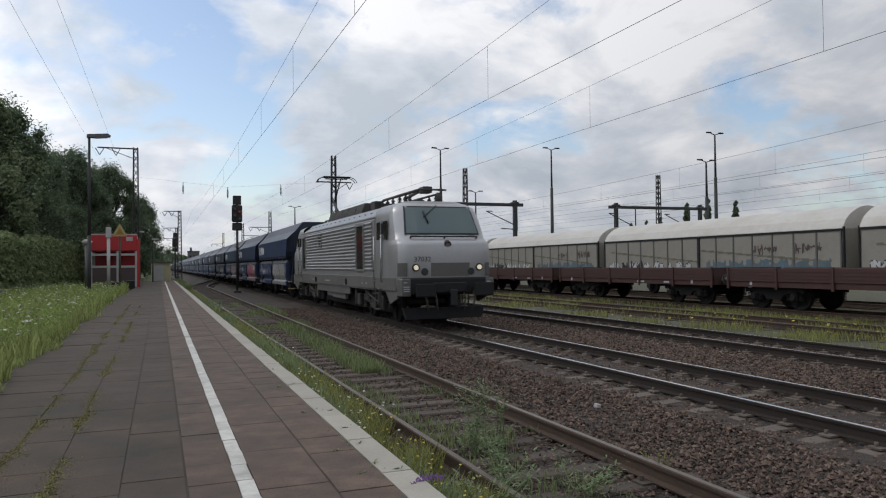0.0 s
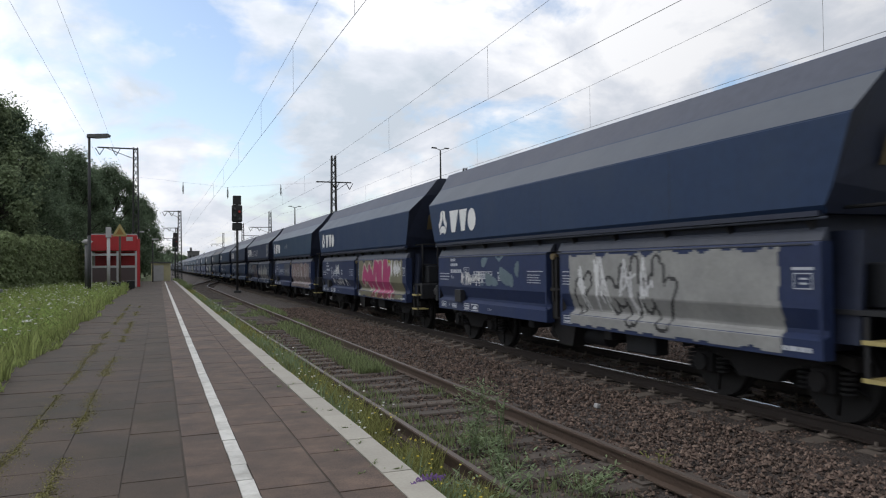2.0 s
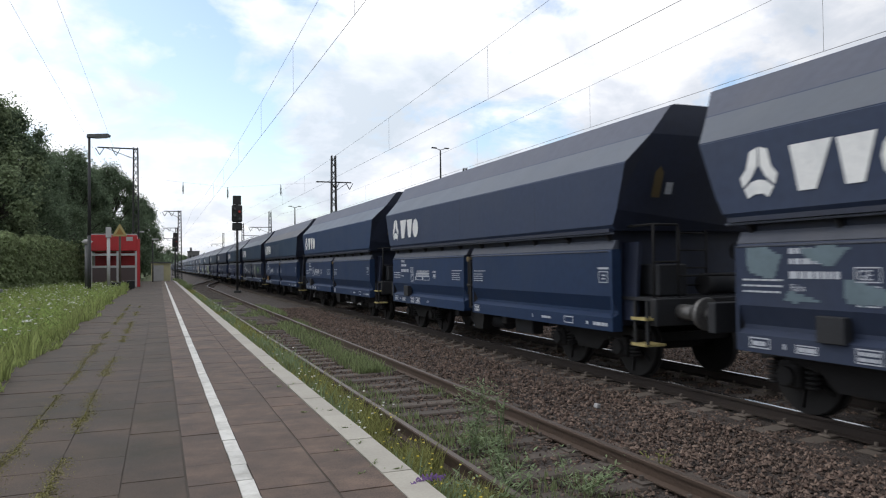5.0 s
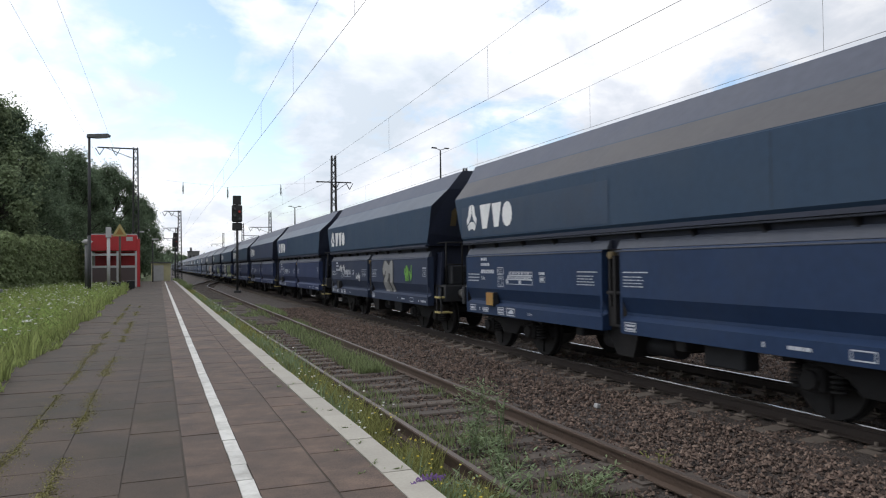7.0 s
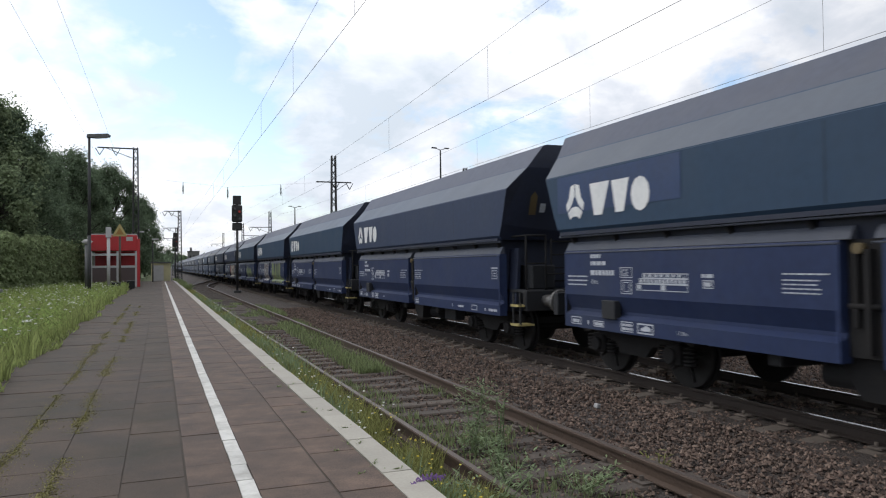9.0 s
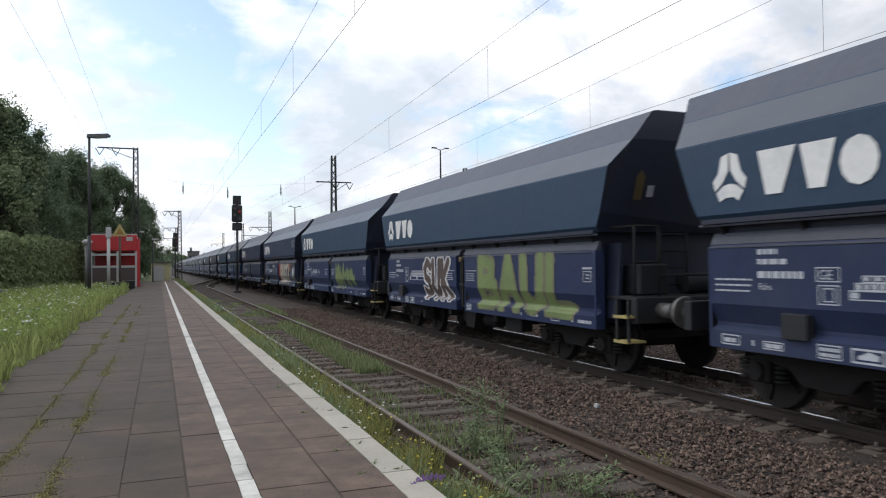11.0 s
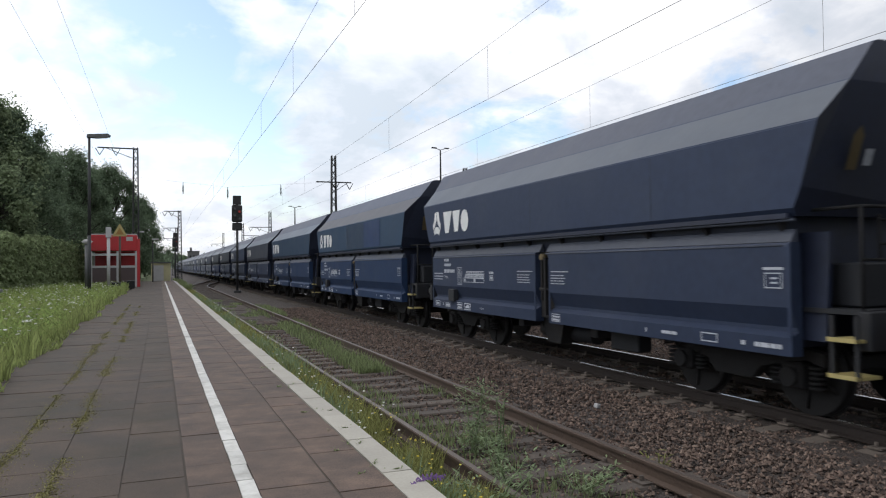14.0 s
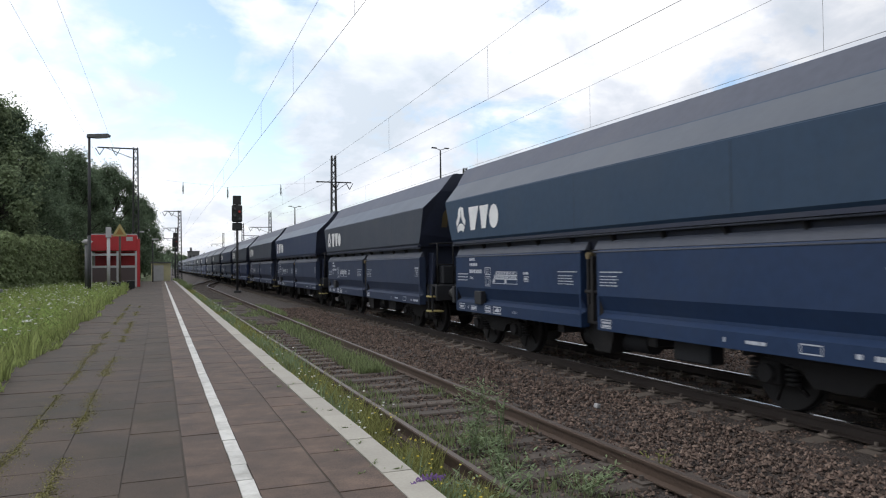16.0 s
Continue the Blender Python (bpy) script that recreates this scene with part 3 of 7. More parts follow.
def lettering_mesh(front):
    """Data lettering of a door panel; codes and addresses as bars."""
    rng = random.Random(5 if front else 4)
    bm = bmesh.new()
    x = -SIDE_X - 0.0045

    def words(y0, y1, z, h, gap=0.03):
        y = y0
        while y > y1 + 0.03:
            w = rng.uniform(0.04, 0.13)
            bar(bm, y, max(y - w, y1), z, z + h, x)
            y -= w + gap * 0.7

    if not front:
        words(4.60, 4.32, 1.82, 0.06); words(4.60, 4.20, 1.71, 0.06)
        words(4.60, 3.98, 1.56, 0.075); add_text(bm, "Falns", 0.105, 4.59, 1.43, x, 0.0, 0.9)
        for z in (1.53, 1.465, 1.40):
            words(5.26, 4.69, z, 0.02, 0.02)
        outline_box(bm, 3.83, 3.55, 1.53, 1.68, x); add_text(bm, "GE", 0.14, 3.80, 1.555, x, 0.0, 0.95)
        outline_box(bm, 3.81, 3.56, 1.30, 1.50, x); outline_box(bm, 3.75, 3.62, 1.33, 1.47, x)
        # load table
        for a, b, z0, z1 in ((3.31, 2.39, 1.53, 1.60), (3.39, 2.39, 1.455, 1.53), (3.45, 2.39, 1.36, 1.455)):
            outline_box(bm, a, b, z0, z1, x, 0.011)
        for i in range(7):
            bar(bm, 3.20 - i * 0.12, 3.188 - i * 0.12, 1.535, 1.595, x)
            bar(bm, 3.29 - i * 0.12, 3.24 - i * 0.12, 1.55, 1.585, x)
        for i in range(12):
            bar(bm, 3.37 - i * 0.08, 3.32 - i * 0.08, 1.47, 1.515, x)
        bar(bm, 3.43, 3.35, 1.38, 1.435, x); bar(bm, 2.92, 2.83, 1.375, 1.44, x)
        words(2.14, 1.92, 1.55, 0.045); outline_box(bm, 2.12, 1.94, 1.42, 1.52, x); words(2.10, 1.96, 1.445, 0.05, 0.01)
        words(0.90, 0.32, 1.60, 0.016, 0.016)
        for z in (1.535, 1.49, 1.445, 1.40):
            words(0.90, 0.42, z, 0.015, 0.025)
        xs = -SIDE_X - 0.0075
        x = xs
        outline_box(bm, 5.17, 4.88, 0.78, 0.90, x, 0.014); words(5.13, 4.92, 0.81, 0.05, 0.015)
        bar(bm, 4.70, 4.67, 0.80, 0.86, x)
        outline_box(bm, 4.54, 4.26, 0.78, 0.87, x); words(4.51, 4.29, 0.80, 0.045, 0.01)
        outline_box(bm, 3.83, 3.55, 0.76, 0.905, x); words(3.80, 3.58, 0.84, 0.035, 0.012); words(3.80, 3.58, 0.785, 0.035, 0.012)
        outline_box(bm, 3.44, 3.09, 0.76, 0.905, x, 0.02); flat(bm, [(3.37, 0.80), (3.15, 0.80), (3.15, 0.85), (3.25, 0.88), (3.37, 0.83)], x)
        add_text(bm, "13,20m", 0.07, 2.62, 0.81, x, 0.0)
    else:
        words(-0.34, -0.90, 1.60, 0.016, 0.016)
        for z in (1.535, 1.49, 1.445, 1.40):
            words(-0.34, -0.80, z, 0.015, 0.025)
        outline_box(bm, -5.02, -5.26, 1.45, 1.62, x); bar(bm, -5.00, -5.28, 1.65, 1.68, x)
        bar(bm, -5.10, -5.20, 1.50, 1.52, x); bar(bm, -5.10, -5.20, 1.55, 1.57, x)
        x = -SIDE_X - 0.0075
        outline_box(bm, -0.36, -0.62, 0.77, 0.90, x); words(-0.39, -0.60, 0.84, 0.03, 0.01); words(-0.39, -0.60, 0.79, 0.03, 0.01)
        bar(bm, -2.90, -2.93, 0.80, 0.86, x); words(-3.25, -3.55, 0.81, 0.04, 0.015)
        outline_box(bm, -4.00, -4.28, 0.78, 0.89, x, 0.014)
        bar(bm, -4.66, -4.72, 0.80, 0.85, x); words(-4.86, -5.24, 0.80, 0.05, 0.02)
    return mesh_of(bm, "lettering", DUSTY_MARK)


def build_wagon():
    w = empty("hopper_wagon")
    tagged(w, "dusty navy-blue bogie hopper wagon rolling in a coal train", "hopper wagon", group="hopper wagons of the train")
    # hopper
    half = [(1.43, 2.22), (1.50, 2.30), (1.50, 2.52), (1.50, 3.18), (1.03, 3.62), (0.68, 4.05), (0.60, 4.07)]
    prof = half + [(-x, z) for x, z in half[::-1]]
    bm = bmesh.new()
    front = lambda z: -float(np.interp(z, (2.22, 2.52, 3.18), (5.42, 5.56, 5.78)))
    rear = lambda z: float(np.interp(z, (2.22, 2.52, 3.18, 3.62, 4.05), (5.48, 5.64, 5.90, 6.30, 6.60)))
    loft(bm, [ring_y(prof, front), [(x, 0.0, z) for x, z in prof], ring_y(prof, rear)])
    fix(bm)
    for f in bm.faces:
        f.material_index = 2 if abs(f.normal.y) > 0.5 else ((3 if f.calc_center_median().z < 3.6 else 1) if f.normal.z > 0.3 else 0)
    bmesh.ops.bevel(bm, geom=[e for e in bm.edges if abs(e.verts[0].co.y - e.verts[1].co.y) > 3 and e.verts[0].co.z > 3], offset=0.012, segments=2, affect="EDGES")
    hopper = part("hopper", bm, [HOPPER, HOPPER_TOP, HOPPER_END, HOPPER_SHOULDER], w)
    bm = bmesh.new()
    for s in (-1, 1):
        box(bm, s * 1.46 - 0.05, s * 1.46 + 0.05, -5.38, 5.44, 2.195, 2.25)
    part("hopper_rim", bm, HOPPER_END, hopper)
    part("logo_mark", logo_mesh(), None, hopper)
    part("wordmark", wordmark_mesh(), None, hopper)
    for y in (0.318, -3.1):
        bm = bmesh.new()
        bar(bm, y, y - 0.008, 2.32, 3.14, -1.5035)
        part("weld_seam", bm, DARK, hopper)
    # lower chutes, hidden core
    bm = bmesh.new()
    prism(bm, [(-1.28, 0.80), (1.28, 0.80), (1.30, 1.90), (1.36, 2.22), (-1.36, 2.22), (-1.30, 1.90)], -5.22, 5.22)
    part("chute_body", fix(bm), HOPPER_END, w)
    # recessed frame, its shadow painted in with the dark end navy
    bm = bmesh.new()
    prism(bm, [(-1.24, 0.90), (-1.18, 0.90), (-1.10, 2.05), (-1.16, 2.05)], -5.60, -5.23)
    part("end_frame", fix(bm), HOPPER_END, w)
    me = bmesh.new()
    vs = [(-1.31, 1.96), (-1.46, 2.17), (-1.46, 2.21), (-1.31, 2.21)]
    prism(me, vs, -0.02, 0.02)
    br = mesh_of(fix(me), "bracket", DARK)
    for i in range(10):
        b = part("bracket", br, None, w)
        b.location = (0, 5.20 - i * 1.155, 0)
    # discharge doors
    p1, p2 = panel_mesh(0.22, 5.36, "discharge_door"), panel_mesh(-5.36, -0.27, "discharge_door")
    a = part("discharge_door", p1, None, w)
    part("lettering", lettering_mesh(False), None, a)["kind"] = "stuff"
    b = part("discharge_door", p2, None, w)
    part("lettering", lettering_mesh(True), None, b)["kind"] = "stuff"
    for y0, y1 in ((0.22, 5.36), (-5.36, -0.27)):
        bm = bmesh.new()
        box(bm, 1.30, SIDE_X, y0, y1, 0.73, 1.945)
        part("far_side_door", bm, NAVY, w)
    bm = bmesh.new()
    box(bm, -1.36, -1.29, -0.25, 0.19, 0.80, 1.95)
    box(bm, -1.44, -1.36, -0.10, -0.04, 0.85, 1.85); box(bm, -1.42, -1.36, 0.05, 0.10, 1.1, 1.9)
    rod(bm, (-1.40, -0.2, 1.30), (-1.40, 0.15, 1.30), 0.03)
    part("door_linkage", fix(bm), BOGIE, w)
    # dusty ledges over the doors, the pipe under the rim, and the chute mouth below the gap
    for y0, y1 in ((0.10, 5.36), (-5.36, -0.16)):
        bm = bmesh.new()
        prism(bm, [(-1.445, 1.950), (-1.375, 2.085), (-1.345, 2.085), (-1.345, 1.950)], y0, y1)
        part("door_ledge", fix(bm), LEDGE, w, "dusty grey ledge over the door")
        # thin pale rod, a highlight painted along the door's top edge
        bm = bmesh.new()
        rod(bm, (-SIDE_X + 0.004, y0 + 0.1, 1.912), (-SIDE_X + 0.004, y1, 1.912), 0.013, n=6)
        part("door_edge", fix(bm), LEDGE, w, "pale highlight along the top edge of the door")
    bm = bmesh.new()
    rod(bm, (-1.475, -5.45, 2.175), (-1.475, 5.50, 2.175), 0.016, n=6)
    part("air_pipe", fix(bm), LEDGE, w, "thin dusty pipe under the hopper rim")
    bm = bmesh.new()
    prism(bm, [(-1.22, 0.36), (1.22, 0.36), (1.28, 0.82), (-1.28, 0.82)], -0.46, 0.42)
    for v in bm.verts:
        if v.co.z < 0.5:
            v.co.y *= 0.45
    part("chute_mouth", fix(bm), BOGIE, w)
    bm = bmesh.new()
    rod(bm, (-1.36, 0.02, 1.86), (-1.46, 0.02, 1.86), 0.055, n=12)
    part("release_valve", fix(bm), STICKER, w, "dull yellow release valve")
    bm = bmesh.new()
    box(bm, -SIDE_X - 0.06, -1.40, 3.91, 4.24, 0.92, 1.19, 0.008)
    part("placard_holder", bm, DARK, w)
    # underframe
    bm = bmesh.new()
    box(bm, -0.35, 0.35, -5.9, 6.0, 0.86, 1.10)
    box(bm, -1.30, 1.30, -6.16, -6.02, 0.86, 1.24, 0.01); box(bm, -1.30, 1.30, 5.90, 6.04, 0.86, 1.24, 0.01)
    box(bm, -1.25, 1.25, -6.05, -5.24, 1.20, 1.25)
    for y in (-1.2, 1.3):
        box(bm, -1.2, 1.2, y - 0.1, y + 0.1, 0.55, 0.82, 0.02)
    rod(bm, (-0.9, -0.9, 0.55), (-0.9, 0.8, 0.55), 0.16, n=14)
    box(bm, -1.15, -0.9, -2.3, -1.6, 0.42, 0.75, 0.02)
    part("underframe", fix(bm), DARK, w)
    bfm = buffer_mesh()
    for x in (-0.875, 0.875):
        f = part("buffer", bfm, None, w); f.matrix_basis = pose(x, -6.14, 1.05, 0, 0, 180)
        r = part("buffer", bfm, None, w); r.matrix_basis = pose(x, 6.02, 1.05)
    for s, y in ((-1, -6.16), (1, 6.04)):
        bm = bmesh.new()
        rod(bm, (0, y, 1.02), (0, y + s * 0.30, 1.0), 0.05); box(bm, -0.10, 0.10, y + s * 0.28 - 0.04, y + s * 0.28 + 0.04, 0.72, 1.06, 0.02)
        rod(bm, (0.35, y, 0.95), (0.30, y + s * 0.28, 0.55), 0.03); rod(bm, (0.30, y + s * 0.28, 0.55), (0.1, y + s * 0.42, 0.75), 0.03)
        part("coupling", fix(bm), DARK, w)
    # front end: platform rails, ladder, steps, box
    bm = bmesh.new()
    for x in (-1.22, -0.80, 0.80, 1.22):
        rod(bm, (x, -6.02, 1.25), (x, -6.02, 2.28), 0.019, n=6)
    for x0, x1 in ((-1.22, -0.80), (0.80, 1.22)):
        rod(bm, (x0, -6.02, 2.28), (x1, -6.02, 2.28), 0.019, n=6)
        rod(bm, (x0, -6.02, 1.75), (x1, -6.02, 1.75), 0.016, n=6)
    rod(bm, (-1.22, -6.02, 2.28), (-1.22, -5.45, 2.28), 0.019, n=6)
    rod(bm, (-0.80, -6.02, 1.55), (0.80, -6.02, 1.55), 0.016, n=6)
    part("handrail", fix(bm), BOGIE, w, "grimy tube handrail of the end platform")
    bm = bmesh.new()
    for x in (-0.45, 0.05):
        rod(bm, (x, -5.62, 1.25), (x, -5.62, 2.24), 0.018, n=6)
    for i in range(4):
        rod(bm, (-0.45, -5.62, 1.4 + i * 0.26), (0.05, -5.62, 1.4 + i * 0.26), 0.014, n=6)
    part("ladder", fix(bm), BOGIE, w)
    bm = bmesh.new()
    box(bm, -1.0, -0.5, -5.85, -5.35, 1.26, 1.72, 0.02)
    part("equipment_box", bm, DARK, w)
    bm = bmesh.new()
    rod(bm, (-0.1, -5.7, 1.42), (0.62, -5.7, 1.42), 0.16, n=14)
    rod(bm, (0.65, -5.75, 1.3), (0.65, -5.75, 1.85), 0.05); rod(bm, (0.5, -5.75, 1.9), (0.8, -5.75, 1.9), 0.14, n=14)
    part("brake_gear", fix(bm), DARK, w)
    bm = bmesh.new()
    f = bm.faces.new([bm.verts.new(p) for p in ((-0.72, -5.645, 2.75), (-0.60, -5.645, 2.75), (-0.60, -5.701, 2.92), (-0.72, -5.701, 2.92))])
    part("end_plate", bm, DUSTY_MARK, hopper, "small white plate")
    bm = bmesh.new()
    f = bm.faces.new([bm.verts.new(p) for p in ((-0.95, -5.628, 2.70), (-0.80, -5.628, 2.70), (-0.80, -5.745, 3.05), (-0.875, -5.778, 3.15), (-0.95, -5.745, 3.05))])
    part("warning_sign", bm, STICKER, hopper, "faded ochre warning sticker")
    for z in (0.96, 0.60):
        bm = bmesh.new()
        box(bm, -1.42, -1.10, -6.10, -5.78, z - 0.02, z + 0.012)
        box(bm, -1.44, -1.42, -6.10, -5.78, z - 0.02, z + 0.022)
        part("step", bm, YELLOW, w, "yellow painted step")
    bm = bmesh.new()
    for y in (-6.08, -5.80):
        box(bm, -1.40, -1.37, y - 0.02, y + 0.02, 0.57, 1.2)
    part("step_hanger", bm, DARK, w)
    # running gear
    fm, wm = bogie_mesh(0.9, 1.0), wheelset_mesh(0.46)
    for c in (-4.1, 4.1):
        bg = part("bogie", fm, None, w)
        bg.location = (0, c, 0)
        for d in (-0.9, 0.9):
            ws = part("wheelset", wm, None, bg)
            ws.location = (0, d, 0.46)
    return w


def build_train():
    first = build_wagon()
    out = [first]
    for k in range(1, 38):
        out.append(copy_thing(first, pose(TRACKS[1], wagon_y(k, 0), 0)))
    first.matrix_basis = pose(TRACKS[1], wagon_y(0, 0), 0)
    return out


wagons = build_train()


def repaint():
    """First 17 wagons' own paints: hopper side, doors, a few brown shoulders; haze-greyed beyond."""
    sides = (HOPPER, HOPPER, TEAL, DUSK, DUSK, HOPPER, TEAL, TEAL, TEAL, DUSK, TEAL, TEAL, TEAL, DUSK, DUSK, TEAL, TEAL)
    lower = (NAVY, NAVY, NAVY, SLATE, BLUE, BLUE, BLUE, SLATE, NAVY, NAVY, NAVY, NAVY, NAVY, SLATE, SLATE, BLUE, BLUE)
    for k, w in enumerate(wagons):
        for c in w.children:
            if c.name.startswith("hopper"):
                picks = {0: sides[k] if k < 17 else (HAZED if k % 3 else DUSK)}
                if k in (6, 15):
                    picks[3] = SHOULDER_BROWN
            elif c.name.startswith("discharge_door"):
                picks = {0: lower[k] if k < 17 else (SLATE if k % 4 else NAVY)}
            else:
                continue
            for i, m in picks.items():
                c.material_slots[i].link = "OBJECT"
                c.material_slots[i].material = m


repaint()

# ---- locomotive ----
SILVER = material("silver_grey_loco_paint", (0.27, 0.27, 0.272), 0.42, metal=0.35, spread=0.07, scale=1.2, fine=12, bump=0.03, depth=0.01,
                  stain=(0.20, 0.19, 0.175), stain_amount=0.45, stain_scale=0.8)
# lighter silver for the nose front than for the sides
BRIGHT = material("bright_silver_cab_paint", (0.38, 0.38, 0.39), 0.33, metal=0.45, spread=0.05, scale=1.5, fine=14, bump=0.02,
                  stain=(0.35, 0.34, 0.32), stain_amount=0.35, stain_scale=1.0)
SILL = material("grimy_grey_sill", (0.13, 0.126, 0.118), 0.6, metal=0.2, spread=0.2, scale=2, fine=20, bump=0.1,
                stain=(0.08, 0.075, 0.07), stain_amount=0.6, stain_scale=1.0)
LOCO_DARK = material("dark_grey_loco_front", (0.009, 0.0092, 0.010), 0.8, spread=0.2, scale=3, fine=25, bump=0.1)
LOCO_BOGIE = material("dusty_grey_bogie_steel", (0.060, 0.056, 0.050), 0.8, metal=0.1, spread=0.4, scale=5, fine=30, bump=0.3,
                      stain=(0.022, 0.019, 0.017), stain_amount=0.7, stain_scale=3)
ROOF_GEAR = material("sooty_roof_gear", (0.05, 0.047, 0.045), 0.65, metal=0.3, spread=0.3, scale=5, fine=30)
PANTO = material("dark_pantograph_steel", (0.03, 0.03, 0.032), 0.5, metal=0.5, spread=0.2)
SCREEN = glass("windscreen_glass", (0.10, 0.14, 0.145), 0.08)
DARK_GLASS = glass("dark_side_glass", (0.018, 0.018, 0.016), 0.12)
RUBBER = material("black_rubber", (0.015, 0.015, 0.015), 0.6, spread=0.2)
LAMP_ON = glow("lit_headlamp", (1.0, 0.86, 0.62), 0.4)
LAMP_OFF = glass("dark_lamp_glass", (0.02, 0.02, 0.022), 0.1)
CHROME = material("lamp_rim", (0.5, 0.5, 0.5), 0.3, metal=0.9, spread=0.05)
BLACK_PAINT = material("black_lettering", (0.012, 0.012, 0.014), 0.5, spread=0.1, bump=0.0)

CAB_Z = (0.98, 1.20, 1.40, 1.80, 2.10, 2.30, 2.38, 2.44, 2.50, 2.75, 3.05, 3.28, 3.45, 3.56)
CAB_W = (1.40, 1.42, 1.43, 1.43, 1.43, 1.43, 1.42, 1.41, 1.40, 1.39, 1.37, 1.34, 1.29, 1.12)
CAB_Y = (8.50, 8.56, 8.60, 8.62, 8.62, 8.60, 8.56, 8.47, 8.33, 8.20, 8.03, 7.90, 7.80, 7.66)
CAB_BACK = 6.05


def lerp_table(z, table):
    return float(np.interp(z, CAB_Z, table))


def cab_point(x, z, off=0.0):
    """A point on the nose, off metres before it."""
    w = lerp_table(z, CAB_W)
    y = -(lerp_table(z, CAB_Y) - 0.32 * min(1.0, abs(x) / w) ** 7) - off
    return Vector((x, y, z))


def cab_mesh():
    bm = bmesh.new()
    fr = [-1, -0.985, -0.95, -0.88, -0.75, -0.5, -0.25, 0, 0.25, 0.5, 0.75, 0.88, 0.95, 0.985, 1]
    rings = []
    for z, w in zip(CAB_Z, CAB_W):
        pts = [Vector((-min(1.43, w + 0.02) if z < 3.2 else -w - 0.06, -CAB_BACK, z)), Vector((-w - 0.006, -7.3, z))]
        pts += [cab_point(f * w, z) for f in fr]
        pts += [Vector((w + 0.006, -7.3, z)), Vector((min(1.43, w + 0.02) if z < 3.2 else w + 0.06, -CAB_BACK, z))]
        rings.append([bm.verts.new(p) for p in pts])
    for i, (a, b) in enumerate(zip(rings, rings[1:])):
        for k in range(len(a) - 1):
            f = bm.faces.new((a[k], a[k + 1], b[k + 1], b[k]))
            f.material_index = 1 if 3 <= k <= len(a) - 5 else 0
            f.smooth = True
    top = rings[-1]
    crown = [bm.verts.new((v.co.x * 0.75, v.co.y * (0.985 if v.co.y < -7 else 1), 3.64)) for v in top]
    for k in range(len(top) - 1):
        bm.faces.new((top[k], top[k + 1], crown[k + 1], crown[k])).smooth = True
    bm.faces.new(crown)
    bm.faces.new(rings[0][::-1])
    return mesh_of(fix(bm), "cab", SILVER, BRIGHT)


def on_nose(bm, x0, x1, z0, z1, off, thick, nx=8, nz=5, mat=0, skew=0.0):
    """A curved plate that lies on the nose. skew narrows its top."""
    grid = []
    for layer in (off, off - thick):
        grid.append([[bm.verts.new(cab_point((x0 + (x1 - x0) * i / nx) * (1 - skew * j / nz), z0 + (z1 - z0) * j / nz, layer)) for i in range(nx + 1)] for j in range(nz + 1)])
    a, b = grid
    for j in range(nz):
        for i in range(nx):
            bm.faces.new((a[j][i], a[j][i + 1], a[j + 1][i + 1], a[j + 1][i])).material_index = mat
    for j in range(nz):
        for i in (0, nx):
            bm.faces.new((a[j][i], a[j + 1][i], b[j + 1][i], b[j][i])).material_index = mat
    for i in range(nx):
        for j in (0, nz):
            bm.faces.new((a[j][i], a[j][i + 1], b[j][i + 1], b[j][i])).material_index = mat


def louvre_mesh(y0, y1, z0, z1, count, name="louvre_panel"):
    bm = bmesh.new()
    step = (z1 - z0) / count
    prof = [(-1.40, z0)]
    for i in range(count):
        z = z0 + i * step
        prof += [(-1.432, z), (-1.436, z + step * 0.25), (-1.478, z + step * 0.45), (-1.478, z + step * 0.62), (-1.434, z + step * 0.98)]
    prof.append((-1.40, z1))
    prism(bm, prof, y0, y1)
    return mesh_of(fix(bm), name, SILVER)


def framed_window(parent, y0, y1, z0, z1, name="side_window", label=""):
    x = -1.437
    bm = bmesh.new()
    for a, b, c, d in ((y0, y1, z0, z0 + 0.06), (y0, y1, z1 - 0.06, z1), (y0, y0 + 0.07, z0 + 0.06, z1 - 0.06), (y1 - 0.07, y1, z0 + 0.06, z1 - 0.06)):
        box(bm, x - 0.045, x + 0.02, a, b, c, d)
    fr = part(name, bm, SILVER, parent, label)
    bm = bmesh.new()
    box(bm, x - 0.015, x + 0.01, y0 + 0.07, y1 - 0.07, z0 + 0.06, z1 - 0.06)
    part("pane", bm, DARK_GLASS, fr)


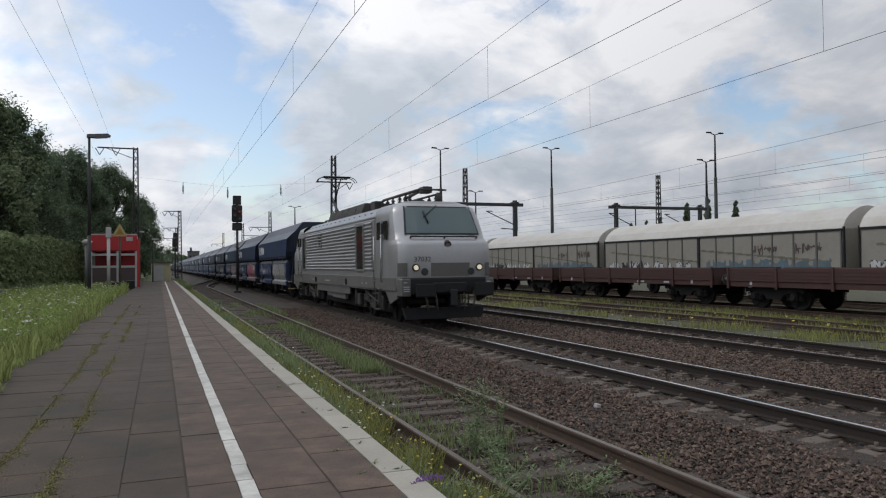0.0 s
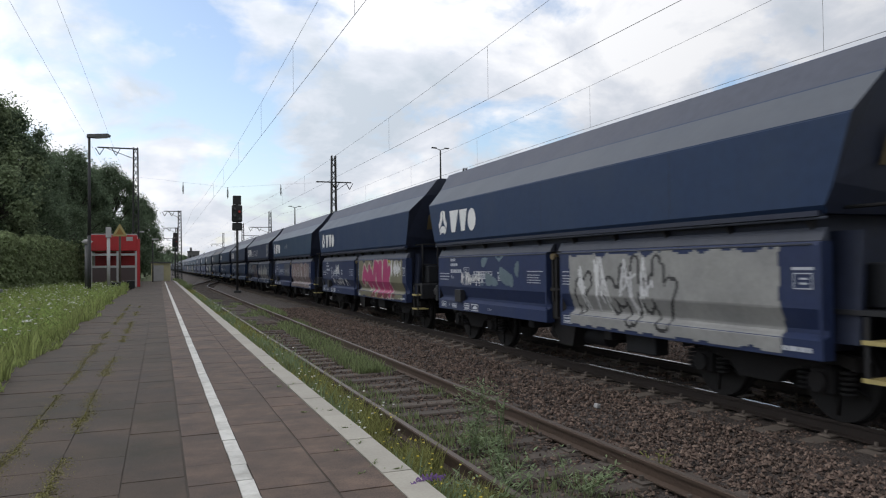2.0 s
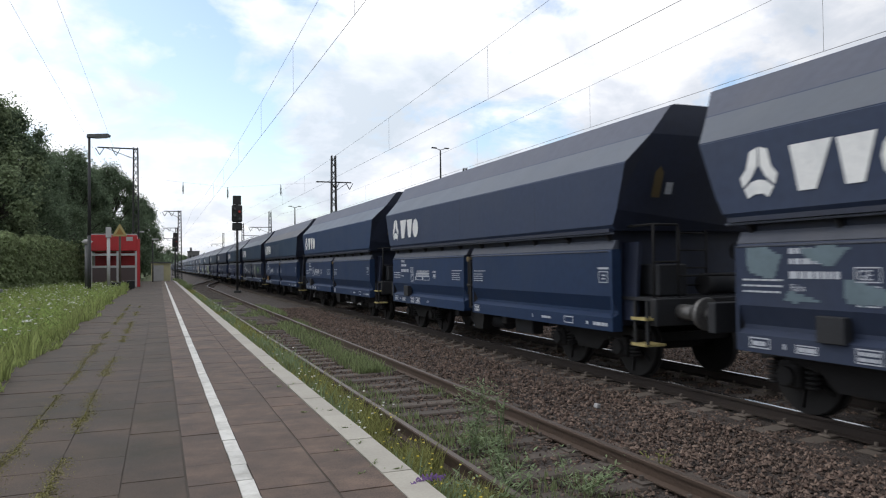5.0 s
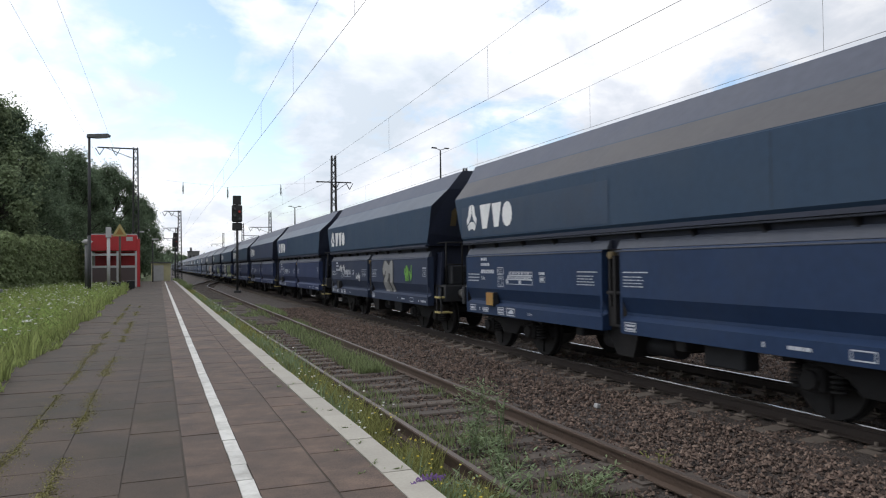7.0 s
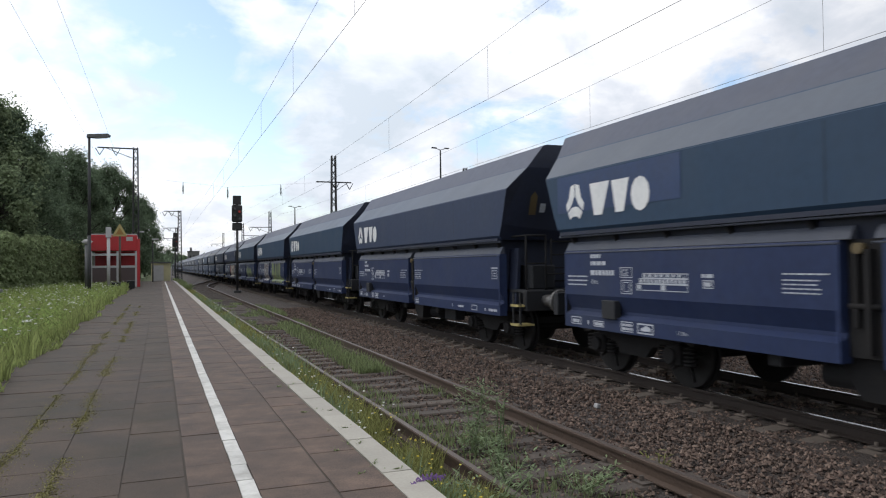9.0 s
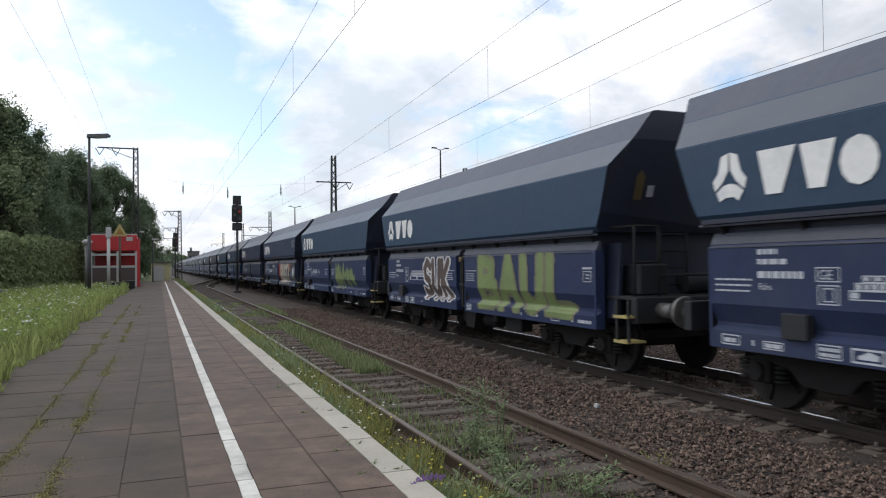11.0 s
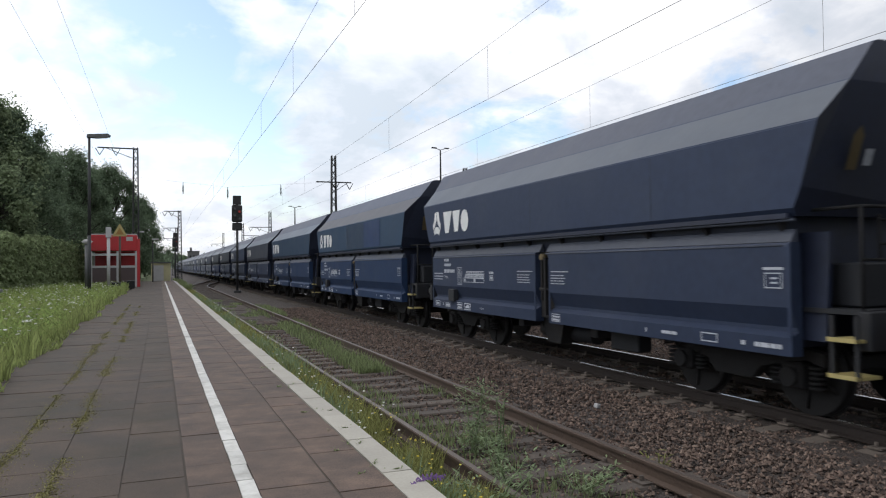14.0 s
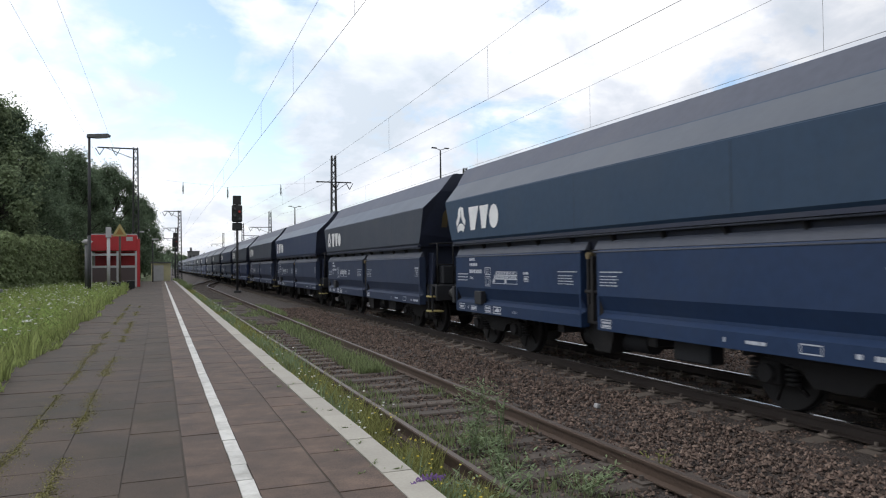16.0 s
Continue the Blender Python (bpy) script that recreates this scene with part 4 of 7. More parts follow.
def build_loco():
    lo = empty("locomotive")
    tagged(lo, "silver-grey electric locomotive with lit headlamps hauling the train", "locomotive")
    bm = bmesh.new()
    half = [(1.40, 0.98), (1.43, 1.42), (1.43, 3.16), (1.36, 3.30), (1.02, 3.56), (0.98, 3.60)]
    prof = half + [(-x, z) for x, z in half[::-1]]
    prism(bm, prof, -CAB_BACK, CAB_BACK)
    body = part("body", fix(bm), SILVER, lo)
    bm = bmesh.new()
    for s in (-1, 1):
        box(bm, s * 1.40 - 0.05, s * 1.40 + 0.05, -6.0, 6.0, 1.02, 1.40, 0.01)
    part("sill", bm, SILL, body, "grimy darker grey sill")
    bm = bmesh.new()
    for s in (-1, 1):
        box(bm, s * 1.375 - 0.06, s * 1.375 + 0.06, -6.05, 6.05, 3.20, 3.275, 0.015)
    part("roof_gutter", bm, SILVER, body)
    cm = cab_mesh()
    for end in (1, -1):
        cab = part("cab", cm, None, lo)
        if end < 0:
            cab.rotation_euler = (0, 0, math.pi)
        ws = bmesh.new()
        on_nose(ws, -1.16, 1.16, 2.62, 3.47, 0.016, 0.03, nx=14, mat=0, skew=0.10)
        part("windscreen_frame", fix(ws), RUBBER, cab)
        ws = bmesh.new()
        on_nose(ws, -1.11, 1.11, 2.66, 3.43, 0.024, 0.02, nx=14, skew=0.095)
        part("windscreen", fix(ws), SCREEN, cab, "large grey-green raked windscreen")
        bm = bmesh.new()
        bars = [cab_point(-1.02 + i * 0.17, 2.555, 0.075) for i in range(13)]
        for p, q in zip(bars, bars[1:]):
            rod(bm, p, q, 0.019, n=6)
        for x in (-1.02, 0.0, 1.02):
            rod(bm, cab_point(x, 2.555, 0.09), cab_point(x, 2.50, -0.03), 0.026, n=6)
        part("grab_bar", fix(bm), LOCO_DARK, cab)
        bm = bmesh.new()
        rod(bm, cab_point(-0.05, 3.50, 0.10), cab_point(-0.52, 3.14, 0.07), 0.014, n=6)
        rod(bm, cab_point(-0.50, 3.32, 0.06), cab_point(-0.42, 2.95, 0.06), 0.022, n=6)
        part("wiper", fix(bm), RUBBER, cab)
        for x in (-0.97, 0.97):
            bm = bmesh.new()
            c = cab_point(x, 1.67)
            rod(bm, (x, c.y + 0.05, 1.67), (x, c.y - 0.035, 1.67), 0.115, 0.105, n=20)
            rim = part("headlamp", fix(bm), RUBBER, cab, "dark headlamp ring")
            bm = bmesh.new()
            rod(bm, (x, c.y - 0.03, 1.67), (x, c.y - 0.042, 1.67), 0.070, n=20)
            part("lens", fix(bm), LAMP_ON if end > 0 else LAMP_OFF, rim, "lit warm headlamp lens")
            bm = bmesh.new()
            x2 = x * 0.73
            c = cab_point(x2, 1.55)
            rod(bm, (x2, c.y + 0.05, 1.55), (x2, c.y - 0.02, 1.55), 0.105, n=20)
            part("tail_lamp", fix(bm), LAMP_OFF, cab, "dark unlit tail lamp")
        bm = bmesh.new()
        c = cab_point(0, 2.34)
        rod(bm, (0, c.y + 0.06, 2.36), (0, c.y - 0.04, 2.31), 0.10, n=18)
        tl = part("top_lamp", fix(bm), RUBBER, cab)
        bm = bmesh.new()
        rod(bm, (0, c.y - 0.035, 2.312), (0, c.y - 0.05, 2.308), 0.070, n=18)
        part("lens", fix(bm), CHROME, tl)
        bm = bmesh.new()
        on_nose(bm, -0.52, 0.66, 1.42, 1.80, 0.012, 0.02)
        part("nose_panel", fix(bm), SILL, cab, "matt grey panel between the lamps")
        bm = bmesh.new()
        on_nose(bm, -1.42, -1.20, 1.42, 1.80, 0.015, 0.02, 4, 3); on_nose(bm, 1.20, 1.42, 1.42, 1.80, 0.015, 0.02, 4, 3)
        part("corner_grille", fix(bm), SILL, cab)
        # number on the nose
        me = text_mesh("37032", 0.20, "number")
        bm = bmesh.new()
        vs = [bm.verts.new(cab_point(-1.03 + v.co.x * 1.02, 1.84 + v.co.y, 0.008)) for v in me.vertices]
        for p in me.polygons:
            bm.faces.new([vs[i] for i in p.vertices])
        part("number", bm, BLACK_PAINT, cab, "black running number")
        # bumper beam, plough, buffers
        bm = bmesh.new()
        box(bm, -1.38, 1.38, -8.66, -8.0, 0.90, 1.38, 0.04)
        box(bm, -0.5, 0.5, -8.80, -8.6, 0.95, 1.25, 0.03)
        part("bumper_beam", bm, LOCO_DARK, cab)
        for s in (-1, 1):
            bm = bmesh.new()
            box(bm, s * 1.27 - 0.14, s * 1.27 + 0.14, -8.66 - 0.012, -8.15, 0.86, 1.36, 0.03)
            cb = part("corner_step_box", bm, SILL, cab)
            bm = bmesh.new()
            for z in (1.00, 1.06, 1.12, 1.24):
                box(bm, s * 1.27 - 0.09, s * 1.27 + (0.09 if z < 1.2 else 0.02), -8.68, -8.673, z, z + 0.025)
            part("data_marks", bm, DUSTY_MARK, cb)
        bm = bmesh.new()
        prism(bm, [(-1.15, 0.20), (1.15, 0.20), (1.25, 0.52), (-1.25, 0.52)], -8.60, -8.1)
        for v in bm.verts:
            if v.co.y < -8.5:
                v.co.y += 0.35 * (abs(v.co.x) / 1.3) ** 2
        part("snow_plough", fix(bm), LOCO_DARK, cab)
        bm = bmesh.new()
        for x in (-0.75, -0.45, 0.42, 0.72):
            rod(bm, (x, -8.72, 1.0), (x, -8.86, 0.78), 0.028, n=6); rod(bm, (x, -8.86, 0.78), (x * 0.9, -8.8, 0.45), 0.028, n=6)
            part("brake_hose", fix(bm), LOCO_BOGIE, cab)
            bm = bmesh.new()
        rod(bm, (0, -8.7, 1.02), (0, -9.05, 0.98), 0.06); box(bm, -0.1, 0.1, -9.08, -8.98, 0.6, 1.05, 0.02)
        part("coupling", fix(bm), DARK, cab)
        for x in (-0.875, 0.875):
            bm = bmesh.new()
            rod(bm, (x, -8.6, 1.05), (x, -8.98, 1.05), 0.13, n=16)
            rod(bm, (x, -8.95, 1.05), (x, -9.12, 1.05), 0.10, n=16)
            box(bm, x - 0.30, x + 0.30, -9.17, -9.12, 0.86, 1.24, 0.03)
            part("buffer", fix(bm), LOCO_DARK, cab)
        for s in (-1, 1):
            bm = bmesh.new()
            xs = (s * 1.405, s * 1.36)
            prof = [(-8.20, 0.99), (-8.22, 0.80), (-7.55, 0.62), (-7.05, 0.99)]
            a = [bm.verts.new((min(xs), y, z)) for y, z in prof]; b = [bm.verts.new((max(xs), y, z)) for y, z in prof]
            for k in range(4):
                bm.faces.new((a[k], a[(k + 1) % 4], b[(k + 1) % 4], b[k]))
            bm.faces.new(a[::-1]); bm.faces.new(b)
            part("cab_skirt", fix(bm), SILL, cab)
            bm = bmesh.new()
            box(bm, s * 1.40 - 0.04, s * 1.40 + 0.04, -8.2, -6.1, 1.0, 1.38, 0.01)
            part("cab_sill", bm, SILL, cab)
            # door with window, rails
            e = s * 1.435
            bm = bmesh.new()
            box(bm, e - 0.015, e + 0.015, -6.86, -6.22, 1.42, 3.10, 0.006)
            d = part("cab_door", bm, SILVER, cab)
            bm = bmesh.new()
            box(bm, e - 0.025, e + 0.025, -6.74, -6.36, 2.52, 3.05, 0.006)
            part("door_window", bm, DARK_GLASS, d)
            for y in (-6.16, -6.93):
                bm = bmesh.new()
                rod(bm, (e + s * 0.06, y, 1.25), (e + s * 0.06, y, 2.65), 0.018, n=6)
                for z in (1.27, 2.63):
                    rod(bm, (e, y, z), (e + s * 0.06, y, z), 0.016, n=6)
                part("grab_rail", fix(bm), CHROME, cab)
            bm = bmesh.new()
            box(bm, e - 0.02, e + 0.02, -7.35, -7.05, 2.50, 3.06, 0.006)
            part("cab_window", bm, DARK_GLASS, cab)
            bm = bmesh.new()
            rod(bm, (e, -7.22, 2.95), (e + s * 0.12, -7.28, 2.95), 0.015, n=6)
            box(bm, e + s * 0.12 - 0.035, e + s * 0.12 + 0.035, -7.31, -7.25, 2.66, 2.98, 0.012)
            part("rear_mirror", bm, RUBBER, cab)
            bm = bmesh.new()
            for z in (0.42, 0.68, 0.9):
                box(bm, e - 0.10, e + 0.02, -6.8, -6.3, z - 0.015, z + 0.015)
            for y in (-6.8, -6.3):
                box(bm, e - 0.06, e - 0.02, y - 0.02, y + 0.02, 0.42, 1.05)
            part("cab_steps", bm, LOCO_BOGIE, cab)
    # side fittings
    part("louvre_panel", louvre_mesh(-3.72, 5.15, 1.56, 3.13, 13), None, body)
    part("louvre_panel", louvre_mesh(-5.78, -4.95, 1.56, 3.13, 13), None, body)
    framed_window(body, -4.88, -3.84, 1.56, 3.10, "machine_room_window", "tall dark window in the louvred side")
    framed_window(body, 5.22, 6.02, 1.56, 3.08, "machine_room_window", "tall dark window in the louvred side")
    framed_window(body, 1.72, 2.40, 2.48, 3.08, "side_vent")
    bm = bmesh.new()
    for i in range(16):
        y = -5.6 + i * 0.75
        box(bm, -1.20, -1.15, y - 0.035, y + 0.035, 3.43, 3.46)
    part("lifting_eyes", bm, LOCO_DARK, body)
    bm = bmesh.new()
    for y, w in ((3.6, 0.16), (3.35, 0.10), (1.1, 0.16), (0.92, 0.10), (0.72, 0.2), (0.45, 0.24), (-4.6, 0.08), (-5.1, 0.14)):
        bar(bm, y + w / 2, y - w / 2, 1.15, 1.20, -1.4525)
    part("data_marks", bm, DUSTY_MARK, body)
    # roof gear
    bm = bmesh.new()
    for i in range(5):
        y0 = 2.9 - i * 1.12
        prism(bm, [(-0.95, 3.58), (0.95, 3.58), (0.80, 3.98), (-0.80, 3.98)], y0 - 1.06, y0)
        for j in range(7):
            box(bm, -0.93 + j * 0.018, -0.85 + j * 0.018, y0 - 1.0, y0 - 0.06, 3.64 + j * 0.045, 3.665 + j * 0.045)
    part("roof_grille", fix(bm), ROOF_GEAR, lo)
    bm = bmesh.new()
    for y in (-3.4, -4.0, -4.6, -5.2, -5.9, -6.5, -6.9, 3.4):
        for x in (-0.55, 0.45):
            for q in range(3):
                rod(bm, (x, y, 3.62 + q * 0.09), (x, y, 3.68 + q * 0.09), 0.07, 0.055, n=8)
            rod(bm, (x, y, 3.6), (x, y, 3.92), 0.03, n=6)
            part("insulator", fix(bm), ROOF_GEAR, lo)
            bm = bmesh.new()
    bm.free()
    bm = bmesh.new()
    rod(bm, (-0.55, -2.9, 3.75), (-0.55, -4.2, 3.95), 0.045, n=8); rod(bm, (-0.55, -4.2, 3.95), (-0.55, -6.9, 3.95), 0.045, n=8)
    rod(bm, (0.45, -3.2, 3.95), (0.45, -6.9, 3.95), 0.035, n=8)
    part("busbar", fix(bm), ROOF_GEAR, lo)
    bm = bmesh.new()
    rod(bm, (-0.55, -5.6, 3.95), (0.0, -6.9, 4.12), 0.05, n=8); rod(bm, (0.0, -4.7, 3.95), (0.0, -6.9, 4.12), 0.05, n=8)
    rod(bm, (-0.30, -7.0, 4.05), (0.60, -7.0, 4.05), 0.03, n=8)
    box(bm, -0.15, 0.15, -7.0, -6.6, 3.95, 4.15, 0.02); box(bm, -0.8, -0.5, -3.9, -3.4, 3.6, 3.95, 0.02)
    rod(bm, (0.3, -7.1, 3.62), (0.3, -7.1, 3.95), 0.07, n=10)
    part("roof_equipment", fix(bm), ROOF_GEAR, lo)
    bm = bmesh.new()
    for x in (-0.45, 0.45):
        rod(bm, (x, 4.3, 3.60), (x, 4.3, 3.80), 0.06, n=8); rod(bm, (x, 5.5, 3.60), (x, 5.5, 3.80), 0.06, n=8)
        rod(bm, (x, 4.2, 3.82), (x, 5.6, 3.82), 0.035, n=6)
    rod(bm, (-0.45, 4.4, 3.82), (0.45, 4.4, 3.82), 0.05, n=8)
    rod(bm, (0, 4.4, 3.85), (0, 5.95, 4.80), 0.08, 0.055, n=8)
    rod(bm, (0.12, 4.75, 3.85), (0.10, 6.05, 4.60), 0.02, n=6)
    for s in (-1, 1):
        rod(bm, (s * 0.08, 5.95, 4.80), (s * 0.20, 5.25, 5.76), 0.036, 0.026, n=6)
    rod(bm, (-0.10, 5.95, 4.80), (0.10, 5.95, 4.80), 0.04, n=6)
    rod(bm, (-0.48, 5.25, 5.76), (0.48, 5.25, 5.76), 0.024, n=6)
    for y in (5.08, 5.42):
        rod(bm, (-0.62, y, 5.845), (0.62, y, 5.845), 0.032, n=6)
        for s in (-1, 1):
            rod(bm, (s * 0.62, y, 5.845), (s * 0.82, y, 5.76), 0.018, n=6); rod(bm, (s * 0.82, y, 5.76), (s * 0.93, y, 5.60), 0.016, n=6)
    for s in (-1, 1):
        rod(bm, (s * 0.48, 5.05, 5.78), (s * 0.48, 5.45, 5.78), 0.02, n=6)
    part("pantograph", fix(bm), PANTO, lo, "raised single-arm pantograph")
    # running gear
    fm = bogie_mesh(1.4, 1.08, LOCO_BOGIE)
    wm = wheelset_mesh(0.55)
    for c in (-4.9, 4.9):
        bg = part("bogie", fm, None, lo)
        bg.location = (0, c, 0)
        for d in (-1.4, 1.4):
            ws = part("wheelset", wm, None, bg)
            ws.location = (0, d, 0.55)
        bm = bmesh.new()
        for s in (-1, 1):
            for d in (-1.4, 1.4):
                box(bm, s * 1.22 - 0.07, s * 1.22 + 0.07, d - 0.17, d + 0.17, 0.40, 0.80, 0.03)
                rod(bm, (s * 1.27, d + 0.32, 0.35), (s * 1.27, d + 0.32, 0.95), 0.05, n=8)
            for d in (-0.3, 0.3):
                for q in range(6):
                    rod(bm, (s * 1.2, d, 0.62 + q * 0.06), (s * 1.2, d, 0.655 + q * 0.06), 0.10, n=10)
            rod(bm, (s * 1.27, -1.2, 0.55), (s * 1.27, 0.5, 0.9), 0.04, n=8)
        part("spring_gear", fix(bm), LOCO_BOGIE, bg)
    bm = bmesh.new()
    box(bm, -1.0, 1.0, -2.9, 2.9, 0.30, 0.98, 0.03)
    part("transformer_case", bm, LOCO_DARK, lo)
    for s in (-1, 1):
        bm = bmesh.new()
        box(bm, s * 1.37 - 0.03, s * 1.37 + 0.03, -2.7, 2.95, 0.74, 1.01, 0.01)
        part("side_skirt", bm, SILL, lo)
        for y0, y1, z0 in ((0.55, 1.5, 0.56), (-1.55, 0.53, 0.52)):
            bm = bmesh.new()
            box(bm, s * 1.22 - 0.06, s * 1.22 + 0.06, y0, y1, z0, 0.76, 0.015)
            part("equipment_box", bm, SILVER, lo)
        for y in (2.9, -2.45):
            bm = bmesh.new()
            ring = []
            for q in range(12):
                a = q * math.tau / 12
                ring.append([bm.verts.new((s * 1.47 + 0.02 * math.cos(e), y + (0.09 + 0.02 * math.sin(e)) * math.cos(a), 1.18 + (0.11 + 0.02 * math.sin(e)) * math.sin(a)))
                             for e in (0, math.tau / 4, math.tau / 2, math.tau * 0.75)])
            for q in range(12):
                for e in range(4):
                    bm.faces.new((ring[q][e], ring[(q + 1) % 12][e], ring[(q + 1) % 12][(e + 1) % 4], ring[q][(e + 1) % 4]))
            fix(bm)
            part("lifting_ring", bm, LOCO_DARK, lo)
    bm = bmesh.new()
    box(bm, -1.1, 1.1, -8.0, 8.0, 0.88, 1.02)
    part("underframe", bm, DARK, lo)
    return lo


loco = build_loco()

# ---- vegetation ----
def cloud_mesh(name, verts, faces, mats, index=None, smooth=False):
    me = bpy.data.meshes.new(name)
    me.from_pydata(verts.tolist() if hasattr(verts, "tolist") else verts, [], faces.tolist() if hasattr(faces, "tolist") else faces)
    for m in mats:
        me.materials.append(m)
    if index is not None:
        me.polygons.foreach_set("material_index", np.asarray(index, dtype=np.int32))
    me.update()
    return me


def blades(rng, x, y, z, height, width, lean=0.45):
    """Bent grass blades of two faces each at the given roots."""
    n = len(x)
    a = rng.uniform(0, math.tau, n)
    h = height * rng.uniform(0.55, 1.25, n)
    w = width * rng.uniform(0.6, 1.3, n)
    b = rng.uniform(0, math.tau, n)
    l = h * lean * rng.uniform(0.2, 1.2, n)
    root = np.stack([x, y, z], 1)
    side = np.stack([np.cos(a), np.sin(a), 0 * a], 1) * w[:, None]
    mid = root + np.stack([np.cos(b) * l * 0.35, np.sin(b) * l * 0.35, h * 0.6], 1)
    tip = root + np.stack([np.cos(b) * l, np.sin(b) * l, h], 1)
    v = np.stack([root - side, root + side, mid + side * 0.7, mid - side * 0.7, tip], 1).reshape(-1, 3)
    k = np.arange(n)[:, None] * 5
    faces = [list(q) for q in (k + np.array([[0, 1, 2, 3]]))] + [list(q) for q in (k + np.array([[3, 2, 4]]))]
    return v, faces


def scatter(rng, n, x0, x1, y0, y1, keep=None):
    """n spots, denser near y0."""
    u = rng.uniform(0, 1, n)
    y = y0 + (y1 - y0) * u ** 1.6
    x = rng.uniform(x0, x1, n)
    if keep is not None:
        m = np.array([keep(a, b) for a, b in zip(x, y)], dtype=bool)
        x, y = x[m], y[m]
    return x, y


def flower_heads(rng, x, y, z, r):
    """Small umbels: three crossed flat petals each."""
    n = len(x)
    vs, fs = [], []
    for i in range(n):
        for j in range(3):
            a = rng.uniform(0, math.tau)
            c, s = math.cos(a) * r, math.sin(a) * r
            t = rng.uniform(-0.5, 0.5) * r
            b = len(vs)
            vs += [(x[i] + c, y[i] + s, z[i] + t), (x[i] - s, y[i] + c, z[i] + t * 0.4), (x[i] - c, y[i] - s, z[i] - t), (x[i] + s, y[i] - c, z[i] - t * 0.4)]
            fs.append([b, b + 1, b + 2, b + 3])
    return vs, fs


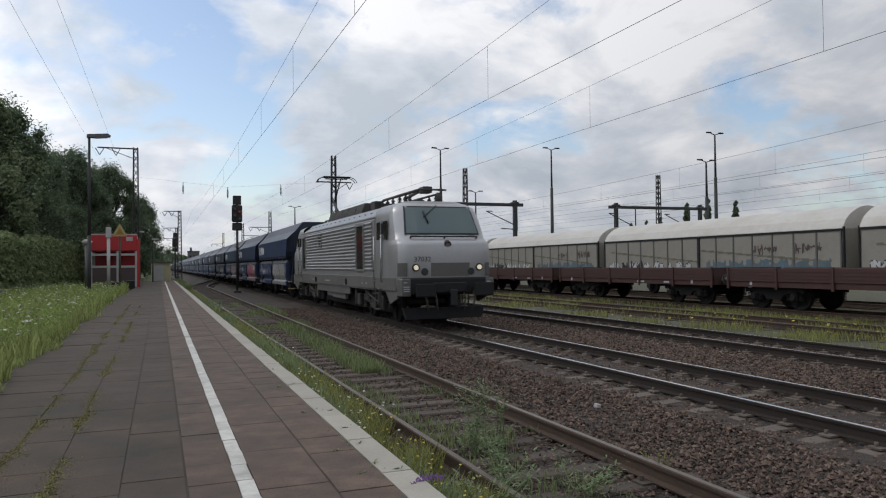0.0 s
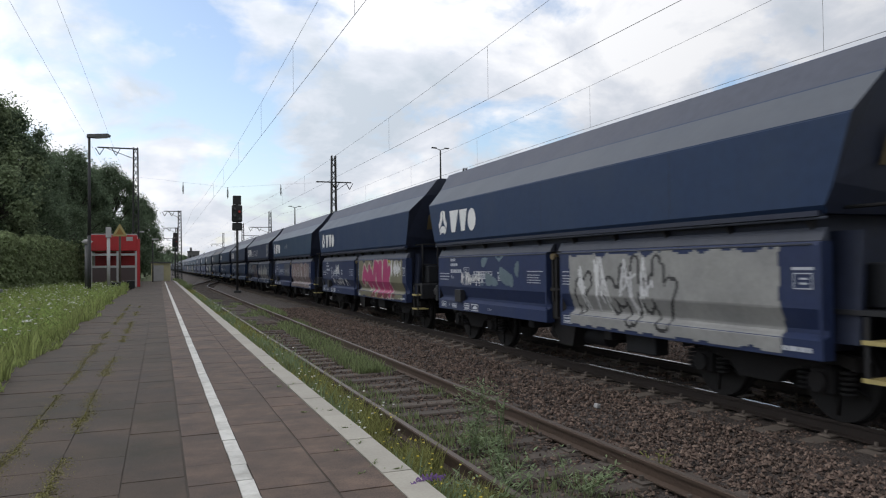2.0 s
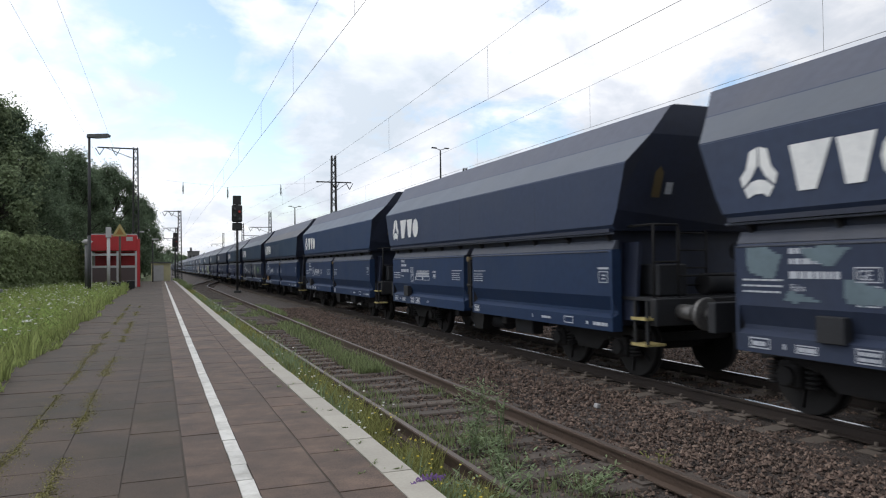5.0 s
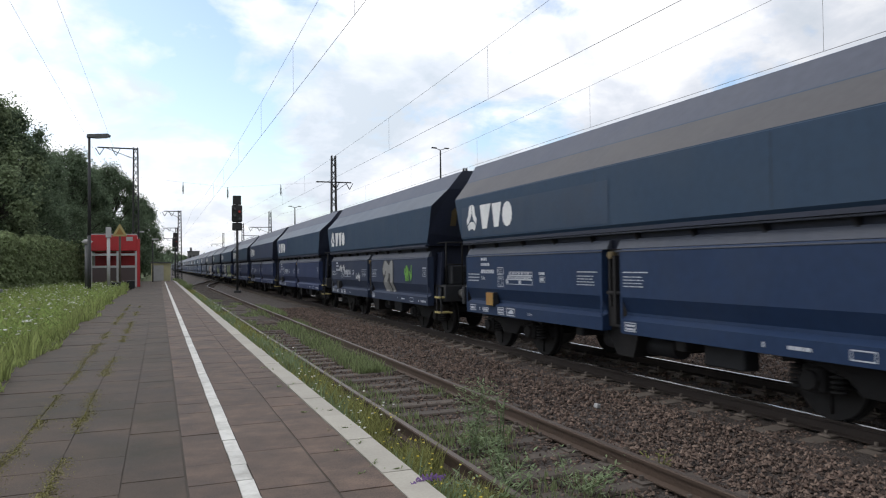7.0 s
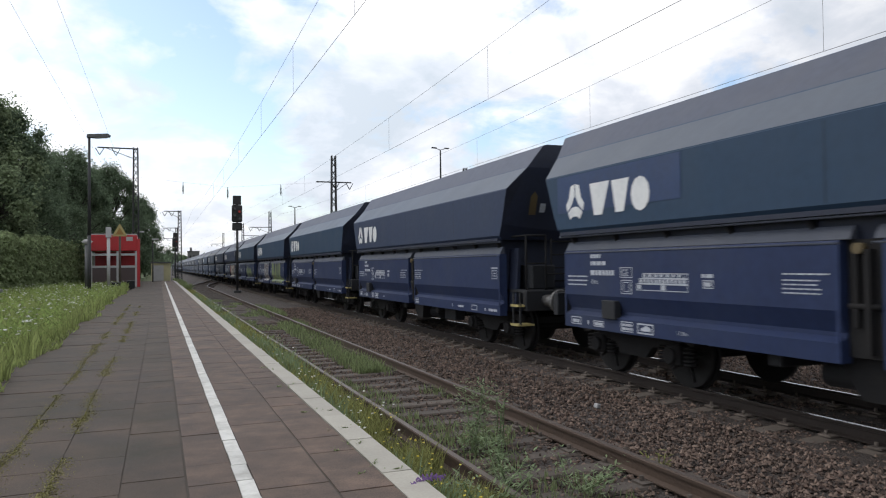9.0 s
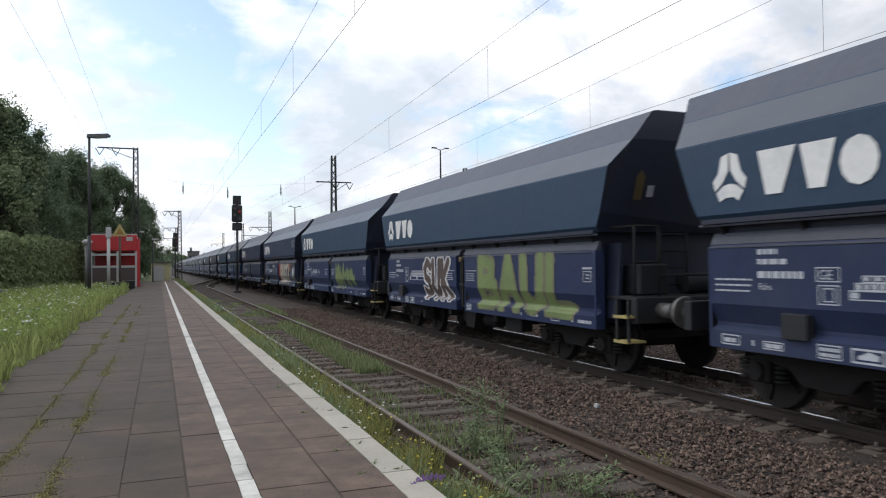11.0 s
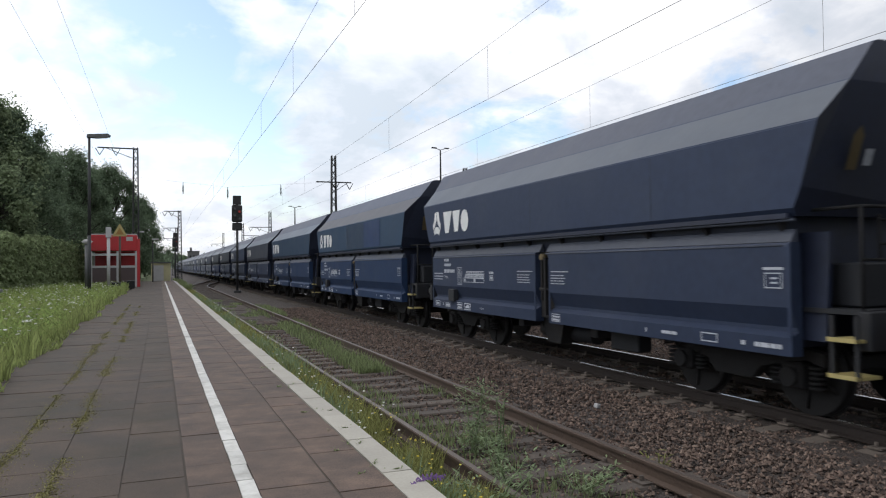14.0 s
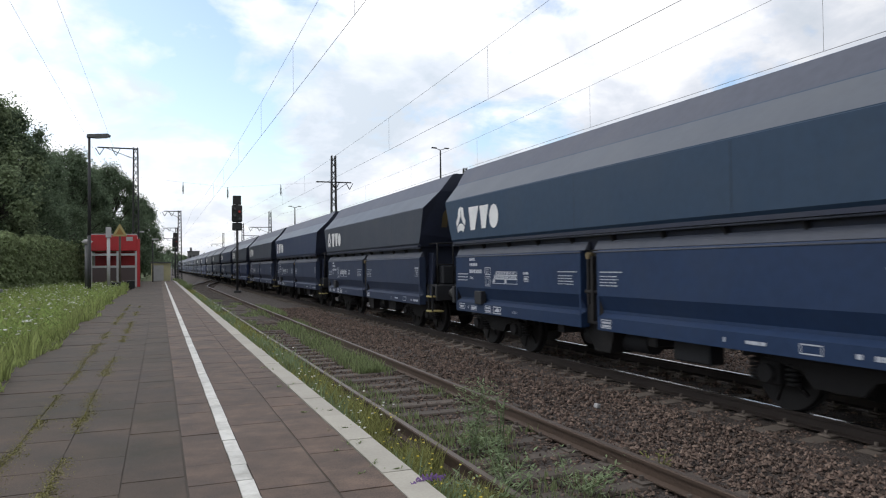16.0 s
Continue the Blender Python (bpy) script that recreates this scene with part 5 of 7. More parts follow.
def build_grass():
    rng = np.random.default_rng(3)
    rough = lambda x, y: noise.noise(Vector((x * 0.5, y * 0.35, 1.0)))
    # meadow beside the platform
    x, y = scatter(rng, 60000, -9.5, -1.80, 7.0, 66.0, lambda a, b: a < -1.93 + 0.30 * rough(a, b * 2) and rng.uniform() < 0.75 + 0.4 * rough(a, b))
    z = np.full(len(x), PLAT_Z - 0.10)
    tall = 0.46 + 0.18 * np.array([rough(a, b) for a, b in zip(x, y)])
    v, f = blades(rng, x, y, z, tall, 0.010 + 0.0004 * y)
    ob = part("meadow_grass", cloud_mesh("meadow_grass", v, f, [GRASS]), None)
    tagged(ob, "tall green meadow grass along the platform", "grass", kind="stuff")
    # ragged fringe creeping over the paving
    x, y = scatter(rng, 9000, -2.15, -1.35, 7.0, 55.0, lambda a, b: a < -1.86 + 0.42 * rough(a * 0.5, b * 1.4 + 5))
    v, f = blades(rng, x, y, np.full(len(x), PLAT_Z - 0.01), 0.10, 0.008 + 0.0004 * y, 0.9)
    tagged(part("fringe_grass", cloud_mesh("fringe_grass", v, f, [GRASS]), None), "low grass creeping over the platform edge", "grass", kind="stuff")
    x, y = scatter(rng, 1500, -8.0, -2.0, 8.0, 50.0)
    vs, fs = flower_heads(rng, x, y, PLAT_Z + rng.uniform(0.28, 0.62, len(x)), 0.034)
    tagged(part("white_wildflowers", cloud_mesh("white_wildflowers", vs, fs, [PETAL]), None), "white wild carrot flowers in the meadow grass", "wildflowers", kind="stuff")
    # broad-leaved herbs among the grass
    x, y = scatter(rng, 5200, -8.5, -1.95, 7.5, 58.0, lambda a, b: rough(a * 1.7 + 4, b * 1.2) > -0.1)
    n = 9
    ang, tilt = rng.uniform(0, math.tau, (len(x), n)), rng.uniform(0.05, 0.9, (len(x), n))
    root = np.stack([np.repeat(x[:, None], n, 1) + rng.normal(0, 0.10, (len(x), n)), np.repeat(y[:, None], n, 1) + rng.normal(0, 0.10, (len(x), n)),
                     PLAT_Z + rng.uniform(0.0, 0.42, (len(x), n))], 2).reshape(-1, 3)
    way = np.stack([np.cos(ang), np.sin(ang), tilt], 2).reshape(-1, 3)
    off = np.stack([-np.sin(ang), np.cos(ang), 0 * ang], 2).reshape(-1, 3) * 0.022
    size = rng.uniform(0.05, 0.12, (len(root), 1)) * (1 + 0.012 * root[:, 1:2])
    v = np.stack([root, root + way * size * 0.5 + off, root + way * size, root + way * size * 0.5 - off], 1).reshape(-1, 3)
    tagged(part("meadow_herbs", cloud_mesh("meadow_herbs", v, np.arange(len(v)).reshape(-1, 4), [HERB]), None), "leafy green herbs among the meadow grass", "herbs", kind="stuff")
    # strip between kerb and rail, the near track and the siding strip
    sets = (("kerb_weeds", 30000, 1.64, 2.45, 3.5, 60, 0.25, DRY_WEED, lambda a, b: rough(a * 2, b * 2) > -0.25, "yellow-green weeds along the platform kerb"),
            ("track_weeds", 13000, 2.55, 4.0, 3.5, 44, 0.11, WEED, lambda a, b: rough(a * 2.2 + 7, b * 1.3) > 0.18, "green weeds between the rusty rails"),
            ("track_weed_tufts", 7000, 3.25, 4.75, 12.5, 36, 0.20, WEED, lambda a, b: abs(a - 3.4 - (b - 12.5) * 0.05) < 0.42 and rough(a * 2, b * 0.8 + 9) > -0.2, "thick green tufts between the rails"),
            ("foreground_weeds", 1500, 2.0, 3.6, 4.4, 7.6, 0.10, WEED, lambda a, b: rough(a * 2 + 3, b * 2) > -0.1, "fresh green weeds in the track bed"),
            ("verge_weeds", 7000, 1.7, 3.2, 60, 100, 0.62, WEED, lambda a, b: a < 2.2 + 0.8 * rough(b * 0.3, a), "tall weeds past the platform kerb"),
            ("kerb_tall_weeds", 5200, 1.66, 2.3, 4.6, 46, 0.42, PALE_WEED, lambda a, b: rough(a * 3 + 2, b * 1.1) > 0.05, "taller pale green weeds along the kerb"),
            ("siding_grass", 26000, 13.9, 20.6, 9.0, 60, 0.22, DRY_WEED, lambda a, b: rough(a, b) > 0.02, "pale yellow-green grass strip between the sidings"))
    for name, n, x0, x1, y0, y1, h, mat, keep, label in sets:
        x, y = scatter(rng, n, x0, x1, y0, y1, keep)
        v, f = blades(rng, x, y, np.full(len(x), BED), h, 0.006 + 0.00035 * y, 0.6)
        tagged(part(name, cloud_mesh(name, v, f, [mat]), None), label, "weeds", kind="stuff")
    for name, n, x0, x1, y0, y1, z0, z1, r, mat, label in (
            ("yellow_wildflowers", 300, 1.7, 2.4, 4.5, 30, -0.02, 0.18, 0.013, PETAL_YELLOW, "small yellow flowers by the kerb"),
            ("kerb_wildflowers", 170, 1.70, 2.3, 7.0, 34, 0.02, 0.34, 0.015, PETAL, "small white flowers by the kerb"),
            ("siding_wildflowers", 36, 14.0, 17.5, 9.5, 22, 0.0, 0.12, 0.045, PETAL_YELLOW, "yellow flowers in the siding grass")):
        x, y = scatter(rng, n, x0, x1, y0, y1)
        vs, fs = flower_heads(rng, x, y, rng.uniform(z0, z1, len(x)), r)
        tagged(part(name, cloud_mesh(name, vs, fs, [mat]), None), label, "wildflowers", kind="stuff")
    # moss in the joints of the platform
    x, y = [], []
    for c in (-1.055, -0.675):
        for _ in range(22000):
            b = 5 + 26 * rng.uniform() ** 1.5
            if noise.noise(Vector((c * 5, b * 0.8, 0))) > -0.12:
                x.append(c + rng.normal(0, 0.065 if rng.uniform() < 0.4 else 0.03)); y.append(b)
    x, y = np.array(x), np.array(y)
    v, f = blades(rng, x, y, np.full(len(x), PLAT_Z - 0.008), 0.012, 0.009, 1.2)
    tagged(part("joint_moss", cloud_mesh("joint_moss", v, f, [MOSS]), None), "yellowish moss and weeds in the paving joints", "moss", kind="stuff")


def weed_plant(name, x, y, z, height, leaves, mat, label, seed, spread=0.16, flower=None, leaf_len=0.08, loose=0.25):
    rng = random.Random(seed)
    th = empty(name, pose(x, y, z))
    tagged(th, label, "weed plant")
    bm = bmesh.new()
    tips = []
    for s in range(3):
        a = rng.uniform(0, math.tau)
        p = Vector((rng.uniform(-0.03, 0.03), rng.uniform(-0.03, 0.03), -0.02))
        for k in range(5):
            q = p + Vector((math.cos(a) * spread * 0.12, math.sin(a) * spread * 0.12, height * rng.uniform(0.6, 1.0) / 5))
            rod(bm, p, q, 0.006, 0.005, n=5, cap=False)
            tips.append(q)
            p = q
    part("stem", bm, mat, th)
    vs, fs = [], []
    for _ in range(leaves):
        c = rng.choice(tips) + Vector([rng.gauss(0, leaf_len * loose) for _ in range(3)])
        a, l, w = rng.uniform(0, math.tau), leaf_len * rng.uniform(0.6, 1.4), leaf_len * rng.uniform(0.1, 0.2)
        d = Vector((math.cos(a), math.sin(a), rng.uniform(-0.2, 0.7))).normalized()
        s = d.cross(Vector((0, 0, 1))).normalized() * w
        b = len(vs)
        vs += [tuple(c), tuple(c + d * l * 0.5 + s), tuple(c + d * l), tuple(c + d * l * 0.5 - s)]
        fs.append([b, b + 1, b + 2, b + 3])
    part("leaves", cloud_mesh("leaves", vs, fs, [mat]), None, th)
    if flower:
        vs, fs = [], []
        for _ in range(80):
            k = rng.uniform(0, 1)
            c = Vector((-0.02 + 0.02 * rng.gauss(0, 0.5), 0, height * 1.12)) + Vector((-0.24 * k, -0.06 * k, 0.04 + 0.02 * math.sin(k * 3))) + Vector([rng.gauss(0, 0.009) for _ in range(3)])
            b = len(vs)
            r = 0.007
            vs += [tuple(c + Vector((r, 0, 0))), tuple(c + Vector((0, r, r))), tuple(c + Vector((-r, 0, 0))), tuple(c + Vector((0, -r, -r)))]
            fs.append([b, b + 1, b + 2, b + 3])
        part("flower_spike", cloud_mesh("flower_spike", vs, fs, [flower]), None, th, "purple flower spike")


def build_weed_plants():
    weed_plant("weed_plant", 2.93, 6.75, BED, 0.80, 900, PALE_WEED, "tall feathery green weed in the track bed", 1, 0.5, None, 0.06, 1.15)
    weed_plant("weed_plant", 3.10, 6.50, BED, 0.80, 160, PALE_WEED, "thin tall stalked weed in the track bed", 2, 0.05)
    weed_plant("weed_plant", 2.75, 5.6, BED, 0.52, 420, PALE_WEED, "bushy green weed beside the rail", 3, 0.6, None, 0.06, 0.9)
    weed_plant("weed_plant", 3.3, 5.35, BED, 0.36, 320, PALE_WEED, "low bushy weed between the rails", 4, 0.6, None, 0.06, 0.9)
    weed_plant("weed_plant", 2.2, 4.9, BED, 0.55, 380, PALE_WEED, "bushy green weed by the kerb", 5, 0.6, None, 0.06, 0.9)
    weed_plant("weed_plant", 1.78, 4.55, BED, 0.44, 60, WEED, "purple flowering weed hanging over the kerb", 6, 0.2, PETAL_PURPLE)
    weed_plant("weed_plant", 4.15, 5.4, BED, 0.34, 60, DRY_WEED, "dry brown weed by the rail", 7, 0.15)
    for i, y in enumerate((4.9, 5.55, 6.3, 7.1, 8.7, 10.3)):
        weed_plant("joint_weed", 1.407, y, PLAT_Z - 0.01, 0.045, 60, WEED, "small dark weed in the kerb joint", 20 + i, 0.25, None, 0.03, 0.3)


def build_stones():
    rng = np.random.default_rng(8)
    # angular crushed stones: six corners, eight faces
    bv = np.array([(1, 0, 0.2), (0, 1, -0.1), (-1, 0, 0.1), (0, -1, -0.2), (0.1, 0.1, 0.9), (0, -0.1, -0.9)])
    bf = np.array([(0, 1, 4), (1, 2, 4), (2, 3, 4), (3, 0, 4), (1, 0, 5), (2, 1, 5), (3, 2, 5), (0, 3, 5)])

    def heap(name, n, x0, x1, y0, y1, size, label, avoid=True):
        u = rng.uniform(0, 1, n)
        y = y0 + (y1 - y0) * u ** 1.9
        x = rng.uniform(x0, x1, n)
        if avoid:
            for c in TRACKS:
                for s in (-0.7525, 0.7525):
                    m = abs(x - c - s) > 0.075
                    x, y = x[m], y[m]
            # sleepers of the main track stay partly bare
            ph = np.abs(((y + 10 - 0.3) / 0.6) % 1.0 - 0.5)
            m = ~((np.abs(x - TRACKS[1]) < 1.12) & (ph > 0.30) & (rng.uniform(0, 1, len(x)) < 0.92))
            x, y = x[m], y[m]
        n = len(x)
        s = size * rng.uniform(0.6, 1.5, n) * (1 + 0.012 * y)
        d = 1 + rng.normal(0, 0.22, (n, len(bv)))
        sq = rng.uniform(0.55, 1.2, (n, 1, 3))
        v = bv[None] * d[:, :, None] * sq * s[:, None, None]
        a = rng.uniform(0, math.tau, n)
        ca, sa = np.cos(a)[:, None], np.sin(a)[:, None]
        vx = v[:, :, 0] * ca - v[:, :, 1] * sa
        vy = v[:, :, 0] * sa + v[:, :, 1] * ca
        z = np.full(n, BED) - 0.028 * (np.abs(x - TRACKS[1]) < 1.45) + s * 0.25 + rng.uniform(-0.01, 0.03, n)
        v = np.stack([vx + x[:, None], vy + y[:, None], v[:, :, 2] + z[:, None]], 2).reshape(-1, 3)
        f = (bf[None] + (np.arange(n) * len(bv))[:, None, None]).reshape(-1, 3)
        tagged(part(name, cloud_mesh(name, v, f, [STONE]), None), label, "ballast", kind="stuff")

    heap("ballast_stones", 115000, 4.0, 13.6, 3.2, 34, 0.020, "dark reddish-brown crushed ballast stones")
    heap("old_ballast_stones", 16000, 1.65, 4.1, 3.6, 26, 0.017, "old dark ballast stones under weeds", False)
    bm = bmesh.new()
    box(bm, -0.05, 0.05, -0.03, 0.03, -0.01, 0.05, 0.01)
    ob = part("pale_stone", bm, PALE)
    ob.matrix_basis = pose(5.35, 8.2, BED + 0.05, 8, 12, 30)
    tagged(ob, "pale stone lying on the dark ballast", "stone")


def tree_meshes(seed, height, radius, leaves, leaf_size, mat_leaf, low=0.12):
    """Trunk with limbs, and a crown of leafy clumps with gaps."""
    rng = np.random.default_rng(seed)
    r = random.Random(seed)
    bm = bmesh.new()
    p = Vector((0, 0, -0.1))
    pts = [p]
    for k in range(6):
        q = p + Vector((r.gauss(0, 0.12), r.gauss(0, 0.12), height * 0.14))
        rod(bm, p, q, height * 0.022 * (1 - k * 0.13), height * 0.022 * (1 - (k + 1) * 0.13), n=8, cap=False)
        p = q
        pts.append(q)
    centres = []
    for k in range(92):
        t = r.uniform(low, 1.0)
        z = height * t
        reach = radius * math.sin(math.pi * min(1.0, 0.22 + 0.74 * t)) ** 0.8 * r.uniform(0.45, 1.08)
        a = r.uniform(0, math.tau)
        c = Vector((math.cos(a) * reach, math.sin(a) * reach, z))
        root = pts[min(6, max(1, int(t * 5)))]
        rod(bm, root, root.lerp(c, 0.85), height * 0.006, height * 0.002, n=5, cap=False)
        centres.append((c, radius * r.uniform(0.16, 0.30)))
    trunk = mesh_of(bm, "trunk", BARK)
    per = leaves // len(centres)
    out_v, out_f = [], []
    for c, rad in centres:
        d = rng.normal(0, 1, (per, 3))
        d /= np.linalg.norm(d, axis=1)[:, None]
        rr = rad * np.minimum(np.abs(rng.normal(0, 0.62, per)), rng.uniform(0.85, 1.05, per))
        pos = np.array(c)[None] + d * rr[:, None] * np.array([1, 1, 1.25])
        up = d * 0.7 + np.array([0, 0, 0.55]) + rng.normal(0, 0.5, (per, 3))
        a = np.cross(up, rng.normal(0, 1, (per, 3))); a /= np.linalg.norm(a, axis=1)[:, None]
        b = np.cross(a, up); b /= np.linalg.norm(b, axis=1)[:, None]
        s = (leaf_size * rng.uniform(0.6, 1.4, per))[:, None]
        out_v.append(np.stack([pos - a * s, pos + b * s * 0.6, pos + a * s, pos - b * s * 0.6], 1).reshape(-1, 3))
    v = np.concatenate(out_v)
    f = np.arange(len(v)).reshape(-1, 4)
    return trunk, cloud_mesh("crown", v, f, [mat_leaf])


def build_trees():
    kinds = [tree_meshes(40 + i, 13.0, 4.6, 60000, 0.105, (LEAF_GREEN, LEAF_DARK, LEAF_DARK)[i]) for i in range(3)]
    spots = ((-12.0, 57, 1.06), (-10.3, 60, 0.97), (-14.5, 66, 1.0), (-10.5, 72, 0.90), (-8.4, 79, 0.98), (-4.9, 87, 0.93), (-12.5, 84, 0.85),
             (-2.5, 104, 0.80), (-7.2, 93, 0.95), (-2.2, 128, 0.46), (-17.0, 52, 1.04), (-9.0, 100, 0.9), (-1.4, 150, 0.48))
    r = random.Random(2)
    for i, (x, y, s) in enumerate(spots):
        tr, cr = kinds[0] if i in (0, 2, 10) else kinds[1 + i % 2]
        t = empty("tree", pose(x, y, PLAT_Z - 0.1, 0, 0, r.uniform(0, 360)))
        tagged(t, "dark green broadleaf tree in full summer leaf", "tree", group="trees behind the hedge")
        part("trunk", tr, None, t)
        part("crown", cr, None, t)
        t.scale = (s, s, s)
    # poplars far beyond the yard
    pk = tree_meshes(77, 19.0, 1.6, 9000, 0.35, LEAF_DARK, 0.05)
    for x, y, s in ((191, 228, 1.0), (196, 222, 1.05), (184, 235, 0.8), (181, 240, 0.75), (202, 214, 1.0), (178, 246, 0.72)):
        t = empty("poplar", pose(x, y, 0))
        tagged(t, "slender dark poplar far beyond the yard", "tree", group="distant poplars")
        part("trunk", pk[0], None, t)
        part("crown", pk[1], None, t)
        t.scale = (s * 1.1, s * 1.1, s * 1.28)
    # hedge: one clipped leafy body
    rng = np.random.default_rng(6)
    n = 34000
    u = rng.uniform(0, 1, n)
    x0 = -13.5 + 8.3 * u
    y0 = 22 + 46 * u
    nx, ny = 0.984, -0.178
    top = 3.35 + 0.15 * np.sin(u * 37) + 0.12 * np.sin(u * 91)
    face = rng.uniform(0, 1, n) < 0.72
    off = np.where(face, 0.9 + rng.normal(0, 0.10, n), rng.uniform(-0.9, 0.9, n))
    z = np.where(face, rng.uniform(0, 1, n) * top, top + rng.normal(0, 0.09, n)) + PLAT_Z - 0.1
    pos = np.stack([x0 + nx * off, y0 + ny * off, z], 1)
    up = np.where(face[:, None], np.array([[nx, ny, 0.7]]), np.array([[0.2, -0.1, 1.0]])) + rng.normal(0, 0.45, (n, 3))
    a = np.cross(up, rng.normal(0, 1, (n, 3))); a /= np.linalg.norm(a, axis=1)[:, None]
    b = np.cross(a, up); b /= np.linalg.norm(b, axis=1)[:, None]
    s = 0.11 * rng.uniform(0.6, 1.4, n)[:, None]
    v = np.stack([pos - a * s, pos + b * s * 0.6, pos + a * s, pos - b * s * 0.6], 1).reshape(-1, 3)
    h = empty("hedge", pose(0, 0, 0))
    tagged(h, "long clipped green hedge behind the meadow grass", "hedge")
    part("foliage", cloud_mesh("foliage", v, np.arange(len(v)).reshape(-1, 4), [LEAF_HEDGE]), None, h)
    bm = bmesh.new()
    q = [(-13.5 + 8.3 * t, 22 + 46 * t) for t in (0, 1)]
    lo = [bm.verts.new((x + nx * o, y + ny * o, zz)) for (x, y) in q for o in (-0.75, 0.75) for zz in (0.2, 3.3)]
    for f in ((0, 1, 3, 2), (4, 6, 7, 5), (0, 4, 5, 1), (2, 3, 7, 6), (1, 5, 7, 3)):
        bm.faces.new([lo[i] for i in f])
    part("branches", fix(bm), LEAF_HEDGE, h)
    # far woods on the skyline
    n = 16000
    ang = rng.uniform(-0.6, 1.35, n)
    dist = rng.uniform(650, 760, n)
    hgt = 9 + 5 * np.sin(ang * 41) + 3 * np.sin(ang * 97 + 1)
    pos = np.stack([np.sin(ang) * dist, np.cos(ang) * dist, rng.uniform(0, 1, n) ** 0.7 * np.maximum(4, hgt)], 1)
    a = rng.normal(0, 1, (n, 3)); a /= np.linalg.norm(a, axis=1)[:, None]
    b = np.cross(a, rng.normal(0, 1, (n, 3))); b /= np.linalg.norm(b, axis=1)[:, None]
    s = 3.0 * rng.uniform(0.6, 1.5, n)[:, None]
    v = np.stack([pos - a * s, pos + b * s * 0.6, pos + a * s, pos - b * s * 0.6], 1).reshape(-1, 3)
    tagged(part("far_woods", cloud_mesh("far_woods", v, np.arange(len(v)).reshape(-1, 4), [LEAF_DARK]), None), "dark line of far woods on the skyline", "woods", kind="stuff")


build_grass()
build_weed_plants()
build_stones()
build_trees()

# ---- overhead line, masts, signals ----
def lattice(bm, x, y, z0, z1, w0, w1, n=10):
    """Four corner legs with zigzag bracing on every side."""
    r = 0.038
    for k in range(n):
        za, zb = z0 + (z1 - z0) * k / n, z0 + (z1 - z0) * (k + 1) / n
        wa, wb = w0 + (w1 - w0) * k / n, w0 + (w1 - w0) * (k + 1) / n
        ca = [(x + sx * wa, y + sy * wa, za) for sx, sy in ((-1, -1), (1, -1), (1, 1), (-1, 1))]
        cb = [(x + sx * wb, y + sy * wb, zb) for sx, sy in ((-1, -1), (1, -1), (1, 1), (-1, 1))]
        for i in range(4):
            rod(bm, ca[i], cb[i], r * 1.5, n=5, cap=False)
            j = (i + 1) % 4
            rod(bm, ca[i] if k % 2 else ca[j], cb[j] if k % 2 else cb[i], r, n=4, cap=False)


def build_lattice_mast(x, y, top, arms=(), label="dark steel lattice catenary mast"):
    m = empty("catenary_mast", pose(x, y, BED))
    tagged(m, label, "mast", group="catenary masts")
    bm = bmesh.new()
    lattice(bm, 0, 0, 0, top - BED, 0.27, 0.16, 20)
    box(bm, -0.34, 0.34, -0.34, 0.34, -0.1, 0.25)
    part("lattice", fix(bm), MAST, m)
    for z, x0, x1 in arms:
        bm = bmesh.new()
        z -= BED
        box(bm, min(x0, x1), max(x0, x1), -0.06, 0.06, z - 0.05, z + 0.05)
        rod(bm, (x1 * 0.8, 0, z), (0, 0, z - 0.9), 0.03, n=5)
        part("crossarm", fix(bm), MAST, m)
        bm = bmesh.new()
        for q in (0.95, 0.55):
            c = x0 + (x1 - x0) * q
            for s in (-1, 1):
                rod(bm, (c + s * 0.32, 0, z - 0.05), (c, 0, z - 0.62), 0.035, n=6)
        part("insulators", fix(bm), MAST, m)
    return m


def build_light_mast(x, y, top, head=True):
    m = empty("yard_light_mast", pose(x, y, BED))
    tagged(m, "tall thin steel yard lighting mast", "light mast", group="yard lighting masts")
    bm = bmesh.new()
    rod(bm, (0, 0, -0.1), (0, 0, top * 0.7), 0.26, 0.20, n=10)
    rod(bm, (0, 0, top * 0.7), (0, 0, top), 0.14, 0.10, n=8)
    part("pole", fix(bm), MAST, m)
    for s in (-1, 1):
        bm = bmesh.new()
        rod(bm, (0, 0, top), (s * 0.75, 0, top + 0.22), 0.05, n=6)
        box(bm, s * 0.95 - 0.35, s * 0.95 + 0.35, -0.15, 0.15, top + 0.18, top + 0.34, 0.03)
        part("lamp_head", fix(bm), MAST, m)


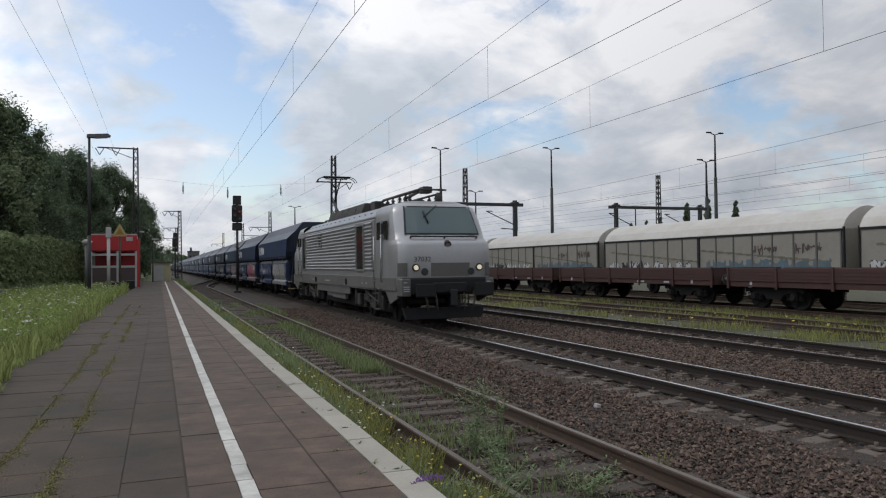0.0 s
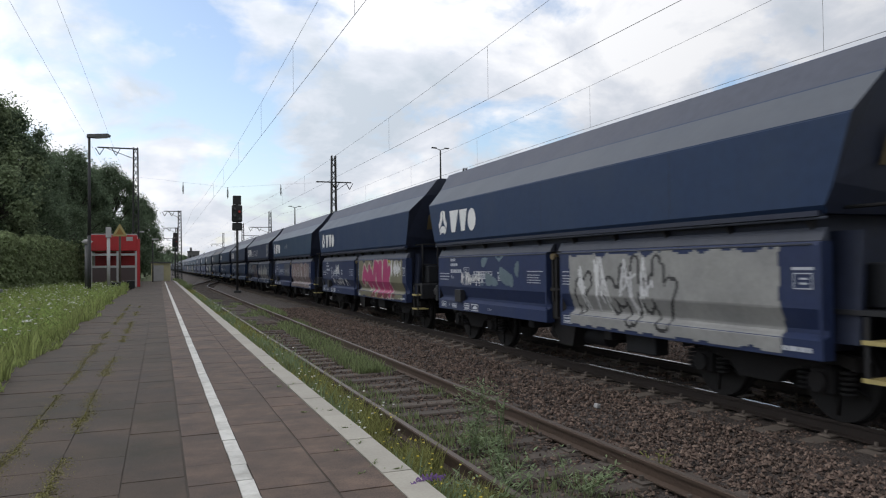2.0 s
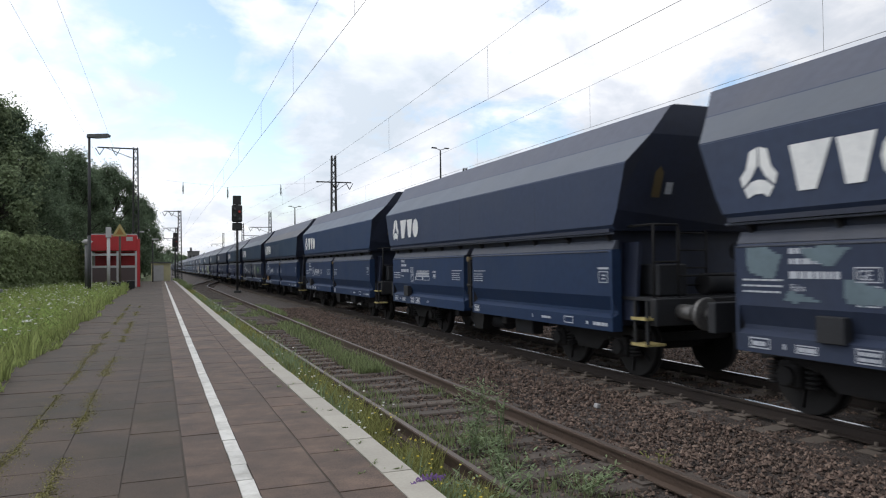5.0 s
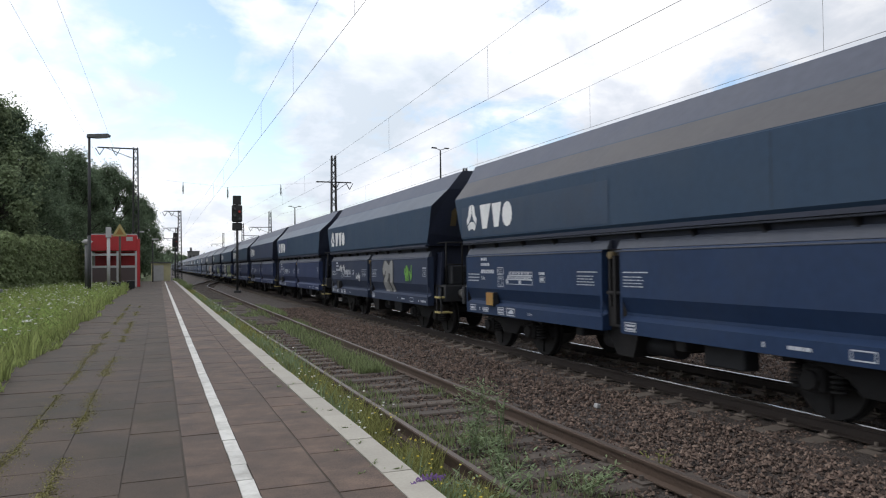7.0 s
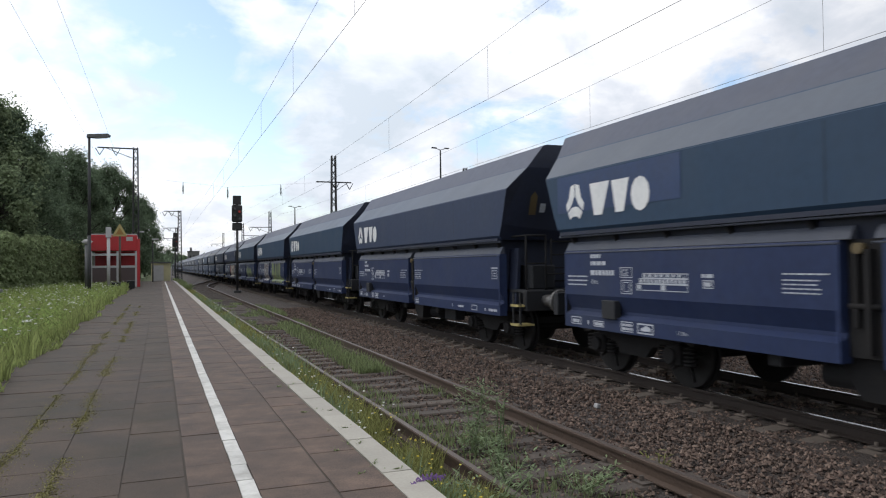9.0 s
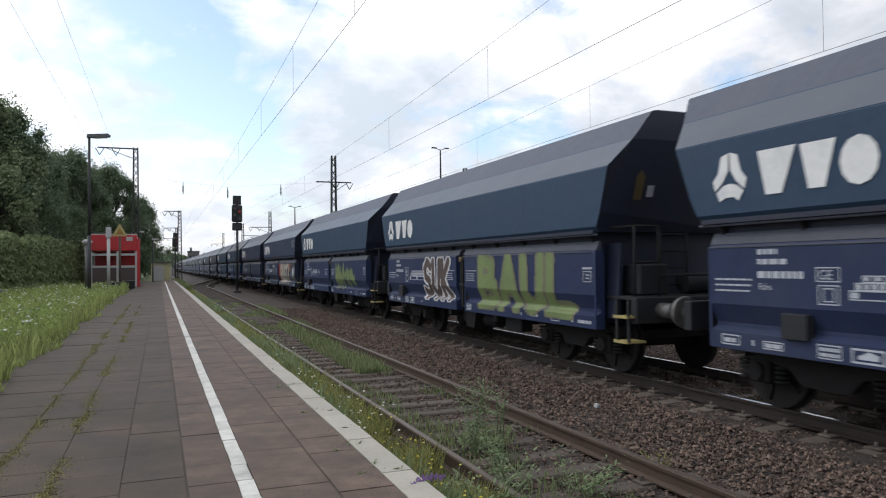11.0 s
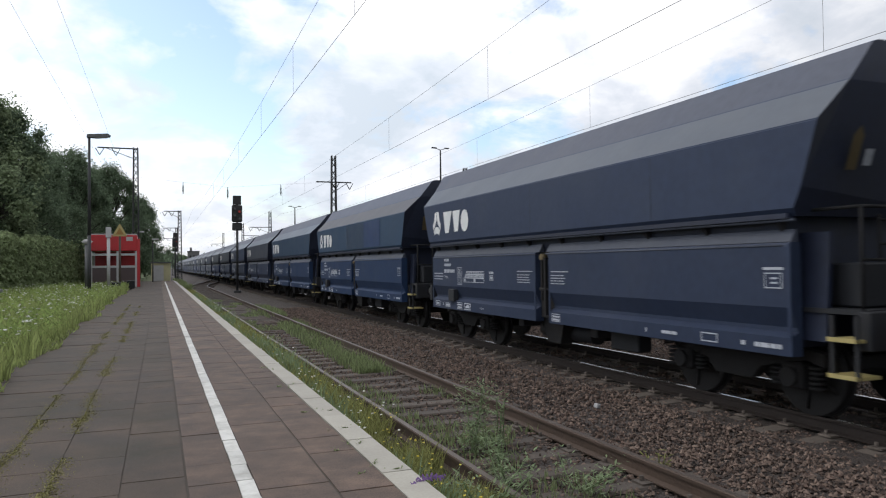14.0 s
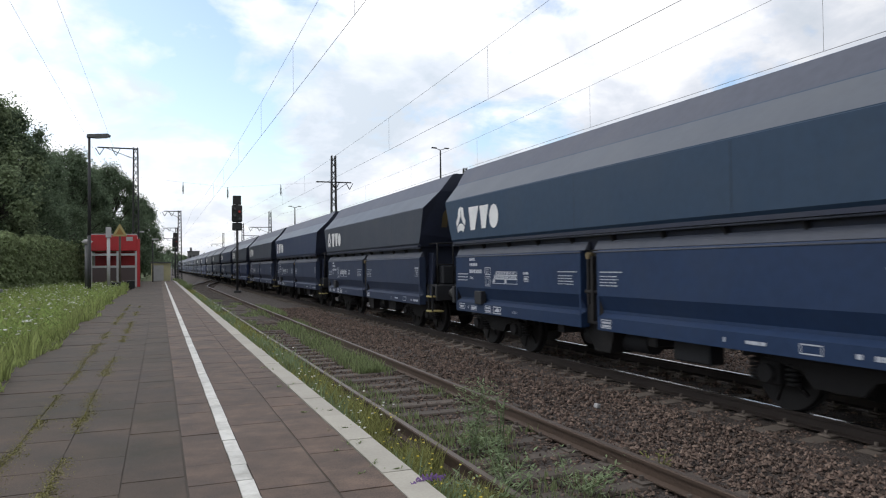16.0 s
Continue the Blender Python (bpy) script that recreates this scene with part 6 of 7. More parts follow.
def build_portal(x0, x1, y, z, arms):
    m = empty("catenary_portal", pose(x0, y, BED))
    tagged(m, "grey steel catenary portal across the yard tracks", "portal", group="catenary portals")
    w = x1 - x0
    bm = bmesh.new()
    box(bm, -0.8, w + 0.8, -0.12, 0.12, z - BED - 0.14, z - BED + 0.14, 0.02)
    part("beam", bm, MAST, m)
    for x in (0, w):
        bm = bmesh.new()
        box(bm, x - 0.16, x + 0.16, -0.16, 0.16, -0.1, z - BED + 0.4, 0.02)
        box(bm, x - 0.35, x + 0.35, -0.18, 0.18, z - BED + 0.10, z - BED + 0.24)
        part("post", bm, MAST, m)
    for x in arms:
        bm = bmesh.new()
        rod(bm, (x, 0, z - BED - 1.9), (x - 3.0, 0, z - BED - 0.6), 0.045, n=6)
        rod(bm, (x - 3.0, 0, z - BED - 0.6), (x - 2.4, 0, z - BED - 0.6), 0.04, n=6)
        rod(bm, (x, 0, z - BED - 2.2), (x - 1.6, 0, z - BED - 2.1), 0.04, n=6)
        rod(bm, (x, 0, z - BED - 2.3), (x, 0, z - BED), 0.06, n=6)
        part("cantilever", fix(bm), MAST, m)


def build_wire(name, pts, r, label):
    bm = bmesh.new()
    for a, b in zip(pts, pts[1:]):
        rod(bm, a, b, r, n=5, cap=False)
    return tagged(part(name, bm, WIRE), label, "overhead wire", group="overhead wires")


def build_catenary(x, z_c, y_end, phase, span=70.0, thick=0.0046, droppers=True):
    """Contact wire, sagging messenger and droppers over one track."""
    line = empty("overhead_line", pose(x, 0, 0))
    tagged(line, "thin dark overhead contact wire with messenger and droppers", "overhead line", group="overhead lines")
    bm = bmesh.new()
    rod(bm, (0, -25, z_c), (0, y_end, z_c), thick * 1.25, n=5, cap=False)
    part("contact_wire", bm, WIRE, line)

    def mess(y):
        t = ((y - phase) / span) % 1.0
        return z_c + 0.95 + 0.58 * (2 * t - 1) ** 2
    bm = bmesh.new()
    ys = np.arange(-25, y_end, 3.0)
    for a, b in zip(ys, ys[1:]):
        rod(bm, (0, a, mess(a)), (0, b, mess(b)), thick, n=5, cap=False)
    part("messenger_wire", bm, WIRE, line)
    return line, mess


def dropper(line, mess, y, z_c):
    bm = bmesh.new()
    rod(bm, (0, y, z_c), (0, y, mess(y)), 0.004, n=5, cap=False)
    part("dropper", bm, WIRE, line)


def build_overhead():
    for x, z, ph, ys in ((TRACKS[0], 6.24, 10, (12.6, 19.0, 25.4, 33, 41, 49)), (TRACKS[1], 5.868, 10, (8.0, 16.4, 24.8, 33, 41, 49)),
                         (TRACKS[2], 5.90, 10, (10.6, 19.0, 27.5, 36, 45))):
        line, mess = build_catenary(x, z, 230, ph)
        for y in ys:
            dropper(line, mess, y, z)
    for x, z, ph in ((28.0, 6.0, 20), (34.0, 6.1, 12), (41.5, 6.2, 5), (48.0, 6.2, 25)):
        line, mess = build_catenary(x, z, 150, ph, thick=0.008)
        for y in (20, 27, 34, 42, 50):
            dropper(line, mess, y, z)
    build_wire("feeder_wire", [(-4.8, -20, 11.3), (-4.8, 20, 11.0), (-4.8, 66, 11.15), (-4.6, 150, 11.2)], 0.0055, "thin feeder wire high beside the platform")
    build_wire("feeder_wire", [(-3.27, -20, 11.3), (-3.27, 20, 11.0), (-3.27, 66, 11.15), (-3.1, 150, 11.2)], 0.0055, "thin feeder wire high beside the platform")
    sp = empty("span_wire", pose(0, 0, 0))
    tagged(sp, "thin span wire with dark insulators across the tracks", "overhead wire")
    bm = bmesh.new()
    for p, q in (((-1.82, 66, 9.4), (5.5, 64.8, 8.6)), ((5.5, 64.8, 8.6), (14.4, 63.3, 9.2))):
        rod(bm, p, q, 0.005, n=5)
    part("wire", bm, WIRE, sp)
    for i, x in enumerate((1.9, 5.5, 9.9)):
        bm = bmesh.new()
        zt = (8.995, 8.62, 8.90)[i]
        for q in range(5):
            rod(bm, (0, 0, -0.3 - q * 0.12), (0, 0, -0.36 - q * 0.12), 0.075, n=8)
        rod(bm, (0, 0, 0.0), (0, 0, -1.0), 0.03, n=6)
        ob = part("insulator", fix(bm), MAST, sp)
        ob.location = (x, 66 - (x + 1.82) * 0.166, zt)
    build_lattice_mast(-1.82, 66, 11.85, ((11.75, 0.2, -2.9),), "steel lattice mast with crossarm and insulators by the platform")
    build_lattice_mast(2.45, 99, 9.05, ((8.95, 0.2, -1.9),), "steel lattice mast with crossarm past the platform end")
    build_lattice_mast(2.9, 140, 9.0, ((8.9, 0.2, -2.4),), "distant steel lattice mast with crossarm")
    build_lattice_mast(3.2, 190, 9.0, ((8.9, 0.2, -2.4),), "distant steel lattice mast with crossarm")
    build_lattice_mast(14.4, 63.3, 11.5, ((9.15, -1.55, 1.6),), "dark steel lattice mast with a short double crossarm")
    build_lattice_mast(30.4, 71.1, 12.0)
    build_lattice_mast(54.7, 70.2, 12.0)
    build_lattice_mast(16.5, 118, 10.5, ((8.0, 0.2, -3.2),), "distant steel lattice mast with a cantilever")
    build_lattice_mast(15.6, 150, 10.5, ((8.0, 0.2, 3.2),), "distant steel lattice mast with a cantilever")
    build_lattice_mast(16.2, 205, 11.0, ((8.0, 0.2, -3.2),), "distant steel lattice mast with a cantilever")
    build_light_mast(51.4, 89.3, 17.9)
    build_light_mast(36.5, 94, 17.9)
    build_light_mast(65.3, 72.5, 17.9)
    build_light_mast(61.3, 69.6, 13.9)
    build_light_mast(49.2, 110.7, 13.9)
    build_light_mast(26.0, 150, 14.0)
    build_portal(40.3, 50.2, 58, 7.0, (2.2, 8.6))
    build_portal(20.6, 29.6, 58, 7.0, (3.0, 9.2))


def build_signal(x, y, top, name="railway_signal", scale=1.0):
    s = empty(name, pose(x, y, BED))
    tagged(s, "dark railway light signal on a slender post", "signal", group="light signals")
    h = top - BED
    bm = bmesh.new()
    rod(bm, (0, 0, -0.1), (0, 0, h - 0.3), 0.085, n=10)
    box(bm, -0.25, 0.25, -0.25, 0.25, -0.1, 0.18, 0.02)
    part("post", fix(bm), MAST, s)
    bm = bmesh.new()
    box(bm, -0.30, 0.30, -0.12, 0.14, h - 0.68, h, 0.04)
    box(bm, -0.38, 0.38, -0.12, 0.14, h - 2.0, h - 0.70, 0.08)
    part("signal_head", bm, RUBBER, s)
    bm = bmesh.new()
    box(bm, -0.36, 0.36, -0.12, 0.14, h - 2.62, h - 2.04, 0.06)
    part("distant_head", bm, RUBBER, s)
    for dx, dz, lit in ((-0.17, -1.0, 0), (0.15, -1.22, 1), (-0.17, -1.5, 0), (0.17, -1.75, 0)):
        bm = bmesh.new()
        rod(bm, (dx, -0.12, h + dz), (dx, -0.30, h + dz), 0.11, n=14)
        hood = part("lamp_hood", fix(bm), RUBBER, s)
        bm = bmesh.new()
        rod(bm, (dx, -0.295, h + dz), (dx, -0.305, h + dz), 0.085, n=14)
        part("lens", fix(bm), SIGNAL_RED if lit else LAMP_OFF, hood)
    bm = bmesh.new()
    for q in range(int(h / 0.35) - 8):
        rod(bm, (-0.14, 0.22, 0.6 + q * 0.35), (0.14, 0.22, 0.6 + q * 0.35), 0.012, n=4)
    for d in (-0.14, 0.14):
        rod(bm, (d, 0.22, 0.3), (d, 0.22, h - 2.4), 0.014, n=4)
    rod(bm, (0, 0, 1.2), (0, 0.22, 1.2), 0.02, n=4); rod(bm, (0, 0, 3.0), (0, 0.22, 3.0), 0.02, n=4)
    part("ladder", fix(bm), MAST, s)


SIGNAL_RED = glow("red_signal_lens", (0.30, 0.02, 0.015), 0.25)
GREY_GLASS = glass("dull_shelter_glass", (0.06, 0.035, 0.035), 0.3)


# ---- platform furniture ----
def build_lamp():
    m = empty("platform_lamp", pose(-3.31, 40.9, PLAT_Z - 0.1))
    tagged(m, "tall dark platform street lamp with a flat head", "street lamp")
    bm = bmesh.new()
    rod(bm, (0, 0, 0), (0, 0, 3.2), 0.10, 0.085, n=12); rod(bm, (0, 0, 3.2), (0, 0, 8.25), 0.085, 0.06, n=12)
    part("pole", fix(bm), MAST, m)
    bm = bmesh.new()
    prism(bm, [(-0.10, 8.18), (0.20, 8.18), (0.95, 8.26), (1.0, 8.34), (0.85, 8.42), (-0.10, 8.34)], -0.16, 0.16)
    hd = part("lamp_head", fix(bm), GALV, m)
    bm = bmesh.new()
    prism(bm, [(0.25, 8.155), (0.85, 8.215), (0.86, 8.25), (0.24, 8.18)], -0.12, 0.12)
    part("diffuser", fix(bm), PALE, hd)


def build_shelter():
    s = empty("platform_shelter", pose(-3.15, 60.6, PLAT_Z - 0.1))
    tagged(s, "red and grey platform shelter with glazed walls", "shelter")
    w, d, h = 1.6, 1.4, 4.0
    bm = bmesh.new()
    box(bm, -w, w, -d, d, 2.80, h, 0.04)
    part("red_fascia", bm, RED, s, "bright red fascia")
    bm = bmesh.new()
    box(bm, -w + 0.05, w - 0.05, -d + 0.05, d - 0.05, h + 0.002, h + 0.08)
    part("roof", bm, PALE, s)
    for x in (-w + 0.08, 0.25, w - 0.08):
        for y in (-d + 0.08, d - 0.08):
            bm = bmesh.new()
            box(bm, x - 0.07, x + 0.07, y - 0.07, y + 0.07, 0, 2.80)
            part("post", bm, PALE, s)
    for z in (1.55, 2.45):
        bm = bmesh.new()
        box(bm, -w, w, -d + 0.02, -d + 0.14, z, z + 0.16)
        part("rail", bm, PALE, s)
    bm = bmesh.new()
    box(bm, -w + 0.15, w - 0.15, d - 0.16, d - 0.10, 0.15, 2.78)
    part("back_wall", bm, RED, s)
    for x0, x1 in ((-w + 0.15, 0.18), (0.32, w - 0.15)):
        bm = bmesh.new()
        box(bm, x0, x1, -d + 0.06, -d + 0.09, 0.15, 1.55)
        part("glass_pane", bm, GREY_GLASS, s)
    bm = bmesh.new()
    box(bm, w - 0.02, w + 0.20, -d, -d + 0.35, 0, 3.7, 0.02)
    part("red_pillar", bm, RED, s)
    bm = bmesh.new()
    box(bm, w - 0.75, w - 0.3, -d - 0.03, -d - 0.005, 3.55, 3.85)
    part("logo_plate", bm, PALE, s)
    bm = bmesh.new()
    box(bm, -1.2, 1.0, 0.6, 1.05, 0.42, 0.48, 0.01)
    for x in (-1.0, 0.8):
        box(bm, x - 0.04, x + 0.04, 0.65, 1.0, 0, 0.42)
    part("bench", bm, GALV, s)


def build_hut():
    h = empty("relay_hut", pose(0.16, 85.6, BED))
    tagged(h, "small beige rendered hut past the platform end", "hut")
    bm = bmesh.new()
    box(bm, -0.98, 0.98, -1.2, 1.2, 0, 2.45)
    part("wall", bm, BEIGE, h)
    bm = bmesh.new()
    box(bm, -1.1, 1.1, -1.35, 1.35, 2.45, 2.58)
    part("roof", bm, GALV, h)
    for x in (-0.28,):
        bm = bmesh.new()
        box(bm, x - 0.55, x + 0.55, -1.225, -1.19, 0.3, 2.2, 0.005)
        dr = part("door", bm, PALE, h)
        bm = bmesh.new()
        rod(bm, (x + 0.28, -1.225, 1.25), (x + 0.28, -1.27, 1.25), 0.02, n=6)
        part("handle", fix(bm), MAST, dr)


def build_far_building():
    h = empty("distant_building", pose(27, 640, BED))
    tagged(h, "dark blocky building far beyond the line", "building")
    for x0, x1, z in ((-5.0, 4.0, 15.0), (4.0, 9.5, 11.5)):
        bm = bmesh.new()
        box(bm, x0, x1, -6, 6, 0, z)
        wall = part("wall", bm, GALV, h)
        bm = bmesh.new()
        box(bm, x0 - 0.3, x1 + 0.3, -6.3, 6.3, z, z + 0.5)
        part("roof", bm, MAST, h)
        for i in range(3):
            for j in range(3):
                bm = bmesh.new()
                xa = x0 + (x1 - x0) * (0.14 + 0.28 * i)
                box(bm, xa, xa + (x1 - x0) * 0.16, -6.06, -5.98, 3 + j * 3.4, 5 + j * 3.4)
                part("window", bm, LAMP_OFF, wall)
    bm = bmesh.new()
    rod(bm, (-2.5, 0, 15.4), (-2.5, 0, 18.5), 0.9, n=12)
    part("chimney", fix(bm), GALV, h)


def build_small_furniture():
    p = empty("sign_post", pose(-2.98, 50.3, PLAT_Z - 0.1))
    tagged(p, "pale grey post with a small white box on top", "sign post")
    bm = bmesh.new(); rod(bm, (0, 0, 0), (0, 0, 3.5), 0.10, n=10)
    part("post", fix(bm), PALE, p)
    bm = bmesh.new(); box(bm, -0.16, 0.16, -0.12, 0.12, 3.45, 4.1, 0.02)
    part("box", bm, PALE, p)
    p = empty("warning_sign", pose(-2.54, 55, PLAT_Z - 0.1))
    tagged(p, "weathered yellow triangular warning sign on a brown post", "warning sign")
    bm = bmesh.new(); rod(bm, (0, 0, 0), (0, 0, 4.2), 0.075, n=8)
    part("post", fix(bm), WOOD_SLEEPER, p)
    bm = bmesh.new()
    prism(bm, [(-0.48, 3.72), (0.48, 3.72), (0.05, 4.55), (-0.05, 4.55)], -0.11, -0.08)
    tri = part("triangle", fix(bm), YELLOW, p)
    bm = bmesh.new()
    prism(bm, [(-0.27, 3.84), (0.27, 3.84), (0.0, 4.32)], -0.118, -0.105)
    part("symbol", fix(bm), ORANGE, tri)
    p = empty("path_lamp", pose(-3.75, 45, PLAT_Z - 0.1))
    tagged(p, "low pale path lamp with a mushroom cap", "path lamp")
    bm = bmesh.new(); rod(bm, (0, 0, 0), (0, 0, 2.9), 0.13, n=10)
    part("post", fix(bm), GALV, p)
    bm = bmesh.new()
    rod(bm, (0, 0, 2.9), (0, 0, 3.02), 0.16, 0.30, n=16); rod(bm, (0, 0, 3.02), (0, 0, 3.14), 0.30, 0.12, n=16)
    part("cap", fix(bm), PALE, p)
    for x, y, lab in ((-2.35, 46.5, "dark litter bin at the platform edge"), (-1.75, 52.0, "dark litter bin near the shelter")):
        b = empty("litter_bin", pose(x, y, PLAT_Z - 0.06))
        tagged(b, lab, "litter bin", group="litter bins")
        bm = bmesh.new(); box(bm, -0.24, 0.24, -0.18, 0.18, 0.12, 0.62, 0.03)
        part("bin_body", bm, LOCO_DARK, b)
        bm = bmesh.new(); box(bm, -0.05, 0.05, -0.05, 0.05, 0, 0.12)
        part("foot", bm, LOCO_DARK, b)
        bm = bmesh.new(); box(bm, -0.26, 0.26, -0.20, 0.20, 0.62, 0.66, 0.01)
        part("lid", bm, GALV, b)
    c = empty("concrete_trough", pose(-7.6, 38, PLAT_Z - 0.1))
    tagged(c, "low grey concrete block in the grass by the hedge", "concrete block")
    bm = bmesh.new(); box(bm, -0.9, 0.9, -0.5, 0.5, -0.05, 0.62, 0.03)
    part("block", bm, GALV, c)
    for i, (x, y, h) in enumerate(((0.4, 74, 4.3), (-0.9, 71, 4.9))):
        p = empty("platform_lamp_far", pose(x - 1.0, y + 4, PLAT_Z - 0.05))
        tagged(p, "distant slim platform lamp", "street lamp")
        bm = bmesh.new(); rod(bm, (0, 0, 0), (0, 0, h), 0.06, 0.045, n=8)
        part("pole", fix(bm), MAST, p)
        bm = bmesh.new(); box(bm, -0.1, 0.55, -0.1, 0.1, h - 0.06, h + 0.08, 0.03)
        part("lamp_head", bm, PALE, p)


# ---- wagons standing on the sidings ----
def build_flat_wagon():
    w = empty("flat_wagon")
    tagged(w, "rusty red-brown low-sided flat wagon standing on a siding", "flat wagon", group="flat wagons on the siding")
    bm = bmesh.new()
    box(bm, -1.30, 1.30, -5.75, 5.75, 1.02, 1.14); box(bm, -1.32, -1.22, -5.8, 5.8, 0.80, 1.10); box(bm, 1.22, 1.32, -5.8, 5.8, 0.80, 1.10)
    box(bm, -1.3, 1.3, -5.9, -5.78, 0.82, 1.2); box(bm, -1.3, 1.3, 5.78, 5.9, 0.82, 1.2)
    part("underframe", bm, BROWN_RED, w)
    bm = bmesh.new()
    box(bm, -1.36, -1.325, 0, 2.24, 1.0, 1.48, 0.008)
    for z in (1.12, 1.24, 1.36):
        box(bm, -1.372, -1.36, 0.02, 2.22, z - 0.012, z + 0.012)
    sm = mesh_of(bm, "side_board", BROWN_RED)
    bm = bmesh.new(); box(bm, -1.40, -1.335, -0.05, 0.05, 0.72, 1.52, 0.008)
    st = mesh_of(bm, "stanchion", BROWN_RED)
    bm = bmesh.new(); box(bm, 1.325, 1.36, -5.7, 5.7, 1.0, 1.48)
    part("far_side_board", bm, BROWN_RED, w)
    for i in range(5):
        s = part("side_board", sm, None, w); s.location = (0, -5.75 + i * 2.32, 0)
    for i in range(6):
        s = part("stanchion", st, None, w); s.location = (0, -5.8 + i * 2.32, 0)
    for e in (-5.82, 5.82):
        bm = bmesh.new(); box(bm, -1.3, 1.3, e - 0.03, e + 0.03, 1.2, 1.5)
        part("end_board", bm, BROWN_RED, w)
    bm = bmesh.new()
    for y, ww in ((-4.6, 0.12), (4.7, 0.12), (-1.2, 0.5), (-3.0, 0.35)):
        bar(bm, y + ww / 2, y - ww / 2, 0.86, 0.86 + (0.2 if ww < 0.2 else 0.07), -1.3235)
    part("lettering", bm, DUSTY_MARK, w)
    bfm = buffer_mesh()
    for x in (-0.875, 0.875):
        f = part("buffer", bfm, None, w); f.matrix_basis = pose(x, -5.88, 1.04, 0, 0, 180)
        r = part("buffer", bfm, None, w); r.matrix_basis = pose(x, 5.88, 1.04)
    fm, wm = bogie_mesh(0.9, 1.0), wheelset_mesh(0.46)
    for c in (-3.9, 3.9):
        bg = part("bogie", fm, None, w); bg.location = (0, c, 0)
        for d in (-0.9, 0.9):
            ws = part("axle", wm, None, bg); ws.location = (0, d, 0.46)
    return w


def build_covered_wagon():
    w = empty("covered_wagon")
    tagged(w, "grimy white sliding-wall covered wagon with a rounded roof", "covered wagon", group="covered wagons on the siding")
    L = 8.35
    bm = bmesh.new()
    box(bm, -1.40, 1.40, -L, L, 1.10, 3.02)
    part("body", bm, WHITE_SIDE, w)
    bm = bmesh.new()
    arc = [(-1.45, 2.98)] + [(-1.45 + 2.9 * k / 14, 3.05 + 0.92 * math.sin(math.pi * k / 14) ** 0.62) for k in range(15)] + [(1.45, 2.98)]
    prism(bm, arc, -L, L)
    rf = part("roof", fix(bm), WHITE_ROOF, w, "dirty white rounded roof")
    bm = bmesh.new(); box(bm, -1.475, -1.40, -L, L, 2.93, 3.02)
    part("eave_rail", bm, LOCO_DARK, w)
    bm = bmesh.new(); box(bm, -0.03, 0.03, 0, 1.12, 0, 1.78, 0.01)
    pm = mesh_of(bm, "wall_panel", WHITE_SIDE)
    bm = bmesh.new(); box(bm, -0.045, 0.03, -0.035, 0.035, 0, 1.80)
    rm = mesh_of(bm, "wall_rib", SILL)
    for i in range(14):
        y = -L + 0.12 + i * 1.175 + (0.12 if i >= 7 else 0)
        p = part("wall_panel", pm, None, w); p.location = (-1.405, y, 1.14)
        r = part("wall_rib", rm, None, w); r.location = (-1.42, y - 0.02, 1.14)
    bm = bmesh.new(); box(bm, -1.49, -1.40, -0.07, 0.07, 1.1, 3.0)
    part("door_post", bm, LOCO_DARK, w)
    for e in (-L, L):
        bm = bmesh.new(); s = 1 if e > 0 else -1
        box(bm, -1.46, -1.38, min(e, e + s * 0.06), max(e, e + s * 0.06), 1.0, 3.1)
        part("end_post", bm, LOCO_DARK, w)
    bm = bmesh.new(); box(bm, -1.35, 1.35, -L, L, 0.85, 1.10); box(bm, -1.3, 1.3, -L - 0.05, L + 0.05, 0.9, 1.2)
    part("underframe", bm, DARK, w)
    wm = wheelset_mesh(0.46)
    for d in (-4.6, 4.6):
        ws = part("axle", wm, None, w); ws.location = (0, d, 0.46)
        bm = bmesh.new()
        for s in (-1, 1):
            box(bm, s * 1.0 - 0.08, s * 1.0 + 0.08, d - 0.55, d + 0.55, 0.62, 0.74); box(bm, s * 1.0 - 0.1, s * 1.0 + 0.1, d - 0.15, d + 0.15, 0.3, 0.9)
        part("axle_guard", bm, DARK, w)
    return w


def build_standing_wagons():
    f = build_flat_wagon()
    f.matrix_basis = pose(SIDINGS[1], 16.15, 0)
    for k in (-1, 1, 2, 3, 4):
        copy_thing(f, pose(SIDINGS[1], 16.15 + 12.5 * k, 0))
    c = build_covered_wagon()
    c.matrix_basis = pose(SIDINGS[2], 29.6, 0)
    for k in (-1, 1, 2):
        copy_thing(c, pose(SIDINGS[2], 29.6 + 17.45 * k, 0))


build_overhead()
build_signal(5.45, 56.4, 7.1)
build_signal(2.1, 108, 6.6)
build_lamp()
build_shelter()
build_hut()
build_far_building()
build_small_furniture()
build_standing_wagons()

# ---- graffiti and paint patches on the wagons ----
def paint(name, c, spread=0.18):
    return material(name, c, 0.5, spread=spread, scale=2.5, fine=18, bump=0.0, stain=(c[0] * 0.55, c[1] * 0.55, c[2] * 0.6), stain_amount=0.5, stain_scale=1.6)


